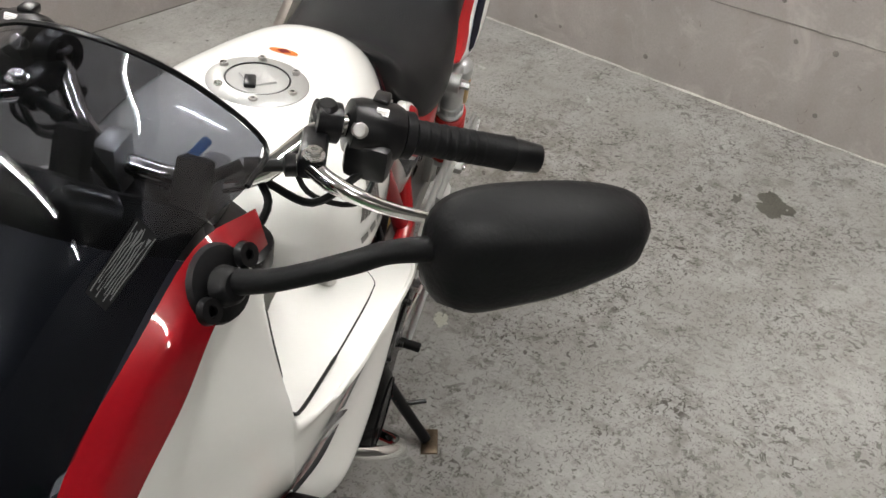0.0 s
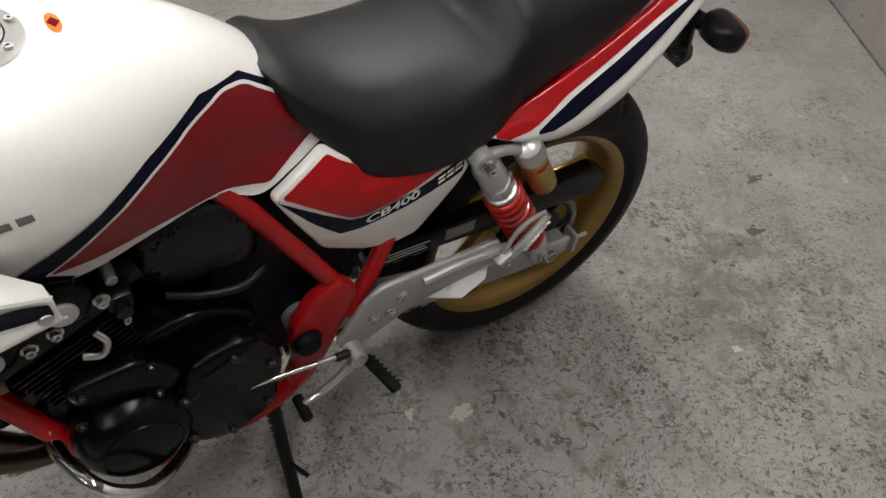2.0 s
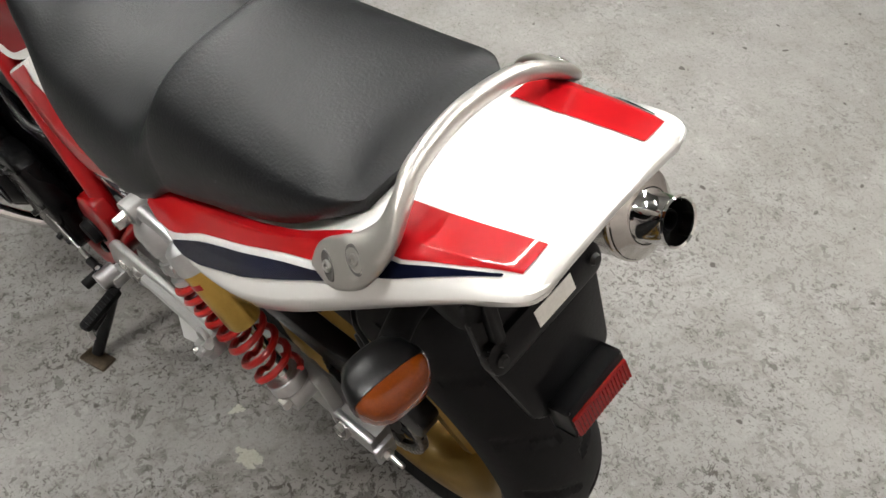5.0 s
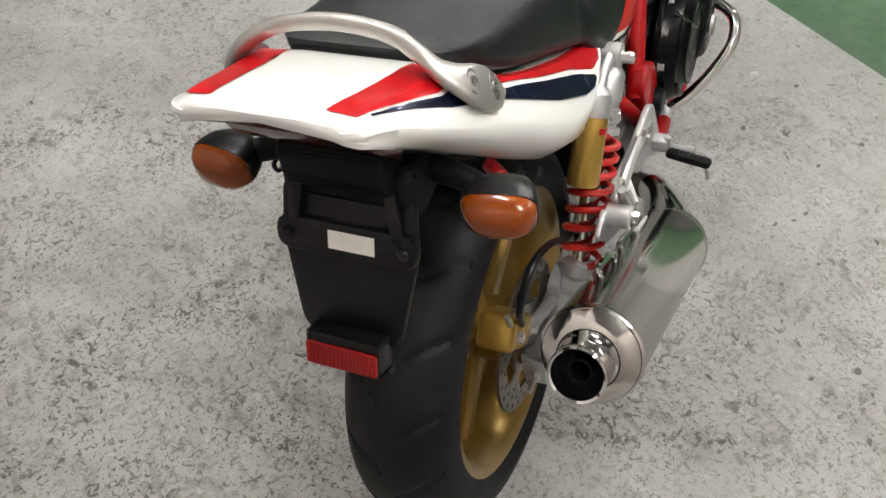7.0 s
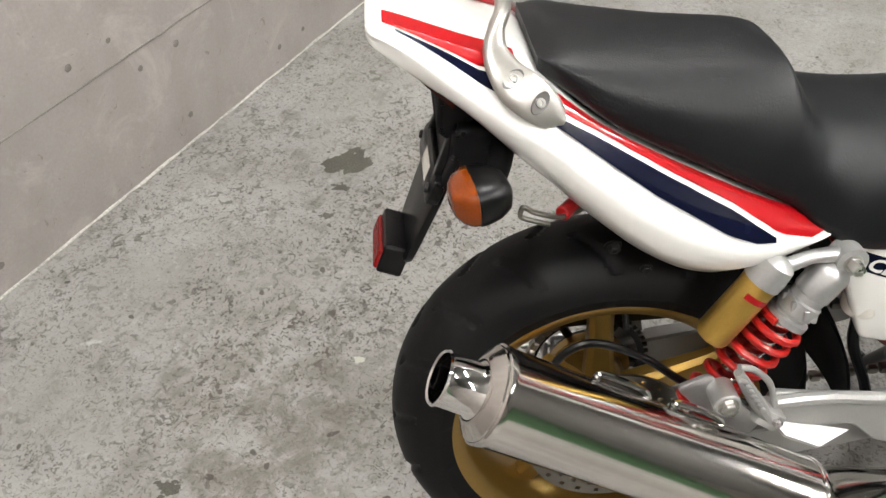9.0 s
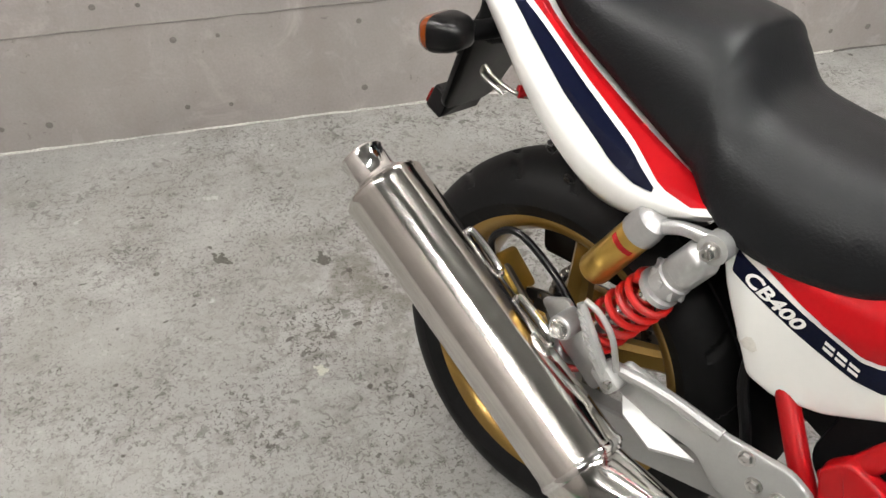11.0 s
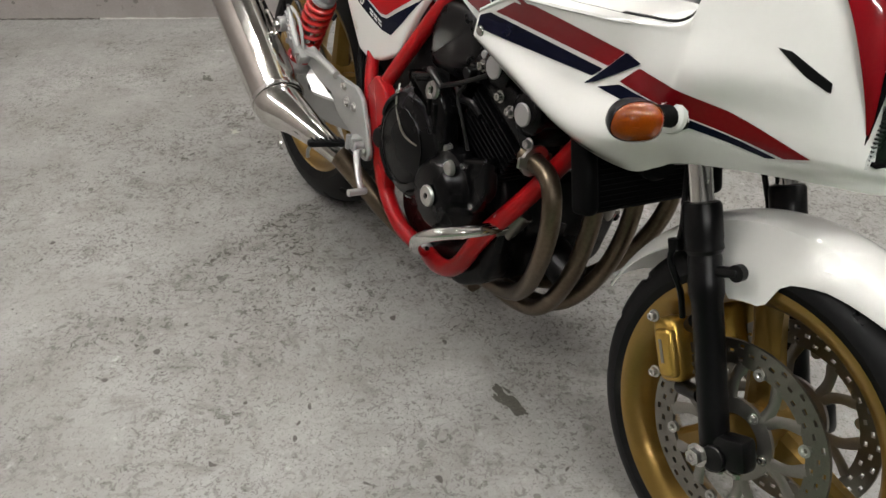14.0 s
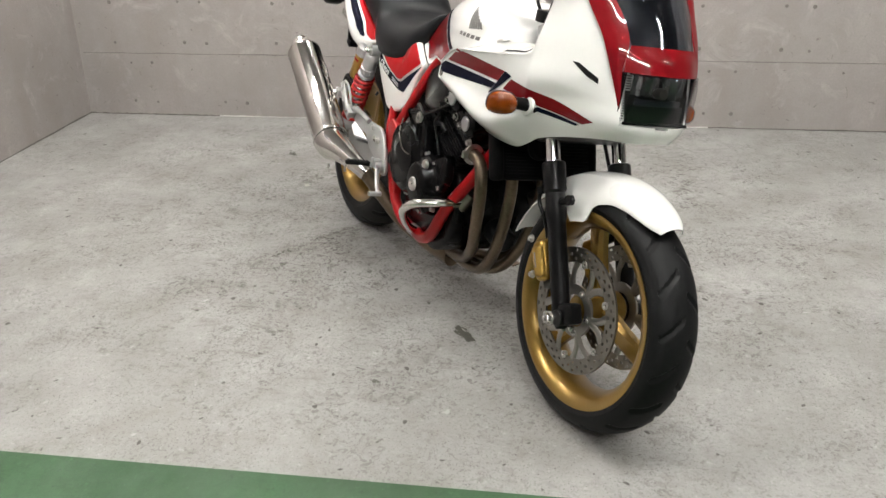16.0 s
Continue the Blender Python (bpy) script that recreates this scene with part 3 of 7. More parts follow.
part("sprocket", moved(join(*[lathe([(r0, 0.078), (r1, 0.078), (r1, 0.084), (r0, 0.084)], segs=60, loop=True) for r0, r1 in ((0.035, 0.062), (0.083, 0.093))], *[tube([(0.06 * math.cos(a), 0.081, 0.06 * math.sin(a)), (0.085 * math.cos(a), 0.081, 0.085 * math.sin(a))], 0.007, 8) for a in np.linspace(0, 2 * math.pi, 6, endpoint=False)], *[box((0.096 * math.cos(a), 0.081, 0.096 * math.sin(a)), (0.008, 0.005, 0.006), 0.001, (0, -math.degrees(a), 0)) for a in np.linspace(0, 2 * math.pi, 44, endpoint=False)]), UPR), BLACK, rear, "dark chain sprocket")
part("air_valve", rod((0.02, -0.02, R_REAR + 0.2), (0.02, -0.045, R_REAR + 0.165), 0.0045), BLACK, rear)

# front wheel, fork and mudguard turn with the bars
UPF = STEER @ Matrix.Translation((WHEELBASE, 0, R_FRONT))
front = part("front_wheel", moved(wheel_rim(0.054, 0.228, 5, 0.05, 0.06), UPF), GOLD, bike, "gold cast wheel")
part("tyre", moved(tyre(R_FRONT, 0.061, 0.224), UPF), RUBBER, front, "black road tyre with a grooved tread", 22)
for k in range(3):
    part("spoke", moved(spoke(radians(108 + 120 * k), 0.035, 0.196, 0.024, 0.016), UPF), GOLD, front)
part("hub", moved(lathe([(0, -0.06), (0.033, -0.06), (0.042, -0.05), (0.036, 0), (0.042, 0.05), (0.033, 0.06), (0, 0.06)], segs=40), UPF), GOLD, front)
for s in (-1, 1):
    part("brake_disc", moved(drilled_disc(0.148, 0.112, s * 0.066, 0.005, (0.121, 0.131, 0.140), 0.0028), UPF), DISC, front, "drilled steel brake disc")
    carrier_set(front, (0.038, 0.062, 0.114, s * 0.066, 0.003, 6), UPF)
    for k in range(6):
        a = 2 * math.pi * (k + 0.5) / 6
        c = (0.113 * math.cos(a), s * 0.064, 0.113 * math.sin(a))
        part("disc_rivet", moved(lathe([(0.003, 0), (0.009, 0), (0.009, 0.007), (0.005, 0.007), (0.003, 0.004)], c, (0, s, 0), 14), UPF), BOLT, front)
    for k in range(5):
        a = 2 * math.pi * k / 5
        part("disc_bolt", moved(bolt((0.05 * math.cos(a), s * 0.069, 0.05 * math.sin(a)), (0, s, 0), 0.006, 0.005), UPF), BOLT, front)

RAKE = Vector((-math.sin(radians(25.1)), 0, math.cos(radians(25.1))))


def fork_at(d, y, ahead=0.0):
    """A place d metres up the fork leg from the axle's height."""
    base = Vector((WHEELBASE - 0.012, y, R_FRONT + 0.0))
    return base + RAKE * d + Vector((math.cos(radians(25.1)), 0, math.sin(radians(25.1)))) * ahead


fork = part("front_fork", moved(box(fork_at(0.41, 0), (0.09, 0.24, 0.035), 0.012, (0, -25.1, 0)), STEER), BLACK, bike, "black fork with chrome stanchions")
for s in (-1, 1):
    y = s * 0.098
    axis = fork_at(1, y) - fork_at(0, y)
    leg = lathe([(0, -0.045), (0.015, -0.045), (0.0215, -0.03), (0.0215, 0.02), (0.0220, 0.06), (0.0220, 0.20), (0.0250, 0.212), (0.0250, 0.232), (0.0235, 0.238), (0.0235, 0.262), (0.0225, 0.268), (0.0275, 0.275), (0.0265, 0.285), (0.0275, 0.292), (0.0275, 0.335), (0.025, 0.34), (0.019, 0.342), (0.0, 0.342)], fork_at(0, y), axis, 28)
    leg = part("fork_leg", moved(leg, STEER), BLACK, fork, "black fork slider with a dust cover")
    part("stanchion", moved(rod(fork_at(0.33, y), fork_at(0.62, y), 0.0172, segs=28), STEER), CHROME, fork, "chrome fork stanchion")
    part("axle_clamp", moved(join(box(fork_at(-0.012, y, 0.03), (0.06, 0.036, 0.05), 0.01, (0, -25, 0)), rod(fork_at(-0.02, s * 0.078, 0.012), fork_at(-0.02, s * 0.122, 0.012), 0.019)), STEER), BLACK, fork)
    part("axle_nut", moved(bolt(fork_at(-0.02, s * 0.122, -0.012), (0, s, 0), 0.013, 0.012), STEER), BOLT, fork)
    for d in (0.008, 0.036):
        part("pinch_bolt", moved(bolt(fork_at(-0.04, s * 0.10, d), (0.3, 0, -1), 0.006, 0.008), STEER), BOLT, fork)
    part("mudguard_mount", moved(join(rod(fork_at(0.245, y), fork_at(0.245, y, 0.056), 0.008), lathe([(0.004, -0.006), (0.012, -0.006), (0.012, 0.006), (0.004, 0.006)], fork_at(0.245, y, 0.054), (0, 1, 0), 20, True)), STEER), BLACK, fork)
    # brake caliper behind the leg
    c = fork_at(0.115, s * 0.074, -0.082)
    cal = part("brake_caliper", moved(join(box(c, (0.048, 0.048, 0.098), 0.014, (0, -30, 0), 3), box(c + Vector((0.004, s * 0.022, 0.0)), (0.034, 0.02, 0.074), 0.008, (0, -30, 0), 3)), STEER), GOLD_DARK, fork, "gold brake caliper")
    for d, e in ((Vector((0.012, 0, 0.05)), 0.17), (Vector((0.03, 0, -0.05)), 0.06)):
        part("caliper_bracket", moved(tube([c + d, fork_at(e, y, -0.02)], 0.012), STEER), BLACK, fork)
    for d in (-0.035, 0.045):
        part("caliper_bolt", moved(bolt(c + Vector((-0.015 - d * 0.4, s * 0.03, d)), (0, s, 0), 0.007, 0.008), STEER), BOLT, cal)
    part("caliper_badge", moved(box(c + Vector((-0.001, s * 0.0325, 0.002)), (0.005, 0.001, 0.036), 0, (0, -30, 0)), STEER), CARRIER, cal, "worn pale maker's mark as a plain bar")
    hose = [c + Vector((0.0, s * 0.01, 0.058)), c + Vector((-0.012, s * 0.02, 0.10)), fork_at(0.26, s * 0.105, -0.055), fork_at(0.30, s * 0.10, -0.035), fork_at(0.40, s * 0.08, -0.03), fork_at(0.5, s * 0.04, 0.0)]
    part("brake_hose", moved(tube(hose, 0.0048, 8), STEER), BLACK, fork, "black rubber brake hose")
    part("hose_clip", moved(lathe([(0.005, -0.008), (0.011, -0.008), (0.011, 0.008), (0.005, 0.008)], fork_at(0.28, s * 0.103, -0.045), RAKE, 16, True), STEER), MATT, fork)


def mudguard():
    """A shell over the tyre with deep flanks at the fork that taper towards the front."""
    rows = []
    for q in np.linspace(56, 163, 34):
        a = radians(q)
        side = np.interp(q, (56, 66, 82, 94, 99, 115, 120, 134, 163), (0.022, 0.034, 0.050, 0.072, 0.116, 0.116, 0.060, 0.034, 0.018))
        row = []
        for f in np.linspace(-1, 1, 17):
            half = np.interp(q, (56, 58, 62, 67, 80, 100), (0.030, 0.041, 0.051, 0.057, 0.064, 0.070))
            y = half * math.copysign(min(1.0, abs(f) ** 0.75 * 1.15), f)
            over = max(0.0, abs(f) - 0.55) / 0.45
            rr = 0.322 - 0.020 * (abs(y) / half) ** 2.5 - max(0, side - 0.020) * over
            row.append((rr * math.cos(a), y, rr * math.sin(a)))
        rows.append(row)
    bm = bmesh.new()
    ring_faces(bm, rows, False, False)
    bmesh.ops.recalc_face_normals(bm, faces=bm.faces)
    if sum(f.normal.z for f in bm.faces) < 0:
        bmesh.ops.reverse_faces(bm, faces=bm.faces)
    return thicken(bm, 0.003)


part("front_mudguard", moved(mudguard(), UPF), WHITE, bike, "glossy white front mudguard")
# ---- tank, seat, tail, side covers ----
def body_loft(rows, shape, n=6):
    """Sections from rows of numbers, run smoothly from row to row."""
    runs = [catmull([(r[0], r[k], 0) for r in rows], n) for k in range(1, len(rows[0]))]
    return loft([shape(p[0].x, *[v.y for v in p]) for p in zip(*runs)])


def tank_ring(x, top, half, mid, foot, bottom):
    """Rounded shoulders above the widest place, flatter flanks tucked in below."""
    pts = []
    for q in np.linspace(0, 90, 13):
        a = radians(q)
        pts.append((half * math.sin(a) ** 0.8, mid + (top - mid) * math.cos(a) ** 0.9))
    for f in np.linspace(0, 1, 8)[1:]:
        pts.append((half + (foot - half) * f**1.3, mid + (bottom - mid) * f))
    pts.append((foot * 0.5, bottom + 0.004))
    ring = [(x, y, z) for y, z in pts] + [(x, 0, bottom + 0.004)] + [(x, -y, z) for y, z in pts[:0:-1]]
    return ring


TANK = [
    (1.045, 0.835, 0.060, 0.800, 0.050, 0.745),
    (1.020, 0.880, 0.115, 0.805, 0.085, 0.725),
    (0.970, 0.912, 0.158, 0.805, 0.115, 0.700),
    (0.900, 0.924, 0.176, 0.800, 0.135, 0.680),
    (0.800, 0.925, 0.168, 0.790, 0.140, 0.674),
    (0.700, 0.916, 0.143, 0.775, 0.132, 0.700),
    (0.620, 0.900, 0.118, 0.755, 0.120, 0.714),
    (0.560, 0.868, 0.098, 0.745, 0.116, 0.690),
    (0.510, 0.830, 0.086, 0.740, 0.105, 0.706),
    (0.465, 0.785, 0.080, 0.745, 0.094, 0.730),
]
tank_bm = body_loft(TANK, tank_ring)
tank_tree = outline(tank_bm)
tank = part("fuel_tank", tank_bm, WHITE, bike, "pearl white fuel tank with red and navy panels", 50)


def seat_ring(x, top, half, bottom):
    pts = []
    for q in np.linspace(0, 90, 12):
        a = radians(q)
        pts.append((half * math.sin(a) ** 0.70, bottom + 0.02 + (top - bottom - 0.02) * math.cos(a) ** 0.72))
    pts += [(half * 0.99, bottom + 0.006), (half * 0.93, bottom), (half * 0.4, bottom)]
    return [(x, y, z) for y, z in pts] + [(x, 0, bottom)] + [(x, -y, z) for y, z in pts[:0:-1]]


SEAT_ROWS = [
    (0.528, 0.838, 0.055, 0.815),
    (0.500, 0.832, 0.092, 0.775),
    (0.460, 0.812, 0.112, 0.728),
    (0.410, 0.796, 0.137, 0.676),
    (0.340, 0.790, 0.150, 0.661),
    (0.260, 0.797, 0.154, 0.664),
    (0.205, 0.812, 0.148, 0.690),
    (0.172, 0.860, 0.139, 0.720),
    (0.148, 0.882, 0.137, 0.732),
    (0.040, 0.891, 0.131, 0.786),
    (-0.040, 0.901, 0.123, 0.826),
    (-0.095, 0.906, 0.110, 0.865),
    (-0.125, 0.898, 0.088, 0.880),
]
part("seat", body_loft(SEAT_ROWS, seat_ring), SEAT, bike, "stepped black vinyl dual seat", 60)


def tail_ring(x, crown, top, y_top, wide, z_wide, foot, bottom):
    pts = [(y_top * 0.5, crown), (y_top * 0.9, top + (crown - top) * 0.4), (y_top, top - 0.004), (y_top + (wide - y_top) * 0.6, top + (z_wide - top) * 0.45), (wide * 0.995, z_wide + (top - z_wide) * 0.12), (wide, z_wide), (wide - 0.006, z_wide - (z_wide - bottom) * 0.45), (foot + (wide - foot) * 0.4, bottom + 0.006), (foot, bottom), (foot - 0.012, bottom + 0.004)]
    return [(x, 0, crown)] + [(x, y, z) for y, z in pts] + [(x, 0, bottom + 0.012)] + [(x, -y, z) for y, z in pts[::-1]]


TAIL = [
    (0.225, 0.698, 0.698, 0.135, 0.145, 0.693, 0.138, 0.687),
    (0.190, 0.708, 0.711, 0.135, 0.156, 0.684, 0.136, 0.668),
    (0.120, 0.736, 0.740, 0.134, 0.170, 0.681, 0.128, 0.640),
    (0.060, 0.764, 0.770, 0.134, 0.174, 0.696, 0.122, 0.640),
    (0.000, 0.792, 0.802, 0.132, 0.173, 0.728, 0.116, 0.668),
    (-0.060, 0.828, 0.836, 0.127, 0.166, 0.772, 0.108, 0.714),
    (-0.110, 0.873, 0.870, 0.120, 0.155, 0.810, 0.100, 0.758),
    (-0.150, 0.902, 0.896, 0.114, 0.143, 0.836, 0.092, 0.792),
    (-0.200, 0.919, 0.913, 0.108, 0.129, 0.870, 0.088, 0.838),
    (-0.260, 0.940, 0.934, 0.100, 0.114, 0.916, 0.098, 0.890),
    (-0.285, 0.948, 0.942, 0.095, 0.107, 0.931, 0.097, 0.911),
    (-0.300, 0.951, 0.946, 0.088, 0.099, 0.936, 0.091, 0.922),
    (-0.306, 0.949, 0.945, 0.078, 0.088, 0.938, 0.081, 0.928),
]
tail_bm = body_loft(TAIL, tail_ring)
tail_tree = outline(tail_bm)
tail = part("tail_cowl", tail_bm, WHITE, bike, "white tail cowl with red and navy stripes", 50)

COVER = rounded([(0.548, 0.680), (0.470, 0.738), (0.408, 0.692), (0.300, 0.682), (0.243, 0.686), (0.236, 0.655), (0.262, 0.595), (0.305, 0.505), (0.345, 0.495), (0.400, 0.508), (0.470, 0.545)], 0.010)


def shaped(bm, y_of):
    """Bends a plate built round y = 0 outwards."""
    for v in bm.verts:
        v.co.y += y_of(v.co.x, v.co.z)
    return bm


def cover_y(x, z):
    return 0.116 + 0.022 * math.sin(max(0, min(1, (0.56 - x) / 0.33)) * math.pi * 0.75) - 0.6 * max(0, z - 0.68) ** 1.2 - 0.20 * max(0, 0.62 - z) - 0.9 * max(0, min(0.02, z - 0.657)) * max(0, min(1, (0.45 - x) / 0.04))


def finely(bm, cell=0.03):
    for k, nrm in ((0, (1, 0, 0)), (2, (0, 0, 1))):
        lo, hi = min(v.co[k] for v in bm.verts), max(v.co[k] for v in bm.verts)
        for v in np.arange(lo + cell / 2, hi, cell):
            bmesh.ops.bisect_plane(bm, geom=bm.verts[:] + bm.edges[:] + bm.faces[:], plane_co=[c * v for c in nrm], plane_no=nrm)
    return bm


cover_bm = shaped(finely(prism(COVER, -0.010, 0.010, 0.006, 3)), cover_y)
cover_tree = {1: outline(cover_bm)}
flipped = flip(cover_bm)
cover_tree[-1] = outline(flipped)
covers = {1: part("side_cover", cover_bm, WHITE, bike, "white, red and navy side cover", 40), -1: part("side_cover", flipped, WHITE, bike, "white, red and navy side cover", 40)}

# ---- fairing ----
FAIR_A = [
    [(0.828, 0.212, 0.698), (0.935, 0.195, 0.655), (1.060, 0.175, 0.616), (1.148, 0.148, 0.606), (1.188, 0.134, 0.626), (1.215, 0.128, 0.644), (1.290, 0.115, 0.668), (1.386, 0.088, 0.690), (1.448, 0.048, 0.698), (1.462, 0.0, 0.703)],
    [(0.832, 0.217, 0.704), (0.930, 0.224, 0.688), (1.055, 0.229, 0.660), (1.142, 0.224, 0.656), (1.194, 0.197, 0.672), (1.225, 0.172, 0.688), (1.300, 0.142, 0.715), (1.414, 0.106, 0.726), (1.462, 0.058, 0.728), (1.475, 0.0, 0.730)],
    [(0.834, 0.218, 0.714), (0.927, 0.217, 0.718), (1.052, 0.212, 0.713), (1.150, 0.206, 0.722), (1.206, 0.193, 0.728), (1.234, 0.184, 0.734), (1.305, 0.152, 0.757), (1.408, 0.112, 0.770), (1.456, 0.060, 0.774), (1.472, 0.0, 0.776)],
]
FAIR_B = [
    [(0.836, 0.218, 0.728), (0.927, 0.219, 0.754), (1.050, 0.213, 0.758), (1.160, 0.208, 0.771), (1.222, 0.200, 0.778), (1.244, 0.196, 0.784), (1.310, 0.163, 0.800), (1.398, 0.118, 0.815), (1.448, 0.062, 0.820), (1.468, 0.0, 0.822)],
    [(0.838, 0.216, 0.744), (0.937, 0.234, 0.790), (1.055, 0.227, 0.807), (1.150, 0.216, 0.820), (1.222, 0.198, 0.840), (1.236, 0.187, 0.876), (1.300, 0.157, 0.900), (1.375, 0.122, 0.890), (1.425, 0.065, 0.885), (1.445, 0.0, 0.885)],
    [(0.842, 0.198, 0.748), (0.942, 0.160, 0.806), (1.060, 0.120, 0.838), (1.160, 0.134, 0.848), (1.212, 0.140, 0.868), (1.224, 0.158, 0.985), (1.262, 0.150, 1.035), (1.330, 0.125, 0.985), (1.395, 0.070, 0.920), (1.420, 0.0, 0.905)],
]


def between(one, two, f):
    return [tuple(a + (b - a) * g for a, b in zip(p, q)) for p, q, g in zip(one, two, [f] * 4 + [0.3, 0.45] + [0.5] * 4)]


# the shoulder turns sharply into the flat top
FAIR_B[1:2] = [between(FAIR_B[1], FAIR_B[0], 0.13), FAIR_B[1], between(FAIR_B[1], FAIR_B[2], 0.10)]
fair_bm = skin(FAIR_A + FAIR_B, 7, 8, 0)
gap = [f for f in fair_bm.faces if f.calc_center_median().x > 1.36 and f.calc_center_median().y < 0.082 and f.calc_center_median().z > 0.737]
bmesh.ops.delete(fair_bm, geom=gap, context="FACES")
thicken(fair_bm, 0.003)
fair_tree = {1: outline(fair_bm)}
fair_flip = flip(fair_bm)
fair_tree[-1] = outline(fair_flip)
fairing = {1: part("fairing_half", fair_bm, WHITE, bike, "pearl white half fairing with a red and navy stripe", 50), -1: part("fairing_half", fair_flip, WHITE, bike, "pearl white half fairing with a red and navy stripe", 50)}
# ---- frame, swing arm, shocks, brackets, stand ----
frame_top = part("frame", tube([(1.06, 0, 0.80), (0.90, 0, 0.72), (0.70, 0, 0.70), (0.45, 0, 0.68)], 0.022, 14), FRAME_RED, bike, "red painted steel tube frame")
for s in (1, -1):
    part("frame_tube", tube([(0.73, s * 0.050, 0.768), (0.662, s * 0.085, 0.754), (0.600, s * 0.110, 0.696), (0.516, s * 0.128, 0.572), (0.436, s * 0.144, 0.446)], 0.0150, 16), FRAME_RED, frame_top)
    part("frame_tube", tube([(0.225, s * 0.085, 0.700), (0.268, s * 0.086, 0.640), (0.310, s * 0.094, 0.568), (0.352, s * 0.114, 0.510), (0.392, s * 0.136, 0.459), (0.436, s * 0.150, 0.400)], 0.0140, 16), FRAME_RED, frame_top)
    part("frame_tube", tube([(0.50, s * 0.150, 0.32), (0.535, s * 0.152, 0.268), (0.60, s * 0.152, 0.228), (0.672, s * 0.148, 0.218)], 0.0165, 16), FRAME_RED, frame_top)
    part("frame_joint", rod((0.668, s * 0.148, 0.2185), (0.705, s * 0.144, 0.217), 0.018), ALU, frame_top, "bare metal frame joint")
    part("frame_tube", tube([(0.700, s * 0.146, 0.217), (0.755, s * 0.154, 0.222), (0.815, s * 0.157, 0.256), (0.868, s * 0.148, 0.352), (0.935, s * 0.116, 0.466), (1.03, s * 0.06, 0.66), (1.07, s * 0.03, 0.76)], 0.0170, 16), FRAME_RED, frame_top)
    plate = rounded([(0.452, 0.500), (0.425, 0.470), (0.440, 0.420), (0.470, 0.335), (0.500, 0.275), (0.545, 0.248), (0.540, 0.290), (0.528, 0.330), (0.536, 0.385), (0.530, 0.430), (0.500, 0.480)], 0.012)
    part("pivot_plate", prism(plate, s * 0.136, s * 0.163, 0.006, 3), FRAME_RED, frame_top)
    cap = part("pivot_cap", join(rod((0.512, s * 0.160, 0.388), (0.512, s * 0.178, 0.388), 0.0225, 0.020, 28), lathe([(0.0225, 0), (0.026, 0), (0.026, 0.004), (0.0225, 0.004)], (0.512, s * 0.162, 0.388), (0, s, 0), 28, True)), MATT, frame_top, "black rubber pivot cap")
    # shock absorber with its remote reservoir
    top, low = Vector((0.236, s * 0.158, 0.665)), Vector((0.062, s * 0.150, 0.382))
    way = (low - top).normalized()
    shock = part("shock_absorber", lathe([(0, 0.010), (0.013, 0.010), (0.018, 0.016), (0.021, 0.020), (0.0235, 0.026), (0.0235, 0.060), (0.0215, 0.062), (0.0215, 0.070), (0.0245, 0.072), (0.0245, 0.090), (0.0215, 0.092), (0.0215, 0.096), (0.0275, 0.098), (0.0275, 0.106), (0.0, 0.108)], top, way, 32), ALU, bike, "rear shock absorber with red spring and gold reservoir")
    part("shock_eye", join(lathe([(0.008, -0.016), (0.0185, -0.014), (0.0185, 0.014), (0.008, 0.014)], top, (0, 1, 0), 24, True)), SILVER, shock)
    part("shock_bolt", bolt(top + Vector((0, s * 0.0145, 0)), (0, s, 0), 0.0085, 0.016), BOLT, shock)
    coil = []
    for k in range(0, 8 * 16 + 1):
        a = 2 * math.pi * k / 16
        f = k / (8 * 16)
        d = 0.108 + 0.190 * (0.62 * f + 0.38 * f**1.8)
        side = way.orthogonal().normalized()
        coil.append(top + way * d + 0.0285 * (side * math.cos(a) + way.cross(side) * math.sin(a)))
    part("spring", tube(coil, 0.0052, 8, 1), SPRING, shock, "red coil spring")
    part("damper_rod", rod(top + way * 0.10, top + way * 0.315, 0.014), CHROME, shock)
    part("lower_mount", join(rod(top + way * 0.298, top + way * 0.318, 0.027), lathe([(0.007, -0.018), (0.020, -0.018), (0.020, 0.018), (0.007, 0.018)], low, (0, 1, 0), 24, True)), ALU, shock)
    part("lower_bolt", bolt(low + Vector((0, s * 0.016, 0)), (0, s, 0), 0.011, 0.012), BOLT, shock)
    for k in range(8):
        a = 2 * math.pi * k / 8
        side = way.orthogonal().normalized()
        p = top + way * 0.081 + 0.0235 * (side * math.cos(a) + way.cross(side) * math.sin(a))
        part("adjuster_notch", box(p, (0.006, 0.006, 0.014), 0.001), ALU, shock)
    ra, rb = Vector((0.146, s * 0.158, 0.648)), Vector((0.086, s * 0.155, 0.545))
    res_way = (rb - ra).normalized()
    part("reservoir", lathe([(0, 0.03), (0.021, 0.03), (0.0225, 0.034), (0.0225, 0.125), (0.020, 0.130), (0, 0.131)], ra - res_way * 0.02, res_way, 28), GOLD_DARK, shock, "gold anodised gas reservoir")
    part("reservoir_cap", lathe([(0, -0.006), (0.012, -0.004), (0.022, 0.004), (0.024, 0.02), (0.024, 0.034), (0, 0.035)], ra - res_way * 0.02, res_way, 28), ALU, shock)
    mark = lathe([(0.0227, 0.048), (0.0230, 0.048), (0.0230, 0.056), (0.0227, 0.056)], ra - res_way * 0.02, res_way, 28, True)
    bmesh.ops.delete(mark, geom=[v for v in mark.verts if (v.co.y - ra.y) * s < 0.013], context="VERTS")
    part("reservoir_mark", mark, FRAME_RED, shock, "red maker's mark as a plain bar")
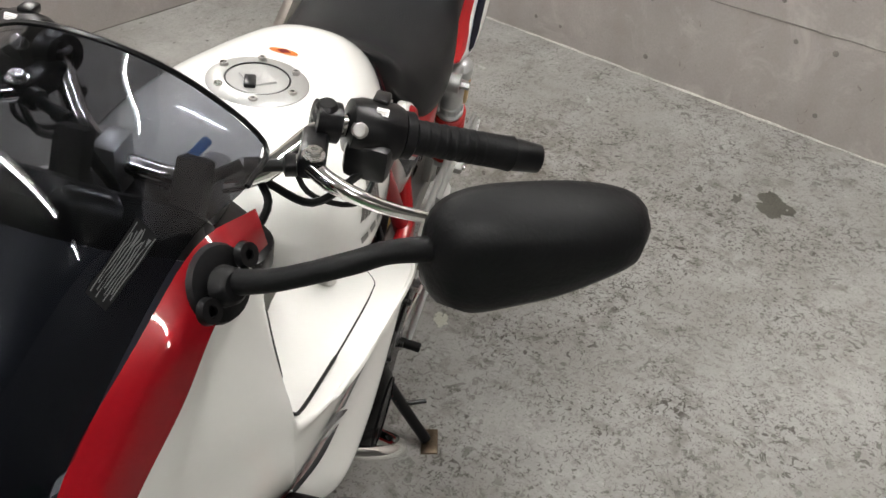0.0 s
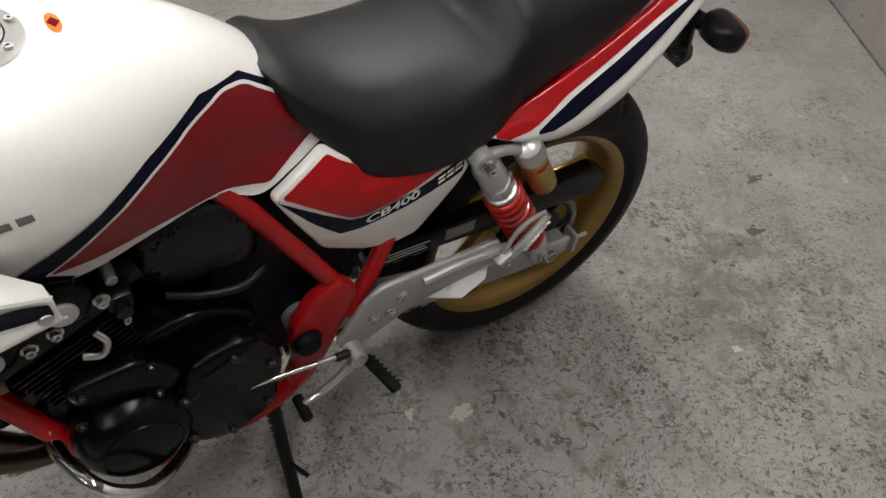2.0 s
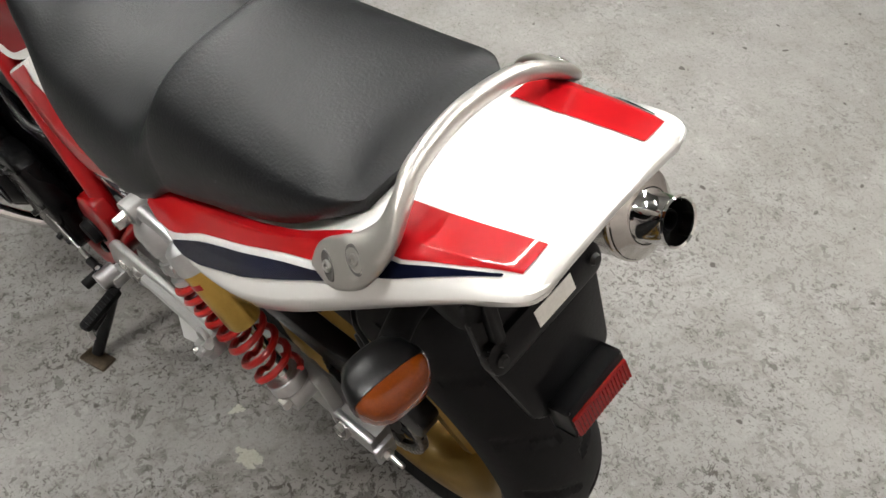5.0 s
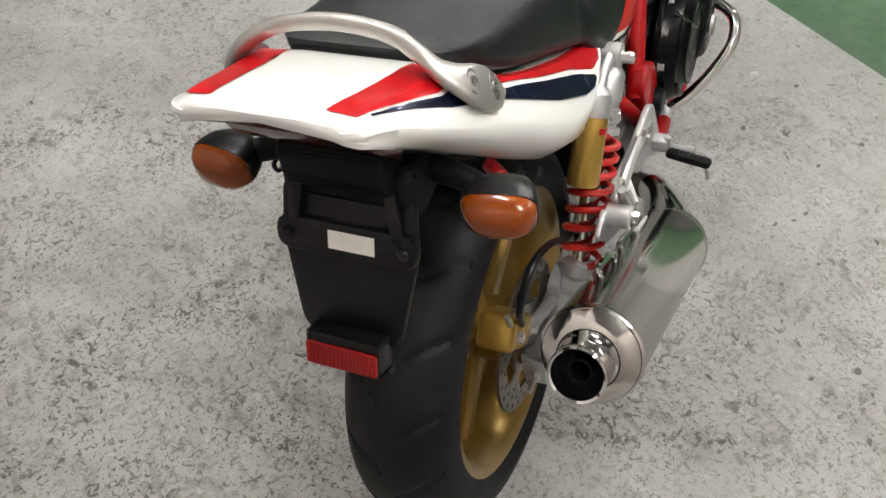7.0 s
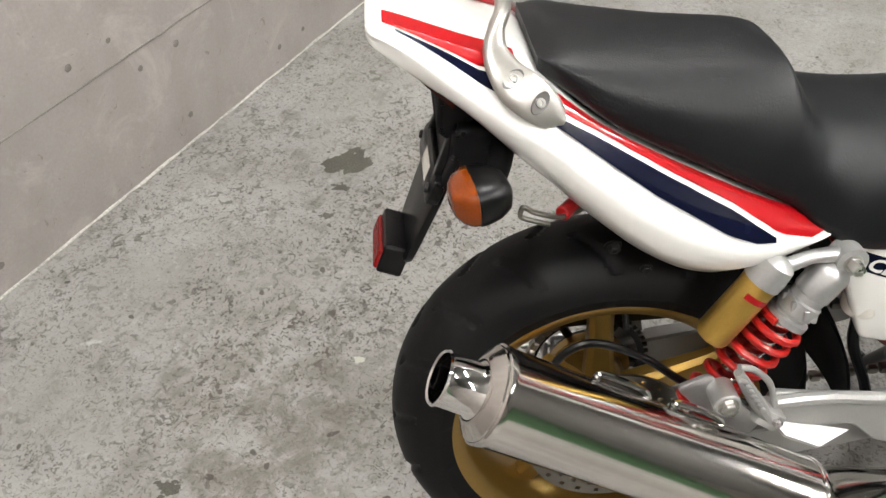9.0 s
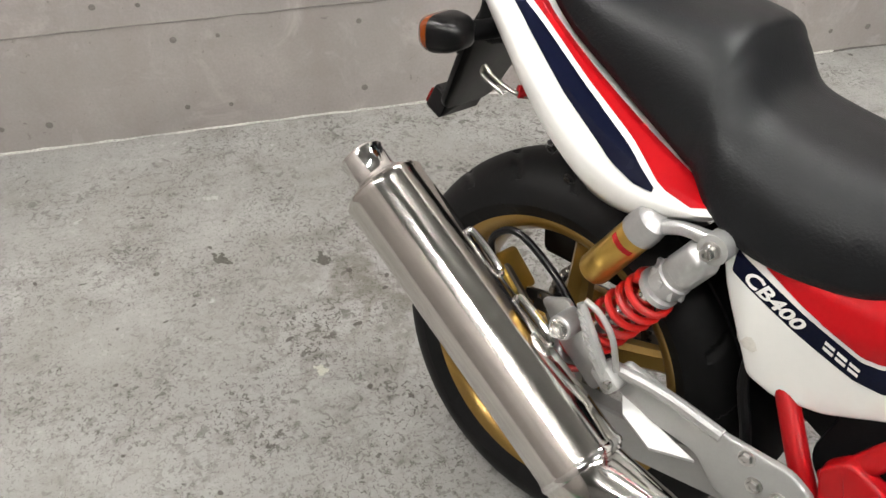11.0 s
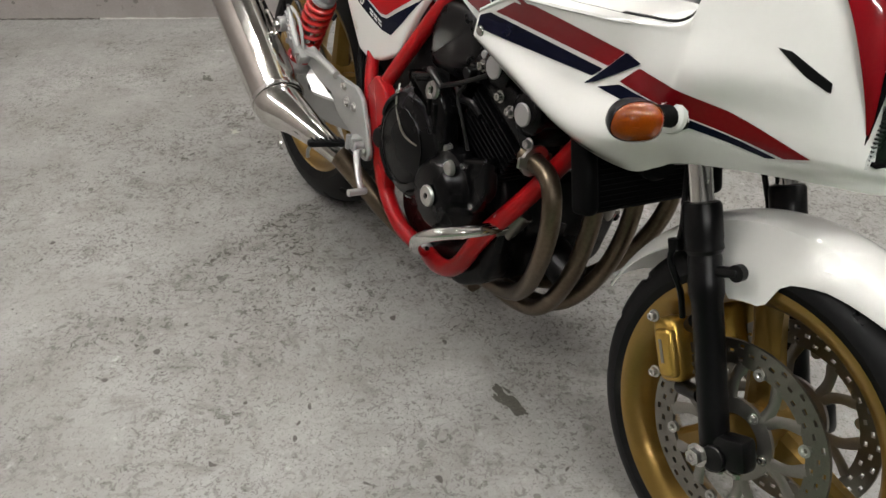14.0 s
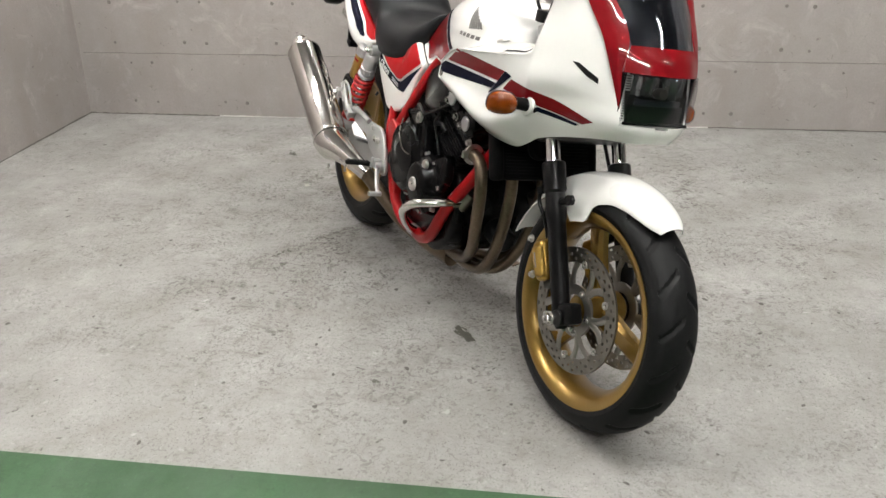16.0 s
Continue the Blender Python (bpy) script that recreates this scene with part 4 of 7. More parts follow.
    part("reservoir_arm", tube([top + Vector((-0.012, 0, 0.004)), (top + ra) / 2 + Vector((0, 0, 0.010)), ra + Vector((0.010, 0, 0.004))], [0.010, 0.0085, 0.010], 12), ALU, shock)

swing = part("swing_arm", rod((0.50, -0.12, 0.388), (0.50, 0.12, 0.388), 0.030), SILVER, bike, "silver box-section swing arm")
for s in (1, -1):
    arm = [(0.500, 0.125, 0.388, 0.030), (0.36, 0.118, 0.360, 0.032), (0.20, 0.112, 0.318, 0.028), (0.06, 0.110, 0.302, 0.024), (-0.045, 0.110, 0.300, 0.022)]
    rings = []
    for x, y, z, h in arm:
        c = [(-0.016, -h), (-0.012, -h - 0.003), (0.012, -h - 0.003), (0.016, -h), (0.016, h), (0.012, h + 0.003), (-0.012, h + 0.003), (-0.016, h)]
        rings.append([(x, s * y + a, z + b) for a, b in c])
    part("arm", loft(rings), SILVER, swing)
    part("axle_block", box((-0.008, s * 0.128, 0.312), (0.085, 0.014, 0.042), 0.006), ALU, swing)
    part("axle_nut", bolt((0.004, s * 0.134, 0.312), (0, s, 0), 0.015, 0.012), BOLT, swing)
    part("adjuster_plate", box((-0.062, s * 0.122, 0.312), (0.008, 0.034, 0.044), 0.002), ALU, swing)
    part("adjuster_bolt", rod((-0.10, s * 0.124, 0.312), (-0.05, s * 0.124, 0.312), 0.004), BOLT, swing)
    part("adjuster_nut", bolt((-0.066, s * 0.124, 0.312), (-1, 0, 0), 0.008, 0.008), BOLT, swing)
    part("shock_lug", join(prism(rounded([(0.100, 0.330), (0.020, 0.322), (0.040, 0.395), (0.085, 0.400)], 0.010), s * 0.112, s * 0.132, 0.003)), SILVER, swing)
part("axle", rod((0, -0.135, 0.312), (0, 0.135, 0.312), 0.009), BOLT, swing)
part("chain_guard", prism(rounded([(0.375, 0.452), (0.250, 0.452), (0.060, 0.452), (-0.095, 0.462), (-0.130, 0.440), (-0.120, 0.392), (0.030, 0.398), (0.240, 0.405), (0.372, 0.410)], 0.010), 0.064, 0.098, 0.005), BLACK, swing, "black plastic chain guard")
part("guard_label", box((0.305, 0.0988, 0.428), (0.105, 0.001, 0.026), 0), MATT, swing, "small dark sticker with plain bars")
for k, w in enumerate((0.088, 0.07, 0.08)):
    part("label_bar", box((0.300, 0.0995, 0.435 - 0.007 * k), (w, 0.0008, 0.0022), 0), LINE, swing)
part("guard_plate", box((0.195, 0.0988, 0.432), (0.058, 0.001, 0.026), 0), CARRIER, swing, "small grey sticker")
links = []
for k in range(64):
    f = k / 32
    x, z = (0.0 + 0.62 * f, R_REAR + 0.094 - 0.012 * f) if k < 32 else (0.62 - 0.62 * (f - 1), R_REAR - 0.094 + 0.045 * (2 - f))
    links.append((x, 0.081, z))
chain = [box(p, (0.017, 0.013 if k % 2 else 0.018, 0.013), 0.003) for k, p in enumerate(links)]
chain += [box((0.094 * math.cos(a), 0.081, R_REAR + 0.094 * math.sin(a)), (0.016, 0.016, 0.013), 0.003, (0, 90 - math.degrees(a), 0), 1) for a in np.linspace(radians(95), radians(265), 18)]
tagged(part("drive_chain", join(*chain), DISC, swing, "dark steel drive chain"), kind="stuff")

# rear footrest brackets
BRACKET_R = rounded([(0.160, 0.428), (0.178, 0.472), (0.300, 0.452), (0.405, 0.455), (0.435, 0.440), (0.488, 0.340), (0.478, 0.318), (0.448, 0.316), (0.400, 0.352), (0.330, 0.372), (0.296, 0.405), (0.236, 0.408)], 0.010)
BRACKET_L = rounded([(0.155, 0.428), (0.175, 0.478), (0.280, 0.474), (0.395, 0.470), (0.425, 0.440), (0.466, 0.360), (0.445, 0.335), (0.395, 0.352), (0.330, 0.392), (0.290, 0.412), (0.236, 0.410)], 0.010)
for s, poly in ((1, BRACKET_L), (-1, BRACKET_R)):
    br = part("footrest_bracket", prism(poly, s * 0.166, s * 0.178, 0.004, 3), SILVER, bike, "silver cast footrest bracket")
    web = bmesh.new()
    rim = [(0.298, 0.172, 0.389), (0.240, 0.176, 0.409), (0.186, 0.176, 0.421), (0.200, 0.192, 0.408), (0.247, 0.198, 0.389)]
    ring_faces(web, [[(x, s * y, z) for x, y, z in rim], [(x, s * (y - 0.004), z - 0.007) for x, y, z in rim]])
    part("bracket_web", web, WEB, br, "silver bracket panel with lamp light put into its colour")
    part("bracket_rib", tube([(0.165, s * 0.182, 0.458), (0.24, s * 0.182, 0.462), (0.32, s * 0.180, 0.452)], 0.009, 10), SILVER, br)
    for x, z in ((0.405, 0.432), (0.374, 0.432), (0.355, 0.462)):
        part("bracket_bolt", bolt((x, s * 0.178, z - (0.03 if s > 0 else 0.02)), (0, s, 0), 0.008, 0.005), BOLT, br)
    part("foot_bolt", bolt((0.466, s * 0.178, 0.336), (0, s, 0), 0.008, 0.006), BOLT, br)
    # folded pillion footrest
    pil = part("pillion_footrest", join(box((0.168, s * 0.190, 0.448), (0.038, 0.030, 0.028), 0.006, (0, 35, 0)), tube([(0.170, s * 0.197, 0.444), (0.140, s * 0.203, 0.490), (0.112, s * 0.204, 0.536)], [0.008, 0.0095, 0.006], 10)), SILVER, br, "folded silver pillion footrest")
    part("footrest_loop", tube([(0.176, s * 0.192, 0.462), (0.160, s * 0.194, 0.505), (0.136, s * 0.196, 0.530), (0.114, s * 0.200, 0.540)], 0.0042, 10), SILVER, pil)
    for k in range(7):
        f = k / 6
        part("footrest_tooth", box((0.148 - 0.030 * f, s * 0.2125, 0.480 + 0.048 * f), (0.010, 0.006, 0.004), 0.001, (0, 30, 0)), ALU, pil)
    part("pillion_bolt", rod((0.176, s * 0.176, 0.448), (0.176, s * 0.212, 0.448), 0.006), BOLT, pil)
    # rider's footrest
    part("footrest_hinge", join(box((0.442, s * 0.190, 0.352), (0.028, 0.028, 0.024), 0.005), rod((0.440, s * 0.203, 0.336), (0.440, s * 0.203, 0.368), 0.006)), SILVER, br)
    rest = part("footrest", box((0.420, s * 0.243, 0.344), (0.020, 0.080, 0.015), 0.006, (0, 0, s * 12)), MATT, br, "black ribbed rubber footrest")
    for k in range(7):
        part("footrest_rib", box((0.424 - 0.002 * k, s * (0.214 + 0.0095 * k), 0.3520), (0.017, 0.0035, 0.003), 0.001), MATT, rest)
    part("footrest_feeler", tube([(0.412, s * 0.274, 0.341), (0.410, s * 0.279, 0.325), (0.412, s * 0.279, 0.312)], 0.004, 10), BOLT, rest)

# black guard between the rear tyre and the engine
arc = [(0.345 * math.cos(radians(a)), R_REAR + 0.345 * math.sin(radians(a))) for a in (2, 14, 26, 38, 50, 62)]
part("inner_mudguard", skin([[(x + 0.010 * (1 - (y / 0.09) ** 2), y, z) for y in (-0.092, -0.06, 0, 0.06, 0.092)] for x, z in arc], 4, 4, 0.004, (1, 0, 0.3)), SOOT, bike, "black plastic guard ahead of the rear tyre")

# brake pedal (right), gear lever (left)
pedal = part("brake_pedal", tube([(0.452, -0.188, 0.345), (0.470, -0.196, 0.325), (0.502, -0.204, 0.292), (0.520, -0.206, 0.277)], [0.008, 0.0075, 0.0065, 0.006], 10), ALU, bike, "bright forged brake pedal")
part("pedal_tip", rod((0.522, -0.196, 0.276), (0.522, -0.238, 0.276), 0.0075, segs=16), ALU, pedal)
part("pedal_pivot", rod((0.452, -0.172, 0.346), (0.452, -0.200, 0.346), 0.012), ALU, pedal)
gear = part("gear_lever", tube([(0.447, 0.205, 0.360), (0.462, 0.206, 0.335), (0.500, 0.204, 0.298), (0.536, 0.202, 0.276)], [0.010, 0.008, 0.006, 0.006], 10), ALU, bike, "bright gear lever with a rubber tip")
part("gear_tip", rod((0.538, 0.184, 0.275), (0.538, 0.228, 0.272), 0.0095), MATT, gear, "black ribbed rubber tip")
part("gear_rod", rod((0.455, 0.205, 0.378), (0.655, 0.188, 0.372), 0.0038), BOLT, gear)
part("gear_pivot", rod((0.447, 0.185, 0.360), (0.447, 0.218, 0.360), 0.016), ALU, gear)
for x, y in ((0.47, 0.204), (0.64, 0.189)):
    part("rod_joint", rod((x - 0.012, y, 0.376), (x + 0.012, y, 0.376), 0.007), BLACK, gear)

# side stand down on the floor
foot = Vector((0.575, 0.280, 0.060))
stand = part("side_stand", tube([(0.568, 0.152, 0.232), (0.569, 0.172, 0.205), (0.572, 0.230, 0.128), foot + Vector((0, 0.0, 0.006))], [0.014, 0.0125, 0.0115, 0.011], 12), BLACK, bike, "black side stand, folded out, with a rusty foot")
part("stand_foot", box(foot + Vector((-0.004, 0.008, -0.003)), (0.060, 0.034, 0.008), 0.003, (LEAN, 0, 12)), PIPE, stand, "rusty stand foot")
part("stand_bracket", box((0.575, 0.150, 0.238), (0.050, 0.020, 0.050), 0.006), BLACK, stand)
part("stand_peg", tube([(0.573, 0.215, 0.145), (0.552, 0.262, 0.150)], 0.0045, 8), BLACK, stand)
part("stand_spring", tube([(0.576 + 0.006 * math.cos(k * 0.9), 0.168 + 0.0011 * k, 0.215 - 0.0016 * k + 0.006 * math.sin(k * 0.9)) for k in range(46)], 0.0014, 6, 1), BOLT, stand)
# ---- engine, radiator, exhaust ----
engine = part("engine", prism(rounded([(0.560, 0.300), (0.575, 0.245), (0.640, 0.205), (0.800, 0.195), (0.880, 0.250), (0.905, 0.360), (0.880, 0.455), (0.800, 0.490), (0.660, 0.520), (0.575, 0.470)], 0.03), -0.138, 0.138, 0.012, 3), ENGINE, bike, "black four-cylinder engine")
LEANING = Matrix.Translation((0.800, 0, 0.470)) @ Matrix.Rotation(radians(26), 4, "Y")


def tilted(bm):
    return moved(bm, LEANING)


for k in range(9):
    part("cooling_fin", tilted(box((0, 0, 0.012 + 0.0105 * k), (0.148, 0.300, 0.0045), 0.0015)), ENGINE, engine)
part("cylinder_block", tilted(box((0, 0, 0.055), (0.125, 0.275, 0.12), 0.008)), ENGINE, engine)
part("cylinder_head", tilted(box((0, 0, 0.138), (0.165, 0.300, 0.062), 0.012, None, 3)), ENGINE, engine)
part("cam_cover", tilted(join(box((0, 0, 0.185), (0.160, 0.285, 0.045), 0.016, None, 3), rod((-0.052, -0.148, 0.178), (-0.052, 0.148, 0.178), 0.034, segs=28), rod((0.052, -0.148, 0.178), (0.052, 0.148, 0.178), 0.034, segs=28))), ENGINE, engine)
for s in (1, -1):
    for x in (-0.052, 0.052):
        end = part("cam_end", tilted(lathe([(0, 0), (0.036, 0), (0.036, 0.010), (0.028, 0.016), (0.022, 0.018), (0, 0.018)], (x, s * 0.145, 0.172), (0, s, 0), 32)), ENGINE, engine)
        part("cam_plug", tilted(lathe([(0, 0), (0.0185, 0), (0.0195, 0.003), (0.0175, 0.005), (0, 0.0055)], (x + 0.002, s * 0.163, 0.172), (0, s, 0), 32)), ALU, engine, "round bright metal cam plug")
        for dx, dz in ((-0.038, -0.034), (0.038, -0.036)):
            part("head_bolt", tilted(bolt((x + dx * 0.9, s * 0.150, 0.172 + dz), (0, s, 0), 0.008, 0.008)), BOLT, engine)
    for z in (0.06, 0.11):
        part("head_pipe_clip", tilted(bolt((-0.074, s * 0.130, z), (-0.5, s, 0), 0.007, 0.008)), BOLT, engine)

# right: clutch cover and pulse cover
clutch = part("clutch_cover", lathe([(0, 0.052), (0.070, 0.052), (0.076, 0.050), (0.082, 0.044), (0.098, 0.040), (0.106, 0.028), (0.111, 0.010), (0.115, 0.008), (0.115, 0), (0, 0)], (0.640, -0.150, 0.430), (0, -1, 0), 56), ENGINE, engine, "round black clutch cover with bright bolts")
part("cover_rim", join(tube([(0.640 + 0.074 * math.cos(a), -0.203, 0.430 + 0.074 * math.sin(a)) for a in np.linspace(0, 2 * math.pi, 40, endpoint=False)], 0.0012, 6, 1, loop=True)), ENGINE, clutch)
# thin ridge in brighter metal stands in for the glint along the cover's edge
part("glint_ridge", tube([(0.578, -0.182, 0.528), (0.603, -0.199, 0.496), (0.648, -0.206, 0.458), (0.700, -0.198, 0.452), (0.746, -0.172, 0.468)], 0.0022, 8), DISC, clutch, "ridge on the cover, its glint put into a bright colour")
part("cover_shoulder", join(prism(rounded([(0.600, 0.560), (0.680, 0.585), (0.735, 0.545), (0.752, 0.470), (0.730, 0.440), (0.690, 0.520)], 0.012), -0.150, -0.186, 0.008, 3)), ENGINE, clutch)
for q in (20, 52, 80, 110, 140, 172, 205, 238, 268, 300):
    a = radians(q)
    part("cover_bolt", bolt((0.640 + 0.110 * math.cos(a), -0.162, 0.430 + 0.110 * math.sin(a)), (0, -1, 0), 0.0065, 0.009), BOLT, clutch)
pulse = part("pulse_cover", lathe([(0, 0.064), (0.014, 0.064), (0.014, 0.060), (0.052, 0.060), (0.060, 0.055), (0.068, 0.040), (0.082, 0.030), (0.088, 0.010), (0.088, 0), (0, 0)], (0.768, -0.150, 0.388), (0, -1, 0), 48), ENGINE, engine, "round black crankcase cover")
part("timing_plug", lathe([(0.006, 0.002), (0.006, 0.006), (0.018, 0.006), (0.020, 0.003), (0.020, 0), (0, 0), (0, 0.002)], (0.768, -0.213, 0.388), (0, -1, 0), 28), BOLT, pulse, "bright round plug")
part("filler_cap", lathe([(0, 0.010), (0.009, 0.010), (0.012, 0.008), (0.014, 0), (0, 0)], (0.800, -0.196, 0.455), (0, -1, 0), 20), BOLT, pulse)
for q in (10, 60, 100, 150, 215, 265, 320):
    a = radians(q)
    part("cover_bolt", bolt((0.768 + 0.084 * math.cos(a), -0.170, 0.388 + 0.084 * math.sin(a)), (0, -1, 0), 0.0065, 0.010), BOLT, pulse)
part("pulse_web", prism(rounded([(0.800, 0.470), (0.870, 0.500), (0.885, 0.440), (0.860, 0.390), (0.830, 0.380)], 0.012), -0.150, -0.178, 0.006, 3), ENGINE, engine)

# raised webs and small castings on the covers
for k, (a0, a1) in enumerate(((35, 95), (120, 165), (200, 250), (285, 330))):
    arc = [(0.640 + 0.094 * math.cos(radians(a)), -0.150 - 0.041, 0.430 + 0.094 * math.sin(radians(a))) for a in np.linspace(a0, a1, 6)]
    part("cover_web", tube(arc, [0.004, 0.006, 0.006, 0.006, 0.006, 0.004], 8, 2), ENGINE, clutch)
for x0, z0, x1, z1 in ((0.690, 0.545, 0.700, 0.470), (0.712, 0.540, 0.722, 0.468), (0.640, 0.562, 0.680, 0.575)):
    part("cover_rib", rod((x0, -0.187, z0), (x1, -0.183, z1), 0.005), ENGINE, clutch)
part("cover_plug", lathe([(0.006, 0.003), (0.008, 0.006), (0.016, 0.006), (0.018, 0), (0, 0), (0, 0.003)], (0.700, -0.187, 0.560), (0, -1, 0.2), 20), BOLT, clutch)
part("clutch_arm", tube([(0.655, -0.170, 0.580), (0.690, -0.190, 0.592), (0.725, -0.188, 0.575)], [0.006, 0.007, 0.005], 10), DARK_BOLT, engine, "dark clutch release arm")
part("clutch_cable_end", tube([(0.725, -0.188, 0.578), (0.770, -0.175, 0.600), (0.830, -0.150, 0.640), (0.90, -0.12, 0.700)], 0.0045, 8), BLACK, engine)

# left: generator cover and sprocket cover
gen = part("generator_cover", lathe([(0, 0.062), (0.058, 0.062), (0.066, 0.058), (0.078, 0.044), (0.086, 0.014), (0.086, 0), (0, 0)], (0.785, 0.150, 0.360), (0, 1, 0), 48), ENGINE, engine, "round black generator cover")
part("cover_rim", tube([(0.785 + 0.058 * math.cos(a), 0.2125, 0.360 + 0.058 * math.sin(a)) for a in np.linspace(0, 2 * math.pi, 40, endpoint=False)], 0.002, 6, 1, loop=True), ENGINE, gen)
part("sprocket_cover", prism(rounded([(0.560, 0.420), (0.575, 0.300), (0.640, 0.260), (0.710, 0.275), (0.725, 0.400), (0.700, 0.480), (0.610, 0.500)], 0.025), 0.150, 0.195, 0.012, 3), ENGINE, engine, "black sprocket cover")
part("cover_edge", tube([(0.600, 0.1925, 0.488), (0.640, 0.197, 0.470), (0.690, 0.196, 0.450)], 0.0030, 8), ENGINE, engine)
part("starter_cover", prism(rounded([(0.700, 0.460), (0.730, 0.420), (0.850, 0.470), (0.860, 0.510), (0.760, 0.520)], 0.015), 0.150, 0.182, 0.010, 3), ENGINE, engine)
for x, z in ((0.585, 0.42), (0.590, 0.32), (0.65, 0.28), (0.71, 0.30), (0.715, 0.41), (0.64, 0.47), (0.75, 0.505), (0.84, 0.495), (0.745, 0.44), (0.86, 0.33), (0.85, 0.43)):
    part("cover_bolt", bolt((x, 0.180 if x > 0.72 else 0.192, z), (0, 1, 0), 0.0060, 0.007), DARK_BOLT, engine)
part("oil_filter", lathe([(0, 0.075), (0.025, 0.075), (0.034, 0.068), (0.036, 0), (0, 0)], (0.89, 0, 0.300), (1, 0, -0.3), 24), BLACK, engine)

# intake side
air = part("air_box", prism(rounded([(0.565, 0.560), (0.560, 0.650), (0.590, 0.700), (0.690, 0.705), (0.730, 0.680), (0.735, 0.600), (0.690, 0.560)], 0.03), -0.125, 0.125, 0.028, 4), BLACK, bike, "black plastic air box")
for y in (-0.1, -0.035, 0.035, 0.1):
    part("throttle_body", rod((0.725, y, 0.625), (0.805, y, 0.585), 0.024, segs=20), BLACK, air)
part("fuel_rail", rod((0.765, -0.14, 0.645), (0.765, 0.14, 0.645), 0.008), ALU, air)
for s in (1, -1):
    part("throttle_valve", join(box((0.762, s * 0.140, 0.612), (0.034, 0.024, 0.030), 0.006), rod((0.762, s * 0.15, 0.612), (0.762, s * 0.168, 0.612), 0.011)), BLACK, air, "black throttle housing")
    if s < 0:
        part("water_hose", tube([(0.70, s * 0.135, 0.560), (0.735, s * 0.150, 0.555), (0.770, s * 0.152, 0.560), (0.800, s * 0.150, 0.548)], 0.0065, 10), BLACK, air)
        part("oil_pipe", tube([(0.745, s * 0.152, 0.585), (0.735, s * 0.158, 0.560), (0.755, s * 0.158, 0.530), (0.790, s * 0.158, 0.480)], 0.0032, 8), DARK_BOLT, air, "thin dark metal pipe")
    else:
        part("breather_pipe", tube([(0.800, 0.150, 0.575), (0.790, 0.160, 0.560), (0.800, 0.165, 0.545), (0.822, 0.160, 0.548)], 0.005, 10), BOLT, air, "bent bright metal pipe")
    part("wire_loom", tube([(0.56, s * 0.118, 0.545), (0.60, s * 0.135, 0.540), (0.66, s * 0.130, 0.548), (0.70, s * 0.12, 0.56)], 0.006, 8), BLACK, air)
part("battery_cover", prism(rounded([(0.330, 0.600), (0.325, 0.500), (0.420, 0.455), (0.490, 0.545), (0.480, 0.620)], 0.012), -0.100, 0.100, 0.004), MATT, bike, "black plastic inner panel")
brake_res = part("brake_reservoir", lathe([(0, 0), (0.021, 0), (0.024, 0.006), (0.024, 0.030), (0.0, 0.031)], (0.300, -0.112, 0.545), (0, 0, 1), 24), PAPER, bike, "pale rear brake fluid reservoir with a black cap")
part("reservoir_lid", lathe([(0, 0.030), (0.026, 0.030), (0.026, 0.046), (0.022, 0.050), (0, 0.050)], (0.300, -0.112, 0.545), (0, 0, 1), 24), BLACK, brake_res)
part("reservoir_hose", tube([(0.300, -0.112, 0.545), (0.304, -0.116, 0.490), (0.330, -0.122, 0.430), (0.345, -0.125, 0.385)], 0.0075, 10), BLACK, brake_res)
part("master_cylinder", rod((0.348, -0.135, 0.400), (0.365, -0.140, 0.350), 0.014), BLACK, brake_res)

part("inner_panel", prism(rounded([(0.40, 0.44), (0.44, 0.62), (0.60, 0.66), (0.64, 0.52), (0.60, 0.30), (0.50, 0.31)], 0.02), -0.108, 0.108, 0.006), MATT, bike, "black plastic panel behind the engine")

# radiator
RAD = Matrix.Translation((1.062, 0, 0.572)) @ Matrix.Rotation(radians(-20), 4, "Y")
radiator = part("radiator", moved(box((0, 0, 0), (0.028, 0.272, 0.150), 0.010, None, 3), RAD), SOOT, bike, "black radiator with a plastic shroud")
for k in range(17):
    part("radiator_fin", moved(box((0.0155, 0, -0.066 + 0.0083 * k), (0.003, 0.250, 0.0028), 0), RAD), SOOT, radiator)
for s in (1, -1):
    part("radiator_shroud", moved(box((-0.004, s * 0.140, -0.006), (0.044, 0.030, 0.142), 0.013, None, 3), RAD), SOOT, radiator, "black plastic radiator shroud")
part("horn", lathe([(0, 0.022), (0.03, 0.02), (0.038, 0.01), (0.038, 0), (0, 0)], (1.11, -0.05, 0.60), (1, 0, 0.1), 24), SOOT, radiator)

# header pipes
headers = part("exhaust_collector", tube([(0.72, -0.02, 0.148), (0.62, -0.05, 0.152), (0.52, -0.105, 0.185), (0.45, -0.150, 0.240), (0.38, -0.193, 0.297)], [0.036, 0.030, 0.024, 0.023, 0.023], 20), PIPE, bike, "heat-browned four-into-one exhaust")
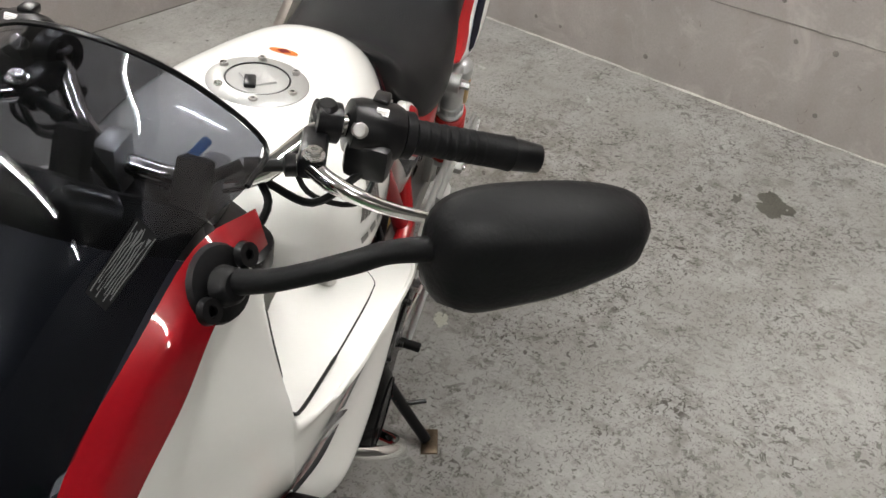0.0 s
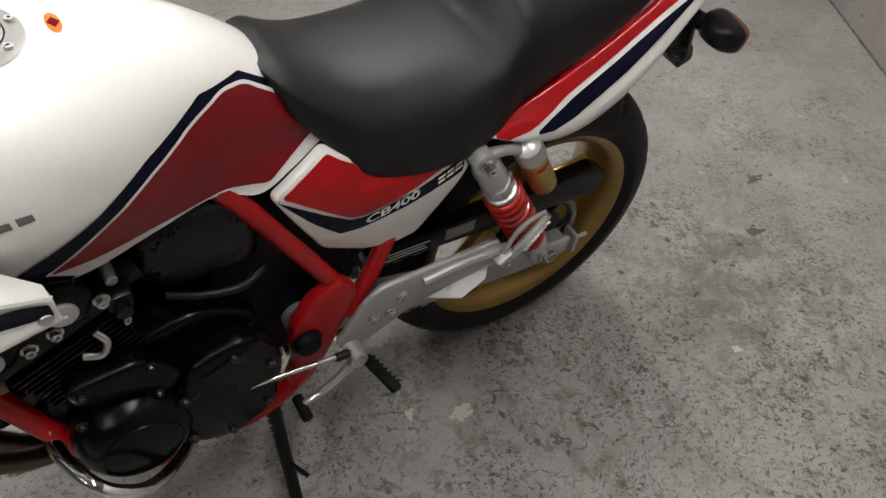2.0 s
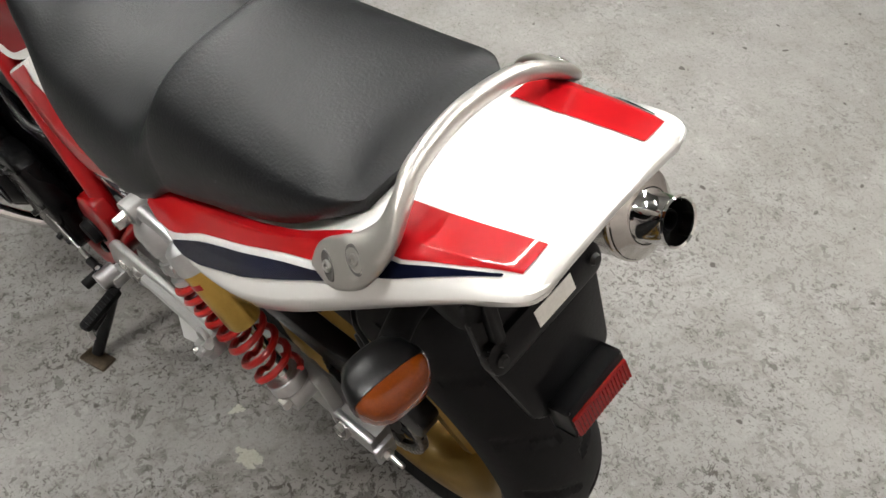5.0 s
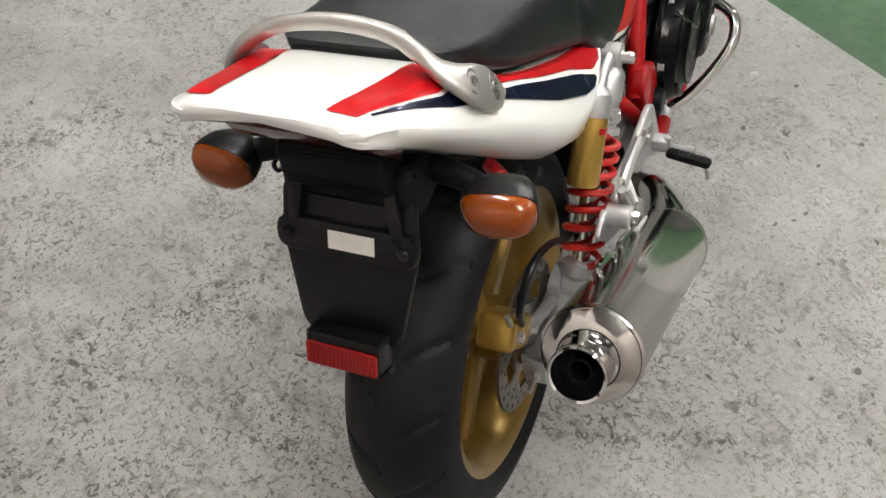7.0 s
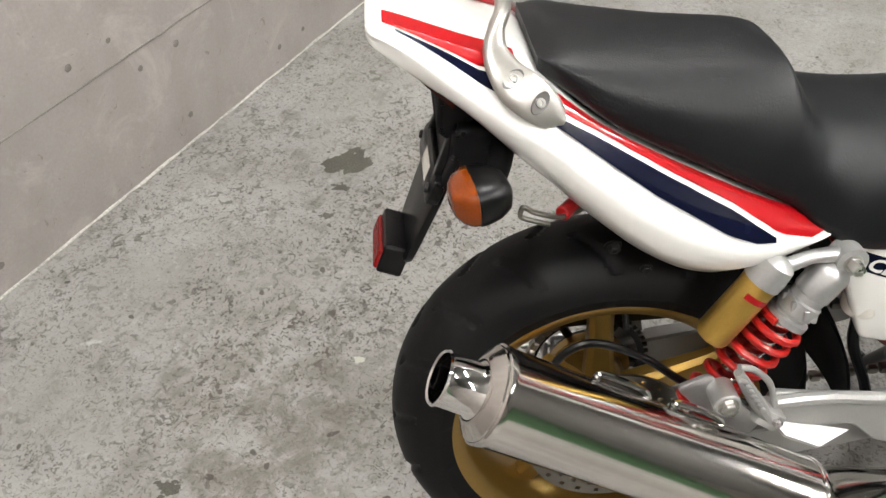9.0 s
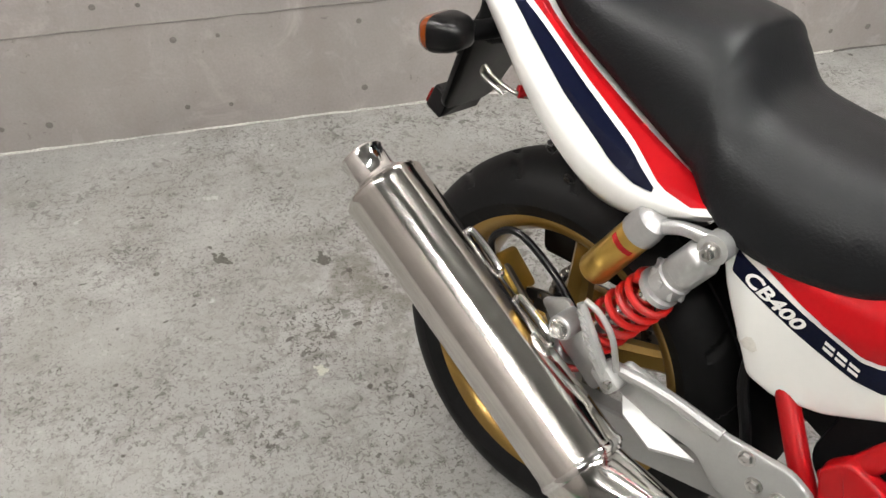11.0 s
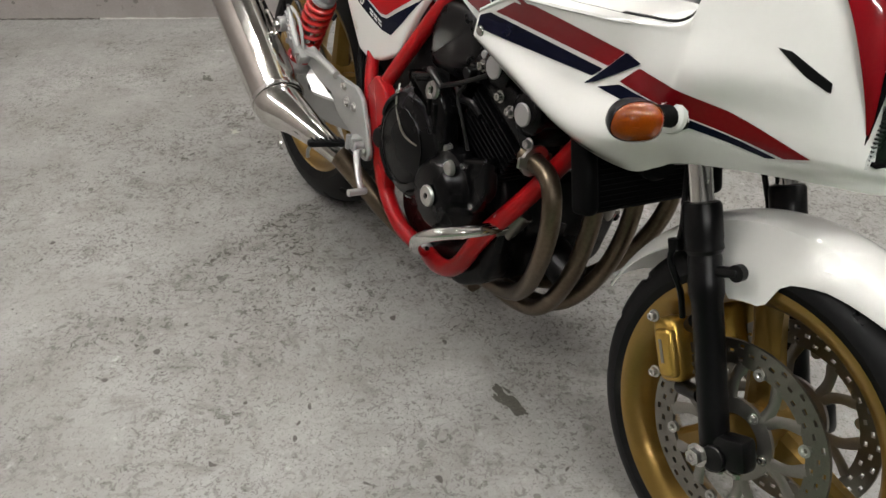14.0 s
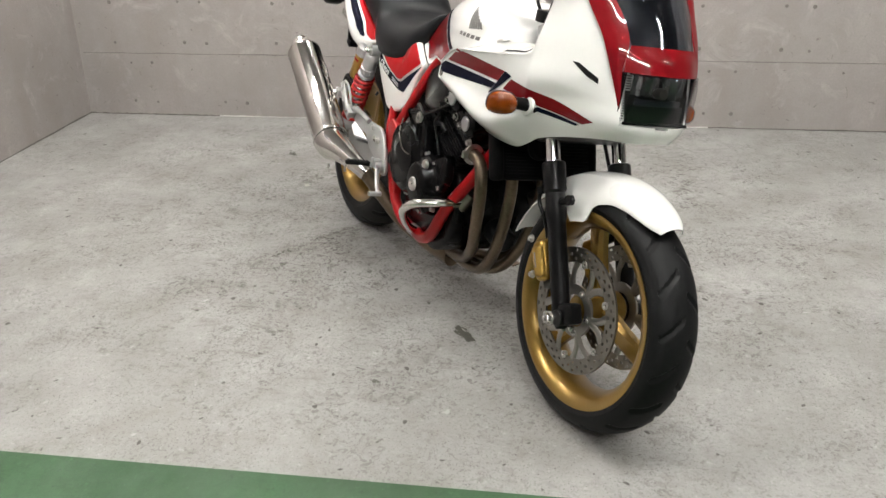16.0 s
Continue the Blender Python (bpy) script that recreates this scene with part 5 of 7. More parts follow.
RUNS = (
    [(0.915, -0.135, 0.525), (0.985, -0.138, 0.515), (1.012, -0.138, 0.450), (0.985, -0.118, 0.345), (0.915, -0.078, 0.245), (0.82, -0.045, 0.185), (0.70, -0.035, 0.158)],
    [(0.915, -0.045, 0.525), (0.985, -0.046, 0.515), (1.014, -0.047, 0.450), (0.992, -0.040, 0.320), (0.925, -0.025, 0.205), (0.83, -0.010, 0.155), (0.70, -0.012, 0.148)],
    [(0.915, 0.045, 0.525), (0.985, 0.046, 0.515), (1.014, 0.047, 0.450), (0.992, 0.045, 0.320), (0.925, 0.035, 0.205), (0.83, 0.020, 0.155), (0.70, 0.005, 0.148)],
    [(0.915, 0.135, 0.525), (0.985, 0.138, 0.515), (1.012, 0.138, 0.450), (0.985, 0.122, 0.345), (0.915, 0.088, 0.245), (0.82, 0.050, 0.185), (0.70, 0.020, 0.158)],
)
for run in RUNS:
    part("header_pipe", tube(run, 0.0165, 16), PIPE, headers, "heat-browned header pipe")
    p = Vector(run[0]) + Vector((0.022, 0, 0))
    part("header_flange", join(lathe([(0.017, 0), (0.028, 0), (0.028, 0.006), (0.017, 0.006)], p, (1, 0, -0.1), 24, True), box(p + Vector((0.004, 0, 0)), (0.006, 0.070, 0.020), 0.003)), BOLT, headers)

# silencer
ma, mb = Vector((0.195, -0.256, 0.357)), Vector((-0.196, -0.249, 0.570))
mw = (mb - ma).normalized()
ml = (mb - ma).length
silencer = part("silencer", lathe([(0.0, 0.0), (0.050, 0.0), (0.0585, 0.002), (0.0595, 0.008), (0.0585, 0.012), (0.0585, ml - 0.010), (0.0598, ml - 0.008), (0.0598, ml), (0.0570, ml + 0.002)], ma, mw, 64), STEEL, bike, "polished stainless silencer with a short tail pipe")
part("end_cone", lathe([(0.0572, 0.0), (0.0560, 0.004), (0.044, 0.012), (0.040, 0.014), (0.0365, 0.015)], mb, mw, 48), STEEL, silencer)
part("tail_pipe", lathe([(0.0365, 0.012), (0.034, 0.018), (0.0315, 0.022), (0.0315, 0.053), (0.0330, 0.058), (0.0315, 0.061), (0.0290, 0.059), (0.0285, 0.016), (0.016, 0.014)], mb, mw, 48), CHROME, silencer, "chrome tail pipe")
part("baffle", lathe([(0.0285, 0.030), (0.0140, 0.028), (0.0140, 0.046), (0.0120, 0.047), (0.0120, 0.0), (0.0, 0.0)], mb, mw, 32), SOOT, silencer, "sooty inner pipe")
part("front_cone", tube([ma + mw * 0.01, ma - mw * 0.02, (0.265, -0.240, 0.338), (0.335, -0.216, 0.318), (0.385, -0.190, 0.295)], [0.057, 0.0555, 0.041, 0.029, 0.0245], 40), STEEL, silencer, "polished front cone")
part("cone_band", lathe([(0.0600, -0.004), (0.0615, 0.001), (0.0600, 0.006), (0.058, 0.006), (0.058, -0.004)], ma, mw, 48, True), CHROME, silencer)
hang = part("silencer_hanger", prism(rounded([(0.165, 0.435), (0.130, 0.470), (0.085, 0.520), (0.045, 0.500), (0.090, 0.450), (0.150, 0.410)], 0.010), -0.182, -0.190, 0.002), ALU, silencer, "silver silencer hanger")
part("hanger_bush", rod((0.100, -0.186, 0.497), (0.100, -0.222, 0.497), 0.017), ALU, hang)
part("hanger_bolt", bolt((0.100, -0.222, 0.497), (0, -1, 0), 0.010, 0.009), BOLT, hang)
up = Vector((0, 0.5, 1)).normalized()
for d in (0.15, 0.26):
    c = ma + mw * d + up * 0.060
    part("hanger_loop", tube([c + mw * 0.035 - up * 0.004, c + mw * 0.030 + up * 0.012, c - mw * 0.030 + up * 0.012, c - mw * 0.035 - up * 0.004], 0.005, 10), CHROME, hang)
part("cone_rivet", lathe([(0, 0.003), (0.007, 0.003), (0.008, 0), (0, 0)], ma - mw * 0.115 + Vector((0.0, -0.033, -0.008)), (0, -1, 0.1), 16), BOLT, silencer)

# engine guard bars of chrome
for s in (1, -1):
    bar = part("engine_guard", tube([(0.700, s * 0.148, 0.222), (0.735, s * 0.190, 0.248), (0.778, s * 0.232, 0.292), (0.815, s * 0.252, 0.330), (0.856, s * 0.240, 0.360), (0.885, s * 0.185, 0.372), (0.893, s * 0.118, 0.378)], 0.0115, 16), CHROME, bike, "chrome engine guard bar")
    part("guard_clamp", join(rod((0.880, s * 0.122, 0.352), (0.905, s * 0.100, 0.405), 0.0195, segs=20), box((0.888, s * 0.135, 0.378), (0.026, 0.024, 0.034), 0.005)), DISC, bar)
    part("clamp_bolt", bolt((0.892, s * 0.142, 0.395), (0.2, s, 0.3), 0.007, 0.010), BOLT, bar)
# ---- cowl, screen, lamp, mirrors, bars ----
def glassy(name, tint, gloss=0.02, edge=0.75):
    m = bpy.data.materials.new(name)
    m.use_nodes = True
    t = m.node_tree
    t.nodes.remove(t.nodes["Principled BSDF"])
    clear, shine, mixer, slope, power, fres = (t.nodes.new("ShaderNode" + k) for k in ("BsdfTransparent", "BsdfGlossy", "MixShader", "LayerWeight", "Math", "MapRange"))
    clear.inputs[0].default_value = (*tint, 1)
    shine.inputs["Roughness"].default_value = gloss
    slope.inputs["Blend"].default_value = 0.5
    power.operation = "POWER"
    power.inputs[1].default_value = 4.0
    fres.inputs["To Min"].default_value, fres.inputs["To Max"].default_value = 0.05, edge
    t.links.new(slope.outputs["Facing"], power.inputs[0])
    t.links.new(power.outputs[0], fres.inputs["Value"])
    t.links.new(fres.outputs[0], mixer.inputs[0])
    t.links.new(clear.outputs[0], mixer.inputs[1])
    t.links.new(shine.outputs[0], mixer.inputs[2])
    t.links.new(mixer.outputs[0], t.nodes["Material Output"].inputs[0])
    return m


SMOKE = glassy("smoked_screen", (0.39, 0.40, 0.43))
CLEAR = glassy("clear_lens", (0.82, 0.83, 0.84), 0.02, 0.22)
LAMP_MIRROR = material("lamp_mirror", (0.62, 0.63, 0.64), 0.14, metal=1.0)
BULB = material("lamp_reflector", (0.62, 0.62, 0.62), 0.08, metal=1.0)
BLUE = material("blue_key_tag", (0.03, 0.16, 0.42), 0.4)
DARK = material("dark_inner_cowl", (0.011, 0.013, 0.019), 0.3)

OUTER = [(1.436, 0.081, 0.735), (1.425, 0.099, 0.792), (1.402, 0.116, 0.854), (1.369, 0.125, 0.909), (1.324, 0.138, 0.962), (1.288, 0.146, 1.010), (1.232, 0.149, 1.022), (1.196, 0.148, 1.012)]
INNER = [(1.436, 0.086, 0.736), (1.433, 0.094, 0.795), (1.427, 0.098, 0.846), (1.418, 0.088, 0.899), (1.385, 0.090, 0.948), (1.326, 0.108, 1.006), (1.258, 0.121, 1.046), (1.202, 0.142, 1.046)]
rise = [0.0, 0.1, 0.4, 0.8, 1, 1, 1, 1]
rows = [[Vector(p) + Vector((0.001, 0.001, 0)) + Vector((0.003, 0.003, 0.001)) * k for p, k in zip(OUTER, rise)], [(Vector(a) + Vector(b)) / 2 + Vector((0.001, 0.001, 0)) + Vector((0.006, 0.003, 0.005)) * k for a, b, k in zip(OUTER, INNER, rise)], [Vector(p) for p in INNER]]
red_side = skin(rows, 6, 4, 0.003, (1, 0.4, 0.3))
BRIDGE = [
    [(1.432, 0.099, 0.844), (1.468, 0.050, 0.847), (1.479, 0.0, 0.848), (1.468, -0.050, 0.847), (1.432, -0.099, 0.844)],
    [(1.428, 0.096, 0.872), (1.458, 0.048, 0.876), (1.467, 0.0, 0.877), (1.458, -0.048, 0.876), (1.428, -0.096, 0.872)],
    [(1.424, 0.088, 0.898), (1.441, 0.045, 0.900), (1.447, 0.0, 0.901), (1.441, -0.045, 0.900), (1.424, -0.088, 0.898)],
]
red_flip = flip(red_side)
cowl = part("front_cowl", join(red_side, red_flip, skin(BRIDGE, 6, 6, 0.003, (1, 0, 0.3))), RED, bike, "deep red front cowl round the screen", 50)

SCREEN = [
    [(1.421, 0.082, 0.895), (1.440, 0.046, 0.897), (1.446, 0.0, 0.898), (1.440, -0.046, 0.897), (1.421, -0.082, 0.895)],
    [(1.366, 0.096, 0.970), (1.388, 0.052, 0.984), (1.395, 0.0, 0.989), (1.388, -0.052, 0.984), (1.366, -0.096, 0.970)],
    [(1.275, 0.118, 1.052), (1.310, 0.065, 1.074), (1.318, 0.0, 1.080), (1.310, -0.065, 1.074), (1.275, -0.118, 1.052)],
    [(1.192, 0.131, 1.056), (1.235, 0.076, 1.112), (1.250, 0.0, 1.126), (1.235, -0.076, 1.112), (1.192, -0.131, 1.056)],
    [(1.140, 0.124, 1.062), (1.175, 0.070, 1.125), (1.195, 0.0, 1.150), (1.175, -0.070, 1.125), (1.140, -0.124, 1.062)],
]
screen_bm = skin(SCREEN, 8, 6, 0.003, (1, 0, 0.5))
screen_tree = outline(screen_bm)
screen = part("windscreen", screen_bm, SMOKE, bike, "smoked clear plastic windscreen", 60)
screen.visible_shadow = False
edge = [Vector(p) for p in SCREEN[-1]]
part("screen_edge", tube([Vector(SCREEN[3][0]), edge[0], edge[1], edge[2], edge[3], edge[4], Vector(SCREEN[3][4])], 0.0024, 6), BLACK, screen, "dark polished screen edge")
part("inner_cowl", skin([[(x - 0.03, y * 0.97, z - 0.035) for x, y, z in row] for row in SCREEN[:3]], 6, 6, 0.002, (1, 0, 0.5)), DARK, bike, "black inner cowl under the screen")

# headlamp
lamp_set = part("headlamp", skin([[(1.395 + 0.02 * (1 - (y / 0.08) ** 2), y, z) for y in (-0.096, -0.05, 0, 0.05, 0.096)] for z in (0.732, 0.79, 0.848)], 4, 4, 0.004, (1, 0, 0)), BLACK, bike, "clear-lensed square headlamp with a dark housing")
lens_rows = []
for z, x, h in ((0.734, 1.466, 0.089), (0.770, 1.474, 0.096), (0.815, 1.473, 0.099), (0.846, 1.466, 0.098)):
    lens_rows.append([(x - 3.0 * (f * h) ** 2, f * h, z) for f in (-1, -0.5, 0, 0.5, 1)])
lens = part("lens", skin(lens_rows, 6, 5, 0.003, (1, 0, 0)), CLEAR, lamp_set, "clear headlamp lens", 60)
lens.visible_shadow = False
part("lamp_shell", join(box((1.418, 0, 0.7415), (0.070, 0.170, 0.006), 0.001), *[box((1.404, q * 0.0915, 0.790), (0.060, 0.004, 0.108), 0.001) for q in (1, -1)]), SOOT, lamp_set, "black inner shell")
part("reflector", join(lathe([(0.010, -0.028), (0.026, -0.020), (0.042, 0.002), (0.046, 0.014)], (1.428, 0, 0.806), (1, 0, 0.1), 32)), LAMP_MIRROR, lamp_set, "bright mirrored reflector")
part("reflector_step", skin([[(1.452 - 2.0 * y * y, y, z) for y in (-0.07, -0.035, 0, 0.035, 0.07)] for z in (0.745, 0.765, 0.78)], 4, 3, 0.002, (1, 0, 0)), MATT, lamp_set)
part("lower_reflector", skin([[(1.448 - 2.0 * y * y, y, z) for y in (-0.062, -0.03, 0, 0.03, 0.062)] for z in (0.778, 0.786, 0.792)], 4, 3, 0.002, (1, 0, 0)), DARK, lamp_set)
part("bulb_cap", rod((1.425, 0, 0.806), (1.455, 0, 0.808), 0.012), DISC, lamp_set)
for s in (1, -1):
    for k in range(20):
        z = 0.740 + 0.0052 * k
        part("lens_rib", box((1.441, s * (0.082 + 0.06 * (z - 0.74)), z), (0.004, 0.010, 0.0020), 0), DARK_BOLT, lamp_set)


def indicator(c, face, length, stem_from, up=0.031, deep=0.026, sharp=0.82):
    """An oval lamp: black back, amber front, on a short stem."""
    c, face = Vector(c), Vector(face).normalized()
    side = Vector((0, 1, 0))
    side = (side - face * side.dot(face)).normalized()
    high = face.cross(side)

    def ring(d, k, kk=None):
        out = []
        for q in np.linspace(0, 2 * math.pi, 28, endpoint=False):
            a, b = math.cos(q), math.sin(q)
            out.append(c + face * d + side * (length * k * math.copysign(abs(a) ** sharp, a)) * (1 - 0.07 * b) + high * (up * k * math.copysign(abs(b) ** sharp, b)))
        return out

    holder = part("indicator", loft([ring(-deep * 1.3, 0.30), ring(-deep * 1.15, 0.62), ring(-deep * 0.7, 0.88), ring(-0.004, 1.0), ring(0.002, 1.0)]), BLACK, bike, "amber turn indicator on a black stem")
    part("indicator_lens", loft([ring(0.0, 0.97), ring(0.008, 0.96), ring(deep * 0.62, 0.80), ring(deep * 0.85, 0.55), ring(deep * 0.93, 0.25)]), AMBER, holder, "ribbed amber lens")
    for j in range(7):
        g = -0.72 + 0.24 * j
        wide = length * 0.80 * math.sqrt(max(0.05, 1 - g * g))
        q = c + face * (deep * (0.88 - 0.30 * abs(g))) + high * (up * 0.78 * g)
        part("lens_rib", tube([q - side * wide * 0.86 - face * 0.006, q - side * wide * 0.5, q, q + side * wide * 0.5, q + side * wide * 0.86 - face * 0.006], 0.0011, 6, 3), AMBER, holder)
    part("indicator_stem", tube([stem_from, (Vector(stem_from) + c) / 2 - face * 0.012, c - face * 0.012], [0.017, 0.014, 0.015], 14), MATT, holder, "black rubber stem")
    return holder


for s in (1, -1):
    indicator((1.240, s * 0.258, 0.727), (1, s * 0.25, 0), 0.036, (1.236, s * 0.160, 0.721), 0.026)
    spot, out, _, _ = fair_tree[s].find_nearest(Vector((1.2345, s * 0.190, 0.7215)))
    out = out if out.y * s > 0 else -out
    part("stem_boss", lathe([(0.0185, -0.010), (0.0185, 0.000), (0.0200, 0.002), (0.0218, 0.000), (0.0235, -0.010)], spot, out, 28, True), WHITE, fairing[s], "raised white collar round the indicator stem")
    indicator((-0.200, s * 0.163, 0.777), (-1, s * 0.14, -0.10), 0.039, (-0.160, s * 0.060, 0.785), 0.026, 0.030, 0.62)
    part("indicator_boss", lathe([(0.010, 0), (0.027, 0), (0.025, 0.006), (0.020, 0.009), (0.010, 0.009)], (1.224, s * 0.180, 0.724), (0.05, s, 0), 28, True), WHITE, fairing[s])

# mirrors stand on the cowl
for s in (1, -1):
    root = Vector((1.272, s * 0.146, 1.031))
    base = part("mirror", join(lathe([(0, 0.002), (0.022, 0.002), (0.027, 0.0005), (0.029, -0.004), (0, -0.004)], root, (0.25, s * 0.9, 0.55), 28), lathe([(0, 0.012), (0.010, 0.012), (0.013, 0.009), (0.015, 0), (0, 0)], root + Vector((0.006, s * 0.004, 0.004)), (0.25, s * 0.9, 0.55), 24)), MATT, bike, "black rear-view mirror on a cranked arm")
    for d in (Vector((-0.030, s * 0.002, 0.004)), Vector((0.034, s * -0.004, -0.010))):
        part("mirror_bolt", lathe([(0.004, 0.003), (0.004, 0.006), (0.009, 0.006), (0.010, 0), (0, 0), (0, 0.003)], root + d * 0.8 + Vector((0, s * 0.004, 0.006)), (0.25, s * 0.9, 0.55), 16), BLACK, base)
    part("mirror_arm", tube([root + Vector((0.004, s * 0.010, 0.008)), (1.281, s * 0.190, 1.058), (1.280, s * 0.235, 1.087), (1.272, s * 0.258, 1.098), (1.254, s * 0.290, 1.098)], [0.0095, 0.0080, 0.0080, 0.0080, 0.0095], 14), MATT, base)
    c = Vector((1.222, s * 0.343, 1.107))
    shell = []
    face = Vector((-1, s * -0.38, -0.08)).normalized()
    side = (Vector((0, s, 0)) - face * (s * face.y)).normalized()
    high = Vector((0, 0, 1))
    for d, k in ((-0.046, 0.25), (-0.044, 0.55), (-0.036, 0.80), (-0.020, 0.95), (-0.004, 1.0), (0.004, 0.99), (0.006, 0.95)):
        ring = []
        for q in np.linspace(0, 2 * math.pi, 40, endpoint=False):
            a, b = math.cos(q), math.sin(q)
            u = math.copysign(abs(a) ** (0.84 if a > 0 else 0.70), a) * 0.075
            w = math.copysign(abs(b) ** 0.66, b) * (0.039 - 0.006 * a if b > 0 else 0.043 - 0.024 * a)
            ring.append(c + face * d + side * (u * k + 0.006 * (1 - k)) + high * (w * k + 0.17 * u * k))
        shell.append(ring)
    part("mirror_shell", loft(shell), MATT, base, "matt black mirror shell", 60)
    part("mirror_glass", loft([[c + face * 0.0075 + (p - c - face * 0.006) * 0.95 for p in shell[-1]], [c + face * 0.0085 + (p - c - face * 0.006) * 0.94 for p in shell[-1]]]), BULB, base, "mirror glass")

# handlebar and controls turn with the fork
head = Vector((1.075, 0, 0.945))
bars = part("handlebar", moved(tube([(0.918, 0.320, 0.970), (0.956, 0.236, 0.986), (0.980, 0.180, 0.996), (1.004, 0.134, 0.998), (1.045, 0.090, 0.962), (1.070, 0.040, 0.950), (1.070, -0.040, 0.950), (1.045, -0.090, 0.962), (1.004, -0.134, 0.998), (0.980, -0.180, 0.996), (0.956, -0.236, 0.986), (0.918, -0.320, 0.970)], 0.0111, 16), STEER), CHROME, bike, "chrome handlebar with black grips")
part("top_yoke", moved(prism(rounded([(1.13, -0.12), (1.13, 0.12), (1.08, 0.12), (1.03, 0.035), (1.03, -0.035), (1.08, -0.12)], 0.02), -0.014, 0.014, 0.004), STEER @ Matrix.Translation((0, 0, 0.905)) @ Matrix.Rotation(radians(-90), 4, "X")), BLACK, bars)
for s in (1, -1):
    part("bar_clamp", moved(box((1.070, s * 0.048, 0.945), (0.042, 0.026, 0.060), 0.006), STEER), ALU, bars, "silver handlebar clamp")
    part("fork_cap", moved(rod(fork_at(0.60, s * 0.098), fork_at(0.66, s * 0.098), 0.021), STEER), ALU, bars)
    a, b = Vector((0.970, s * 0.206, 0.992)), Vector((0.925, s * 0.307, 0.973))
    w = (b - a).normalized()
    grip = part("grip", moved(lathe([(0, -0.004), (0.024, -0.004), (0.024, 0.006), (0.0175, 0.010), (0.0170, 0.050), (0.0180, 0.110), (0.0190, 0.118), (0, 0.119)], a, w, 24), STEER), MATT, bars, "black ribbed rubber grip")
    part("bar_end", moved(lathe([(0, 0), (0.0165, 0), (0.0175, 0.006), (0.0155, 0.032), (0.0, 0.034)], a + w * 0.119, w, 24), STEER), BLACK, bars, "black bar-end weight")
    for k in range(9):
        part("grip_rib", moved(lathe([(0.0172, 0), (0.0178, 0.001), (0.0178, 0.004), (0.0172, 0.005)], a + w * (0.018 + 0.0105 * k), w, 20, True), STEER), MATT, grip)
    sw = a - w * 0.030
    box_ = part("switch_box", moved(join(lathe([(0.012, -0.030), (0.026, -0.028), (0.029, -0.018), (0.029, 0.016), (0.026, 0.024), (0.012, 0.026)], sw, w, 24, True), box(sw + Vector((0.010, 0, -0.020)), (0.050, 0.046, 0.040), 0.008)), STEER), BLACK, bars, "black switch box with small pale markings")
    part("switch_lever", moved(box(sw + Vector((-0.012, 0, 0.028)), (0.020, 0.016, 0.010), 0.003), STEER), BLACK, box_)
    part("switch_button", moved(lathe([(0, 0.012), (0.006, 0.012), (0.0085, 0.009), (0.010, 0), (0, 0)], sw + Vector((0.022, s * -0.010, 0.010)), (0.8, 0, 0.5), 16), STEER), BOLT, box_)
    for k in range(3):
        part("switch_mark", moved(box(sw + Vector((0.010, s * 0.006, 0.0296 - 0.001 * k)), (0.003 + 0.002 * k, 0.012, 0.0008), 0, (0, 25 + 12 * k, 0)), STEER), LINE, box_, "small pale mark as a plain bar")
    # lever bracket, lever
    lb = sw - w * 0.050
    bracket = part("lever_bracket", moved(join(lathe([(0.011, -0.012), (0.020, -0.012), (0.020, 0.012), (0.011, 0.012)], lb, w, 20, True), box(lb + Vector((0.038, 0.0, -0.012)), (0.060, 0.026, 0.024), 0.006, (0, 0, s * 12))), STEER), BLACK, bars, "black lever bracket")
    part("lever_pivot", moved(bolt(lb + Vector((0.060, s * 0.006, 0.0)), (0, 0, 1), 0.008, 0.006), STEER), BOLT, bracket)
    part("mirror_stub", moved(lathe([(0, 0.018), (0.008, 0.018), (0.011, 0.014), (0.011, 0.006), (0.014, 0.004), (0.014, 0), (0, 0)], lb + Vector((0, 0, 0.004)), (0.1, 0, 1), 16), STEER), BLACK, bracket, "black rubber cap")
    p = lb + Vector((0.060, s * 0.004, -0.012))
    part("lever", moved(tube([p, p + Vector((0.012, s * 0.030, -0.006)), p + Vector((0.006, s * 0.080, -0.020)), p + Vector((-0.026, s * 0.150, -0.040)), p + Vector((-0.036, s * 0.172, -0.044))], [0.009, 0.0085, 0.0065, 0.0055, 0.0085], 12), STEER), CHROME, bracket, "bright aluminium lever")
    part("cable_adjuster", moved(lathe([(0.003, 0), (0.011, 0), (0.011, 0.010), (0.006, 0.012), (0.006, 0.030), (0.008, 0.032), (0.008, 0.046), (0.0, 0.046)], p + Vector((0.004, s * -0.012, 0.0)), (0.35, -s, -0.1), 16), STEER), BLACK, bracket)
    part("clutch_cable", moved(tube([p + Vector((0.018, s * -0.058, -0.004)), p + Vector((0.040, s * -0.085, -0.020)), p + Vector((0.038, s * -0.105, -0.070)), (1.10, s * 0.105, 0.84), (1.08, s * 0.09, 0.76)], 0.0055, 10), STEER), BLACK, bars, "black control cable")
    part("switch_wire", moved(tube([sw + Vector((0.03, 0, -0.03)), sw + Vector((0.06, s * -0.04, -0.06)), sw + Vector((0.06, s * -0.09, -0.05)), (1.06, s * 0.10, 0.93), (1.10, s * 0.08, 0.87)], 0.0042, 8), STEER), BLACK, bars)
    part("cable_loop", moved(tube([sw + Vector((0.0, s * 0.01, -0.03)), sw + Vector((0.035, s * 0.0, -0.065)), sw + Vector((0.045, s * -0.05, -0.060)), sw + Vector((0.030, s * -0.075, -0.02)), (1.02, s * 0.12, 0.975)], 0.003, 8), STEER), BLACK, bars)

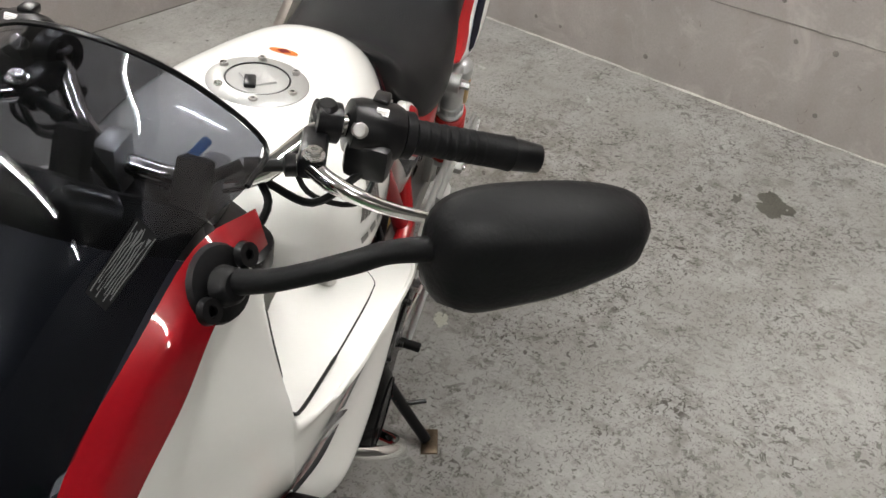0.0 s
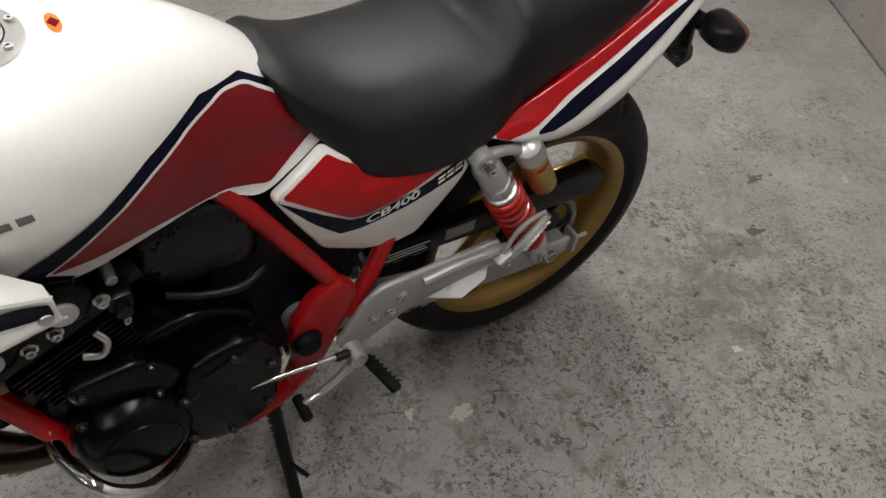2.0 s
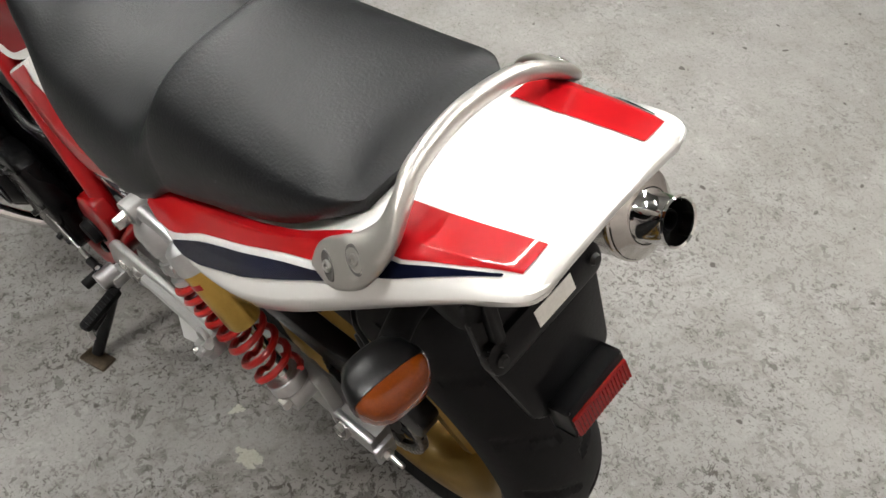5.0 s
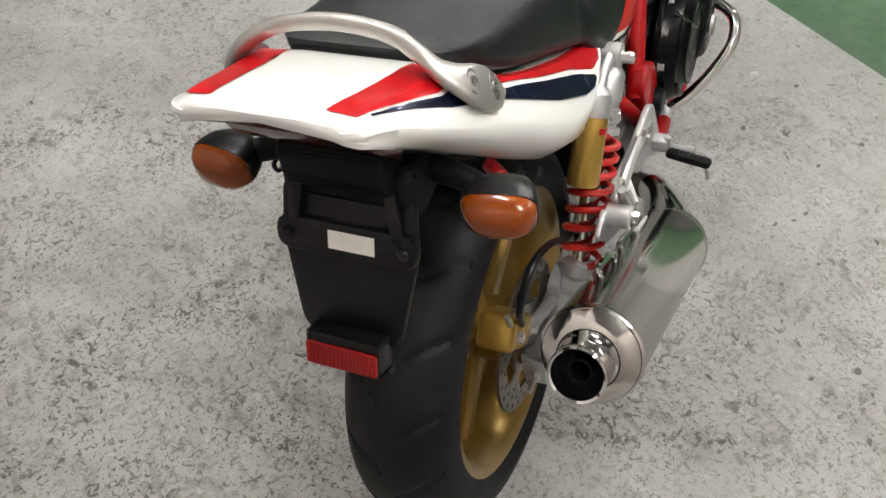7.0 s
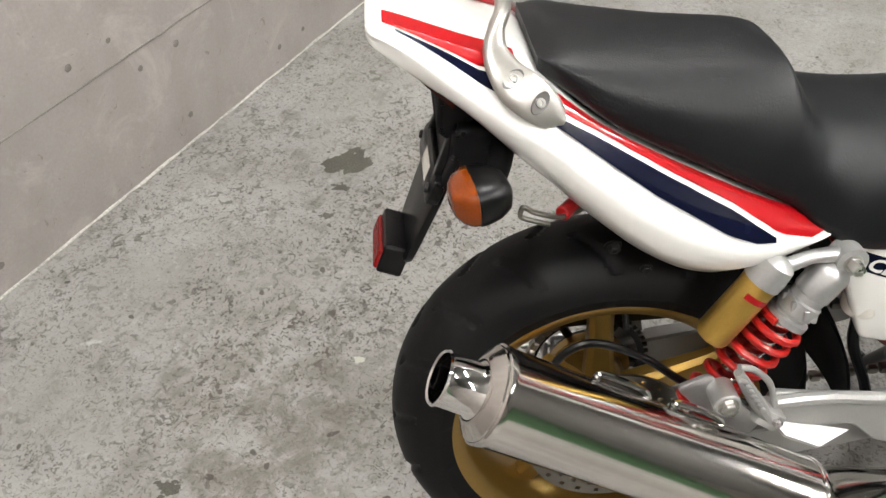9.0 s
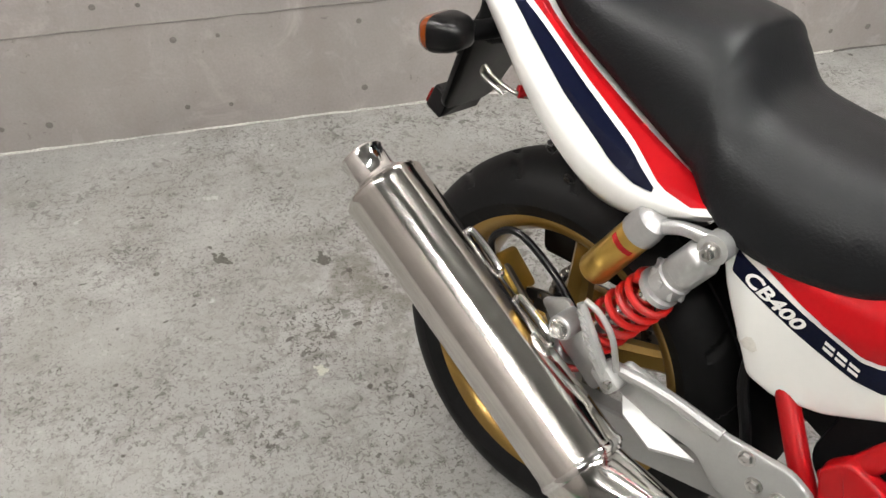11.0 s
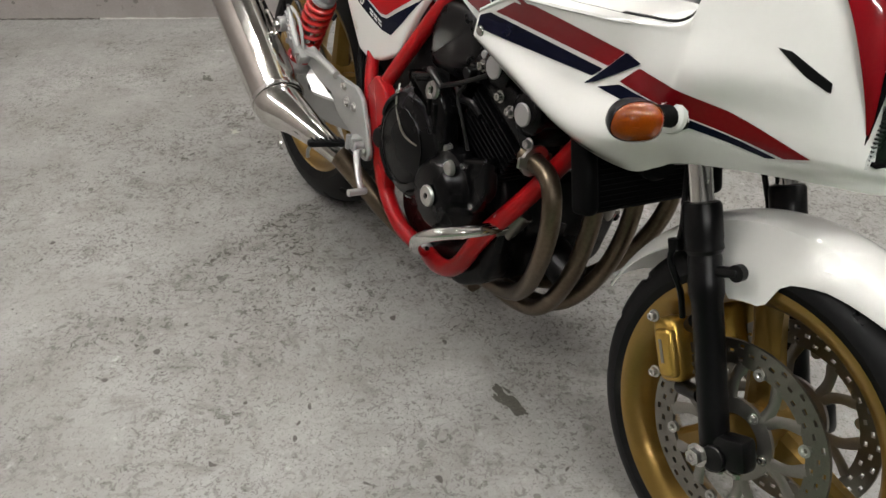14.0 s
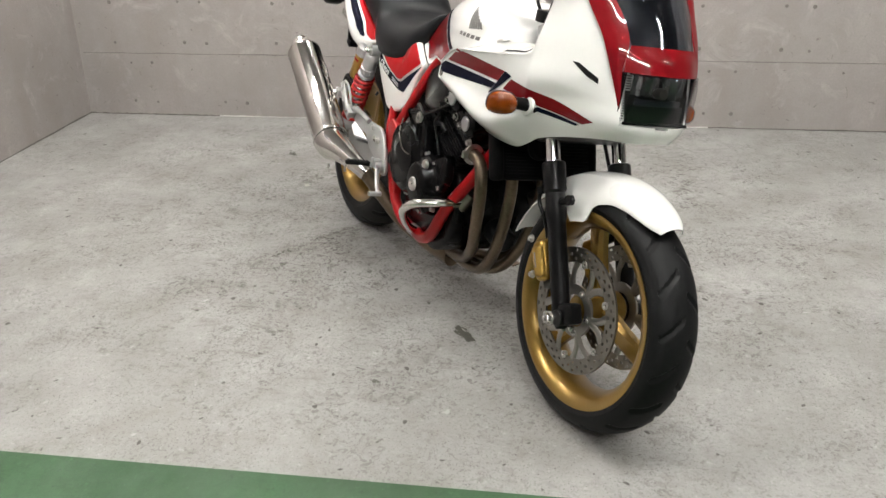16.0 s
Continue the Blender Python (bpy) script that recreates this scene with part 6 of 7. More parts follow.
# instruments between screen and bars
dash = part("dashboard", box((1.190, 0, 0.962), (0.055, 0.180, 0.080), 0.018, (0, -35, 0), 3), BLACK, bike, "black instrument cluster behind the screen")
for s in (1, -1):
    part("dial_ring", lathe([(0.030, 0), (0.042, 0), (0.042, 0.022), (0.036, 0.026), (0.030, 0.018)], (1.176, s * 0.048, 0.966), (-0.75, 0, 0.65), 28, True), BLACK, dash)
    part("dial_face", lathe([(0, 0.010), (0.034, 0.010), (0.034, 0.008), (0, 0.008)], (1.176, s * 0.048, 0.966), (-0.75, 0, 0.65), 28), MATT, dash)
    part("cowl_stay", tube([(1.10, s * 0.05, 0.90), (1.18, s * 0.085, 0.94), (1.25, s * 0.10, 1.00)], 0.008, 10), BLACK, dash, "black cowl stay")
part("key_barrel", rod((1.055, 0, 0.915), (1.050, 0, 0.935), 0.018), CHROME, bars)
part("key", box((1.050, 0.018, 0.958), (0.006, 0.010, 0.058), 0.0025, (-38, -14, 10)), BLUE, bars, "blue key head")

# curved mirror facets inside the headlamp
for s in (1, -1):
    for k in range(4):
        y0 = s * (0.006 + 0.020 * k)
        part("reflector_facet", skin([[(1.440 - 3.2 * (y0 + s * 0.019 * f) ** 2 - 0.010 * math.sin(f * math.pi), y0 + s * 0.019 * f, z) for f in (0, 0.33, 0.67, 1)] for z in (0.797, 0.815, 0.838)], 3, 3, 0.001, (1, 0, 0)), LAMP_MIRROR, lamp_set)
    part("meter_stay", box((1.128, s * 0.055, 0.978), (0.022, 0.030, 0.070), 0.004, (0, -25, 0)), MATT, dash)
# ---- rear end ----
pts = [(-0.104, -0.136, 0.846), (-0.131, -0.136, 0.869), (-0.158, -0.128, 0.892), (-0.172, -0.108, 0.914), (-0.170, -0.086, 0.931), (-0.160, -0.056, 0.940), (-0.154, 0.0, 0.943)]
full = pts + [(x, -y, z) for x, y, z in pts[-2::-1]]
run = catmull(full, 8)
rings, faces, ways = [], [], []
for i, p in enumerate(run):
    way = (run[min(i + 1, len(run) - 1)] - run[max(i - 1, 0)]).normalized()
    f = abs(i / (len(run) - 1) * 2 - 1)
    wide, thick = 0.0088 + 0.0145 * min(1.0, max(0, f - 0.32) / 0.38) ** 1.2 - 0.005 * max(0, f - 0.8) / 0.2, 0.0085 - 0.003 * f**2
    out = Vector((0.35, math.copysign(1.0, p.y) if abs(p.y) > 0.07 else 0.0, 0.35 + (0.6 if abs(p.y) < 0.07 else 0)))
    out = (out - way * out.dot(way)).normalized()
    side = way.cross(out)
    k = math.sqrt(max(0.08, 1 - (1 - min(1.0, min(i, len(run) - 1 - i) / 7)) ** 2))
    faces.append(out)
    ways.append(way)
    rings.append([p + side * wide * k * math.copysign(abs(math.cos(q)) ** 0.8, math.cos(q)) + out * thick * math.copysign(abs(math.sin(q)) ** 0.8, math.sin(q)) for q in np.linspace(0, 2 * math.pi, 20, endpoint=False)])
grab = part("grab_rail", loft(rings), RAIL, bike, "pale silver cast grab rail", 60)
for s in (1, -1):
    for x, z in ((-0.158, 0.890), (-0.133, 0.869)):
        i = min(range(len(run) // 2), key=lambda k: (run[k].x - x) ** 2 + (run[k].z - z) ** 2)
        p, out, way = (Vector((c.x, s * abs(c.y), c.z)) if k == 0 else Vector((c.x, s * -c.y, c.z)) for k, c in enumerate((run[i], faces[i], ways[i])))
        turn = Matrix((way, out.cross(way), out)).transposed().to_4x4()
        slot = Matrix.Translation(p + out * 0.0052) @ turn @ Matrix.Diagonal((0.8, 1.35, 1, 1))
        part("bolt_recess", moved(lathe([(0, 0.0012), (0.0075, 0.0012), (0.0098, 0.0018), (0.0108, -0.001), (0, -0.001)], (0, 0, 0), (0, 0, 1), 24), slot), GROOVE, grab, "grey countersunk slot")
        part("rail_bolt", lathe([(0, 0.0015), (0.0026, 0.0015), (0.0028, 0.0034), (0.0052, 0.0034), (0.0058, 0), (0, 0)], p + out * 0.0052, out, 16), BOLT, grab)

# tail lamp under the cowl
part("tail_lamp", skin([[(-0.272, y, 0.903) for y in (-0.07, -0.035, 0, 0.035, 0.07)], [(-0.256, y, 0.878) for y in (-0.074, -0.035, 0, 0.035, 0.074)], [(-0.216, y, 0.838) for y in (-0.074, -0.035, 0, 0.035, 0.074)]], 3, 3, 0.01, (-1, 0, -0.4)), TAIL_LENS, bike, "dark red tail lamp lens")
part("under_tray", loft([section(x, t, b, h, 4, 28) for x, t, b, h in ((0.16, 0.70, 0.655, 0.10), (0.0, 0.725, 0.665, 0.098), (-0.10, 0.80, 0.735, 0.088), (-0.17, 0.86, 0.80, 0.082), (-0.235, 0.90, 0.865, 0.076))]), MATT, bike, "black under-seat tray")

# number plate carrier
TILT = Matrix.Translation((-0.252, 0, 0.688)) @ Matrix.Rotation(radians(22), 4, "Y")
carrier = part("plate_carrier", prism(rounded([(-0.150, 0.815), (-0.150, 0.760), (-0.200, 0.745), (-0.222, 0.765), (-0.215, 0.815)], 0.012), -0.078, 0.078, 0.010, 3), MATT, bike, "black plastic plate carrier with no plate")


def tilt_plate(poly, x0, x1, bev=0.004):
    """A plate lying in the carrier's slanted plane; outline in (across, up)."""
    bm = bmesh.new()
    face = bm.faces.new([bm.verts.new((x0, y, z)) for y, z in poly])
    out = bmesh.ops.extrude_face_region(bm, geom=[face])
    bmesh.ops.translate(bm, vec=(x1 - x0, 0, 0), verts=[v for v in out["geom"] if isinstance(v, bmesh.types.BMVert)])
    bmesh.ops.recalc_face_normals(bm, faces=bm.faces)
    if bev:
        bmesh.ops.bevel(bm, geom=bm.edges[:], offset=bev, segments=2, profile=0.5, affect="EDGES")
    return moved(bm, TILT)


part("plate_back", tilt_plate(rounded([(-0.078, 0.105), (0.078, 0.105), (0.082, 0.040), (0.062, -0.066), (0.045, -0.080), (-0.045, -0.080), (-0.062, -0.066), (-0.082, 0.040)], 0.014), -0.003, 0.008), BLACK, carrier, "glossy black carrier plate")
part("plate_crossbar", tilt_plate(rounded([(-0.084, 0.066), (0.084, 0.066), (0.084, 0.026), (-0.084, 0.026)], 0.018), -0.012, 0.004), BLACK, carrier)
part("carrier_hood", prism(rounded([(-0.130, 0.865), (-0.130, 0.790), (-0.205, 0.780), (-0.235, 0.800), (-0.232, 0.845)], 0.010), -0.062, 0.062, 0.008, 3), MATT, carrier)
for s in (1, -1):
    part("carrier_rib", tilt_plate(rounded([(s * 0.040, 0.150), (s * 0.056, 0.150), (s * 0.070, 0.050), (s * 0.056, 0.050)], 0.004), -0.012, 0.006, 0.002), BLACK, carrier)
    part("plate_bolt", lathe([(0, 0.004), (0.005, 0.004), (0.007, 0), (0, 0)], TILT @ Vector((-0.014, s * 0.070, 0.046)), (-1, 0, 0.3), 14), DARK_BOLT, carrier)
part("paper_label", tilt_plate([(-0.037, 0.058), (0.018, 0.058), (0.018, 0.037), (-0.037, 0.037)], -0.0135, -0.0128, 0), PAPER, carrier, "torn pale paper label")
part("reflector_box", tilt_plate(rounded([(-0.049, -0.060), (0.043, -0.060), (0.043, -0.102), (-0.049, -0.102)], 0.004), -0.030, 0.004, 0.003), BLACK, carrier)
part("reflector", tilt_plate(rounded([(-0.047, -0.071), (0.041, -0.071), (0.041, -0.099), (-0.047, -0.099)], 0.003), -0.034, -0.029, 0.0015), REDLENS, carrier, "dark red reflector")
for k in range(17):
    part("reflector_rib", tilt_plate([(-0.045 + 0.005 * k, -0.073), (-0.0435 + 0.005 * k, -0.073), (-0.0435 + 0.005 * k, -0.097), (-0.045 + 0.005 * k, -0.097)], -0.0352, -0.0338, 0), REDLENS, carrier)

# hook and bolts under the tail
part("luggage_hook", tube([(-0.085, 0.100, 0.745), (-0.112, 0.126, 0.738), (-0.136, 0.136, 0.742), (-0.152, 0.140, 0.738), (-0.147, 0.140, 0.724), (-0.132, 0.138, 0.728), (-0.122, 0.134, 0.736)], 0.0030, 8), BLACK, bike, "small black wire luggage hook")
part("luggage_hook", tube([(-0.070, -0.105, 0.716), (-0.100, -0.128, 0.722), (-0.130, -0.136, 0.735), (-0.143, -0.138, 0.744), (-0.146, -0.138, 0.732), (-0.132, -0.136, 0.724), (-0.112, -0.130, 0.714)], 0.0032, 8), DISC, bike, "grey wire luggage hook")
part("hook_bush", rod((-0.078, -0.100, 0.722), (-0.096, -0.122, 0.722), 0.009), FRAME_RED, bike)
for s in (1, -1):
    part("hook_bolt", bolt((-0.030, s * 0.112, 0.668), (0, s, -0.4), 0.008, 0.008), DARK_BOLT, bike)
    part("tail_screw", bolt((0.010, s * 0.124, 0.640), (0, s, -0.3), 0.006, 0.004), DARK_BOLT, tail)

# rear brake caliper
c = Vector((-0.082, -0.088, 0.425))
cal = part("rear_caliper", join(box(c, (0.068, 0.052, 0.052), 0.008, (0, 40, 0), 3), box(c + Vector((0.010, -0.020, -0.008)), (0.045, 0.022, 0.045), 0.006, (0, 40, 0), 3)), GOLD_DARK, bike, "gold rear brake caliper")
part("caliper_bracket", prism(rounded([(-0.100, 0.420), (-0.075, 0.460), (0.000, 0.400), (0.040, 0.330), (0.000, 0.300), (-0.060, 0.360)], 0.012), -0.100, -0.108, 0.002), DISC, cal)
for d in (Vector((-0.02, -0.032, 0.016)), Vector((0.026, -0.032, -0.020))):
    part("caliper_bolt", bolt(c + d, (0, -1, 0), 0.007, 0.007), BOLT, cal)
part("bleed_nipple", rod(c + Vector((-0.014, -0.02, 0.03)), c + Vector((-0.022, -0.02, 0.058)), 0.0045), BOLT, cal)
part("brake_hose", tube([c + Vector((0.0, -0.030, 0.020)), c + Vector((-0.012, -0.036, 0.070)), c + Vector((0.030, -0.040, 0.105)), (0.02, -0.128, 0.500), (0.10, -0.130, 0.440), (0.24, -0.132, 0.385), (0.34, -0.135, 0.375)], 0.0055, 10), BLACK, cal, "black brake hose")
part("torque_arm", rod((-0.055, -0.112, 0.395), (0.10, -0.128, 0.345), 0.009), SILVER, cal)
# ---- painted panels, lines and marks ----
def grown(poly, d):
    """The outline moved outwards by d."""
    n = len(poly)
    area = sum(poly[i][0] * poly[(i + 1) % n][1] - poly[(i + 1) % n][0] * poly[i][1] for i in range(n))
    out = []
    for i in range(n):
        a, b, c = Vector(poly[i - 1]), Vector(poly[i]), Vector(poly[(i + 1) % n])
        e, f = (b - a).normalized(), (c - b).normalized()
        nrm = (Vector((e.y, -e.x)) + Vector((f.y, -f.x))) * (1 if area > 0 else -1)
        nrm.normalize()
        k = max(0.5, nrm.dot(Vector((e.y, -e.x)) * (1 if area > 0 else -1)))
        out.append((b + nrm * d / k)[:])
    return out


def paint(tree, poly, sides, mat, owner, name, lift, label="", r=0.006, cell=0.014):
    for s in sides:
        t = tree[s] if isinstance(tree, dict) else tree
        o = owner[s] if isinstance(owner, dict) else owner
        part(name, decal(t, rounded(poly, r, 3), "y+" if s > 0 else "y-", lift, cell), mat, o, label, 60)


BOTH = (1, -1)
# tank
TANK_RED = [(0.832, 0.708), (0.766, 0.757), (0.700, 0.800), (0.640, 0.832), (0.592, 0.845), (0.560, 0.838), (0.488, 0.785), (0.468, 0.743), (0.545, 0.699), (0.607, 0.722), (0.690, 0.716), (0.770, 0.708)]
TANK_NAVY = [(0.905, 0.700), (0.840, 0.742), (0.772, 0.780), (0.702, 0.822), (0.622, 0.856), (0.562, 0.850), (0.482, 0.795), (0.485, 0.780), (0.562, 0.836), (0.592, 0.842), (0.700, 0.798), (0.766, 0.755), (0.832, 0.706), (0.800, 0.680), (0.880, 0.676)]
paint(tank_tree, TANK_NAVY, BOTH, NAVY, tank, "navy_field", 0.0014, "navy painted border", 0.004, 0.007)
paint(tank_tree, grown(TANK_RED, 0.0035), BOTH, LINE, tank, "silver_line", 0.0022, "thin silver line", 0.010, 0.007)
paint(tank_tree, TANK_RED, BOTH, RED, tank, "red_field", 0.0030, "dark red painted panel", 0.010, 0.007)

# wing mark and maker's name as plain shapes
for s in BOTH:
    for k in range(6):
        f = k / 5
        x0, z0 = 0.934 - 0.050 * f, 0.842 - 0.006 * f
        x1, z1 = 0.912 - 0.070 * f, 0.858 + 0.030 * f
        quad = [(x0, z0), (x0 - 0.010, z0), (x1 - 0.004, z1), (x1 + 0.005, z1)]
        part("wing_mark", decal(tank_tree, quad, "y+" if s > 0 else "y-", 0.0012, 0.012), MARK, tank, "grey wing mark as plain bars")
    for k in range(5):
        x = 0.938 - 0.023 * k
        part("name_bar", decal(tank_tree, [(x, 0.825), (x - 0.017, 0.824), (x - 0.019, 0.815), (x - 0.002, 0.815)], "y+" if s > 0 else "y-", 0.0012, 0.012), MARK, tank, "grey maker's name as plain bars")

# filler cap and warning mark on the tank's top
cap = Vector((0.828, 0.0, 0.921))
capm = part("filler_cap", lathe([(0, 0.006), (0.036, 0.006), (0.0375, 0.004), (0.039, 0.006), (0.056, 0.005), (0.060, 0.002), (0.060, -0.006), (0, -0.006)], cap, (-0.03, 0, 1), 48), SILVER, tank, "round silver fuel filler cap")
part("cap_groove", tube([cap + Vector((0.0375 * math.cos(a), 0.0375 * math.sin(a), 0.0058)) for a in np.linspace(0, 2 * math.pi, 40, endpoint=False)], 0.0010, 6, 1, loop=True), BLACK, capm)
part("key_flap", box(cap + Vector((0.014, -0.004, 0.0085)), (0.026, 0.014, 0.006), 0.0025, (0, 0, 20)), BLACK, capm, "dark key hole under a bright flap")
part("cap_lip", lathe([(0.006, 0.006), (0.022, 0.008), (0.024, 0.006)], cap, (0, 0, 1), 4), SILVER, capm)
for k in range(6):
    a = radians(60 * k + 15)
    part("cap_screw", lathe([(0.0022, 0.002), (0.0022, 0.004), (0.0048, 0.004), (0.0055, 0), (0, 0), (0, 0.002)], cap + Vector((0.0485 * math.cos(a), 0.0485 * math.sin(a), 0.005)), (0, 0, 1), 14), BOLT, capm)
ORANGE = material("orange_print", (0.62, 0.17, 0.02), 0.35)
part("warning_mark", decal(tank_tree, [(0.741 + 0.008 * math.cos(q), 0.019 * math.sin(q)) for q in np.linspace(0, 2 * math.pi, 20, endpoint=False)], "z-", 0.0010, 0.01), ORANGE, tank, "small orange warning mark")
part("warning_mark", decal(tank_tree, [(0.748, 0.0), (0.741, 0.010), (0.734, 0.0), (0.741, -0.010)], "z-", 0.0014, 0.01), RED, tank)

# side covers
COVER_RED = [(0.251, 0.677), (0.300, 0.674), (0.403, 0.684), (0.420, 0.697), (0.470, 0.733), (0.536, 0.683), (0.437, 0.616), (0.416, 0.614), (0.340, 0.640)]
COVER_NAVY = [(0.252, 0.664), (0.255, 0.638), (0.340, 0.605), (0.415, 0.579), (0.448, 0.578), (0.490, 0.618), (0.542, 0.677), (0.437, 0.609), (0.416, 0.607), (0.340, 0.633)]
paint(cover_tree, COVER_NAVY, BOTH, NAVY, covers, "navy_field", 0.0010, "navy painted band", 0.003, 0.010)
paint(cover_tree, grown(COVER_RED, 0.003), BOTH, LINE, covers, "white_line", 0.0016, "thin white line", 0.005, 0.008)
paint(cover_tree, COVER_RED, BOTH, BRIGHT_RED, covers, "red_field", 0.0030, "bright red painted panel", 0.005, 0.005)
for s in BOTH:
    # model figures run along the navy band
    start, turn = ((0.412, 0.5885), 20.5) if s > 0 else ((0.269, 0.6370), 20.5)
    m = Matrix.Translation((start[0], 0, start[1])) @ Matrix.Rotation(radians(turn), 4, "Y") @ (Matrix.Rotation(radians(90), 4, "X") if s < 0 else Matrix.Rotation(radians(180), 4, "Z") @ Matrix.Rotation(radians(90), 4, "X")) @ Matrix(((1.25, 0.28, 0, 0), (0, 1, 0, 0), (0, 0, 1, 0), (0, 0, 0, 1)))
    text = letters("CB400", 0.0255 if s > 0 else 0.0235, m)
    part("model_mark", lay(cover_tree[s], text, "y+" if s > 0 else "y-", 0.0026), LINE, covers[s], "white model mark", 60)
    for k in range(2):
        for j in range(3):
            x0 = 0.376 + 0.015 * j
            z0 = 0.6095 - 0.374 * (x0 - 0.376) - 0.0075 * k
            if s > 0:
                x0 = 0.300 - 0.015 * j
                z0 = 0.6385 + 0.374 * (0.300 - x0) - 0.0075 * k
                q = [(x0, z0), (x0 - 0.012, z0 + 0.0045), (x0 - 0.012, z0 + 0.009), (x0, z0 + 0.0045)]
            else:
                q = [(x0, z0), (x0 + 0.012, z0 - 0.0045), (x0 + 0.012, z0 + 0.0000), (x0, z0 + 0.0045)]
            part("small_bar", decal(cover_tree[s], q, "y+" if s > 0 else "y-", 0.0026, 0.008), LINE, covers[s])

# tail
TAIL_RUNS = [catmull([(r[0], r[k], 0) for r in TAIL], 6) for k in range(1, 8)]
TAIL_RINGS = [tail_ring(p[0].x, *[v.y for v in p])[:11] for p in zip(*TAIL_RUNS)]


def along(ring, kind, value):
    """How far round the half section lies the given half width (y) or height (z)."""
    for i in range(1 if kind == "y" else 3, 10):
        a, b = ring[i][1 if kind == "y" else 2], ring[i + 1][1 if kind == "y" else 2]
        if i == (1 if kind == "y" else 3) and (a >= value if kind == "y" else a <= value):
            return float(i)
        if min(a, b) <= value <= max(a, b) and abs(b - a) > 1e-6:
            return i + (value - a) / (b - a)
    return 8.0


def ring_at(ring, f, s, lift):
    i = min(int(f), len(ring) - 2)
    p = Vector(ring[i]).lerp(Vector(ring[i + 1]), f - i)
    a, b = Vector(ring[max(i - (f - i < 0.5), 0)]), Vector(ring[min(i + 1, len(ring) - 1)])
    nrm = Vector((0, b.z - a.z, -(b.y - a.y))) * -1
    nrm.normalize()
    p += nrm * lift
    return Vector((p.x, s * p.y, p.z))


def band(name, x0, x1, upper, lower, mat, label, lift=0.0013):
    """A painted band on the tail between two runs: rows of (x, value), each by half width or height."""
    for s in BOTH:
        rows = []
        for ring in TAIL_RINGS:
            x = ring[0][0]
            if not min(x0, x1) <= x <= max(x0, x1):
                continue
            ends = []
            for kind, run in (upper, lower):
                run = sorted(run)
                shift = (-0.006 if s > 0 else 0.001) if kind == "z" else 0.0
                ends.append(along(ring, kind, shift + float(np.interp(x, [p[0] for p in run], [p[1] for p in run]))))
            u, v = min(ends), max(ends)
            stops = [u] + [u + (v - u) * k / 12 for k in range(1, 12)] + [v]
            for j in [j for j in range(math.ceil(u), math.floor(v) + 1) if u + 0.03 < j < v - 0.03]:
                near_k = min(range(1, 12), key=lambda k: abs(stops[k] - j))
                stops[near_k] = float(j)
            rows.append([ring_at(ring, f, s, lift) for f in sorted(stops)])
        bm = bmesh.new()
        ring_faces(bm, rows, False, False)
        part(name, bm, mat, tail, label, 60)


RED_LOW = [(0.214, 0.696), (0.190, 0.690), (0.151, 0.699), (0.120, 0.719), (0.093, 0.737), (0.015, 0.781), (-0.056, 0.824), (-0.100, 0.850), (-0.130, 0.868)]
RED_TOP = [(r[0], r[3] * 0.93) for r in TAIL]
NAVY_TOP = [(0.150, 0.692), (0.120, 0.712), (0.093, 0.730), (0.015, 0.775), (-0.056, 0.818), (-0.100, 0.844), (-0.130, 0.861)]
NAVY_LOW = [(0.150, 0.691), (0.120, 0.694), (0.085, 0.708), (0.040, 0.736), (0.000, 0.761), (-0.055, 0.801), (-0.100, 0.834), (-0.130, 0.854)]
band("red_stripe", 0.214, -0.130, ("y", RED_TOP), ("z", RED_LOW), BRIGHT_RED, "red painted stripe")
band("navy_stripe", 0.146, -0.130, ("z", NAVY_TOP), ("z", NAVY_LOW), NAVY, "navy painted stripe", 0.0028)
band("red_stripe", -0.145, -0.290, ("y", [(-0.145, 0.068), (-0.230, 0.063), (-0.300, 0.057)]), ("y", [(-0.145, 0.114), (-0.190, 0.112), (-0.240, 0.099), (-0.300, 0.083)]), BRIGHT_RED, "red painted stripe")
band("navy_stripe", -0.150, -0.276, ("y", [(-0.150, 0.1175), (-0.190, 0.1145), (-0.240, 0.1015), (-0.290, 0.0875)]), ("y", [(-0.150, 0.1330), (-0.190, 0.1230), (-0.240, 0.1065), (-0.290, 0.0880)]), NAVY, "navy painted stripe")

# fairing
FAIR_RED_A = [(0.887, 0.757), (0.955, 0.795), (1.152, 0.781), (1.126, 0.754)]
FAIR_NAVY_A = [(0.843, 0.738), (0.872, 0.751), (1.118, 0.747), (1.100, 0.731), (0.840, 0.718)]
FAIR_TICK = [(1.090, 0.717), (1.154, 0.782), (1.180, 0.775), (1.107, 0.7245)]
FAIR_RED_B = [(1.149, 0.741), (1.178, 0.769), (1.290, 0.752), (1.392, 0.727), (1.360, 0.715), (1.250, 0.727)]
FAIR_NAVY_B = [(1.114, 0.721), (1.150, 0.737), (1.222, 0.730), (1.352, 0.7115), (1.338, 0.706), (1.270, 0.712), (1.187, 0.718)]
for poly, mat, name, lift in ((FAIR_NAVY_A, NAVY, "navy_stripe", 0.0012), (FAIR_RED_A, RED, "red_stripe", 0.0018), (FAIR_NAVY_B, NAVY, "navy_stripe", 0.0012), (FAIR_RED_B, RED, "red_stripe", 0.0018), (FAIR_TICK, NAVY, "navy_stripe", 0.0022)):
    if name == "red_stripe":
        paint(fair_tree, grown(poly, 0.0022), BOTH, LINE, fairing, "silver_line", lift - 0.0004, "thin silver line", 0.003, 0.006)
    paint(fair_tree, poly, BOTH, mat, fairing, name, lift, "", 0.003, 0.006)
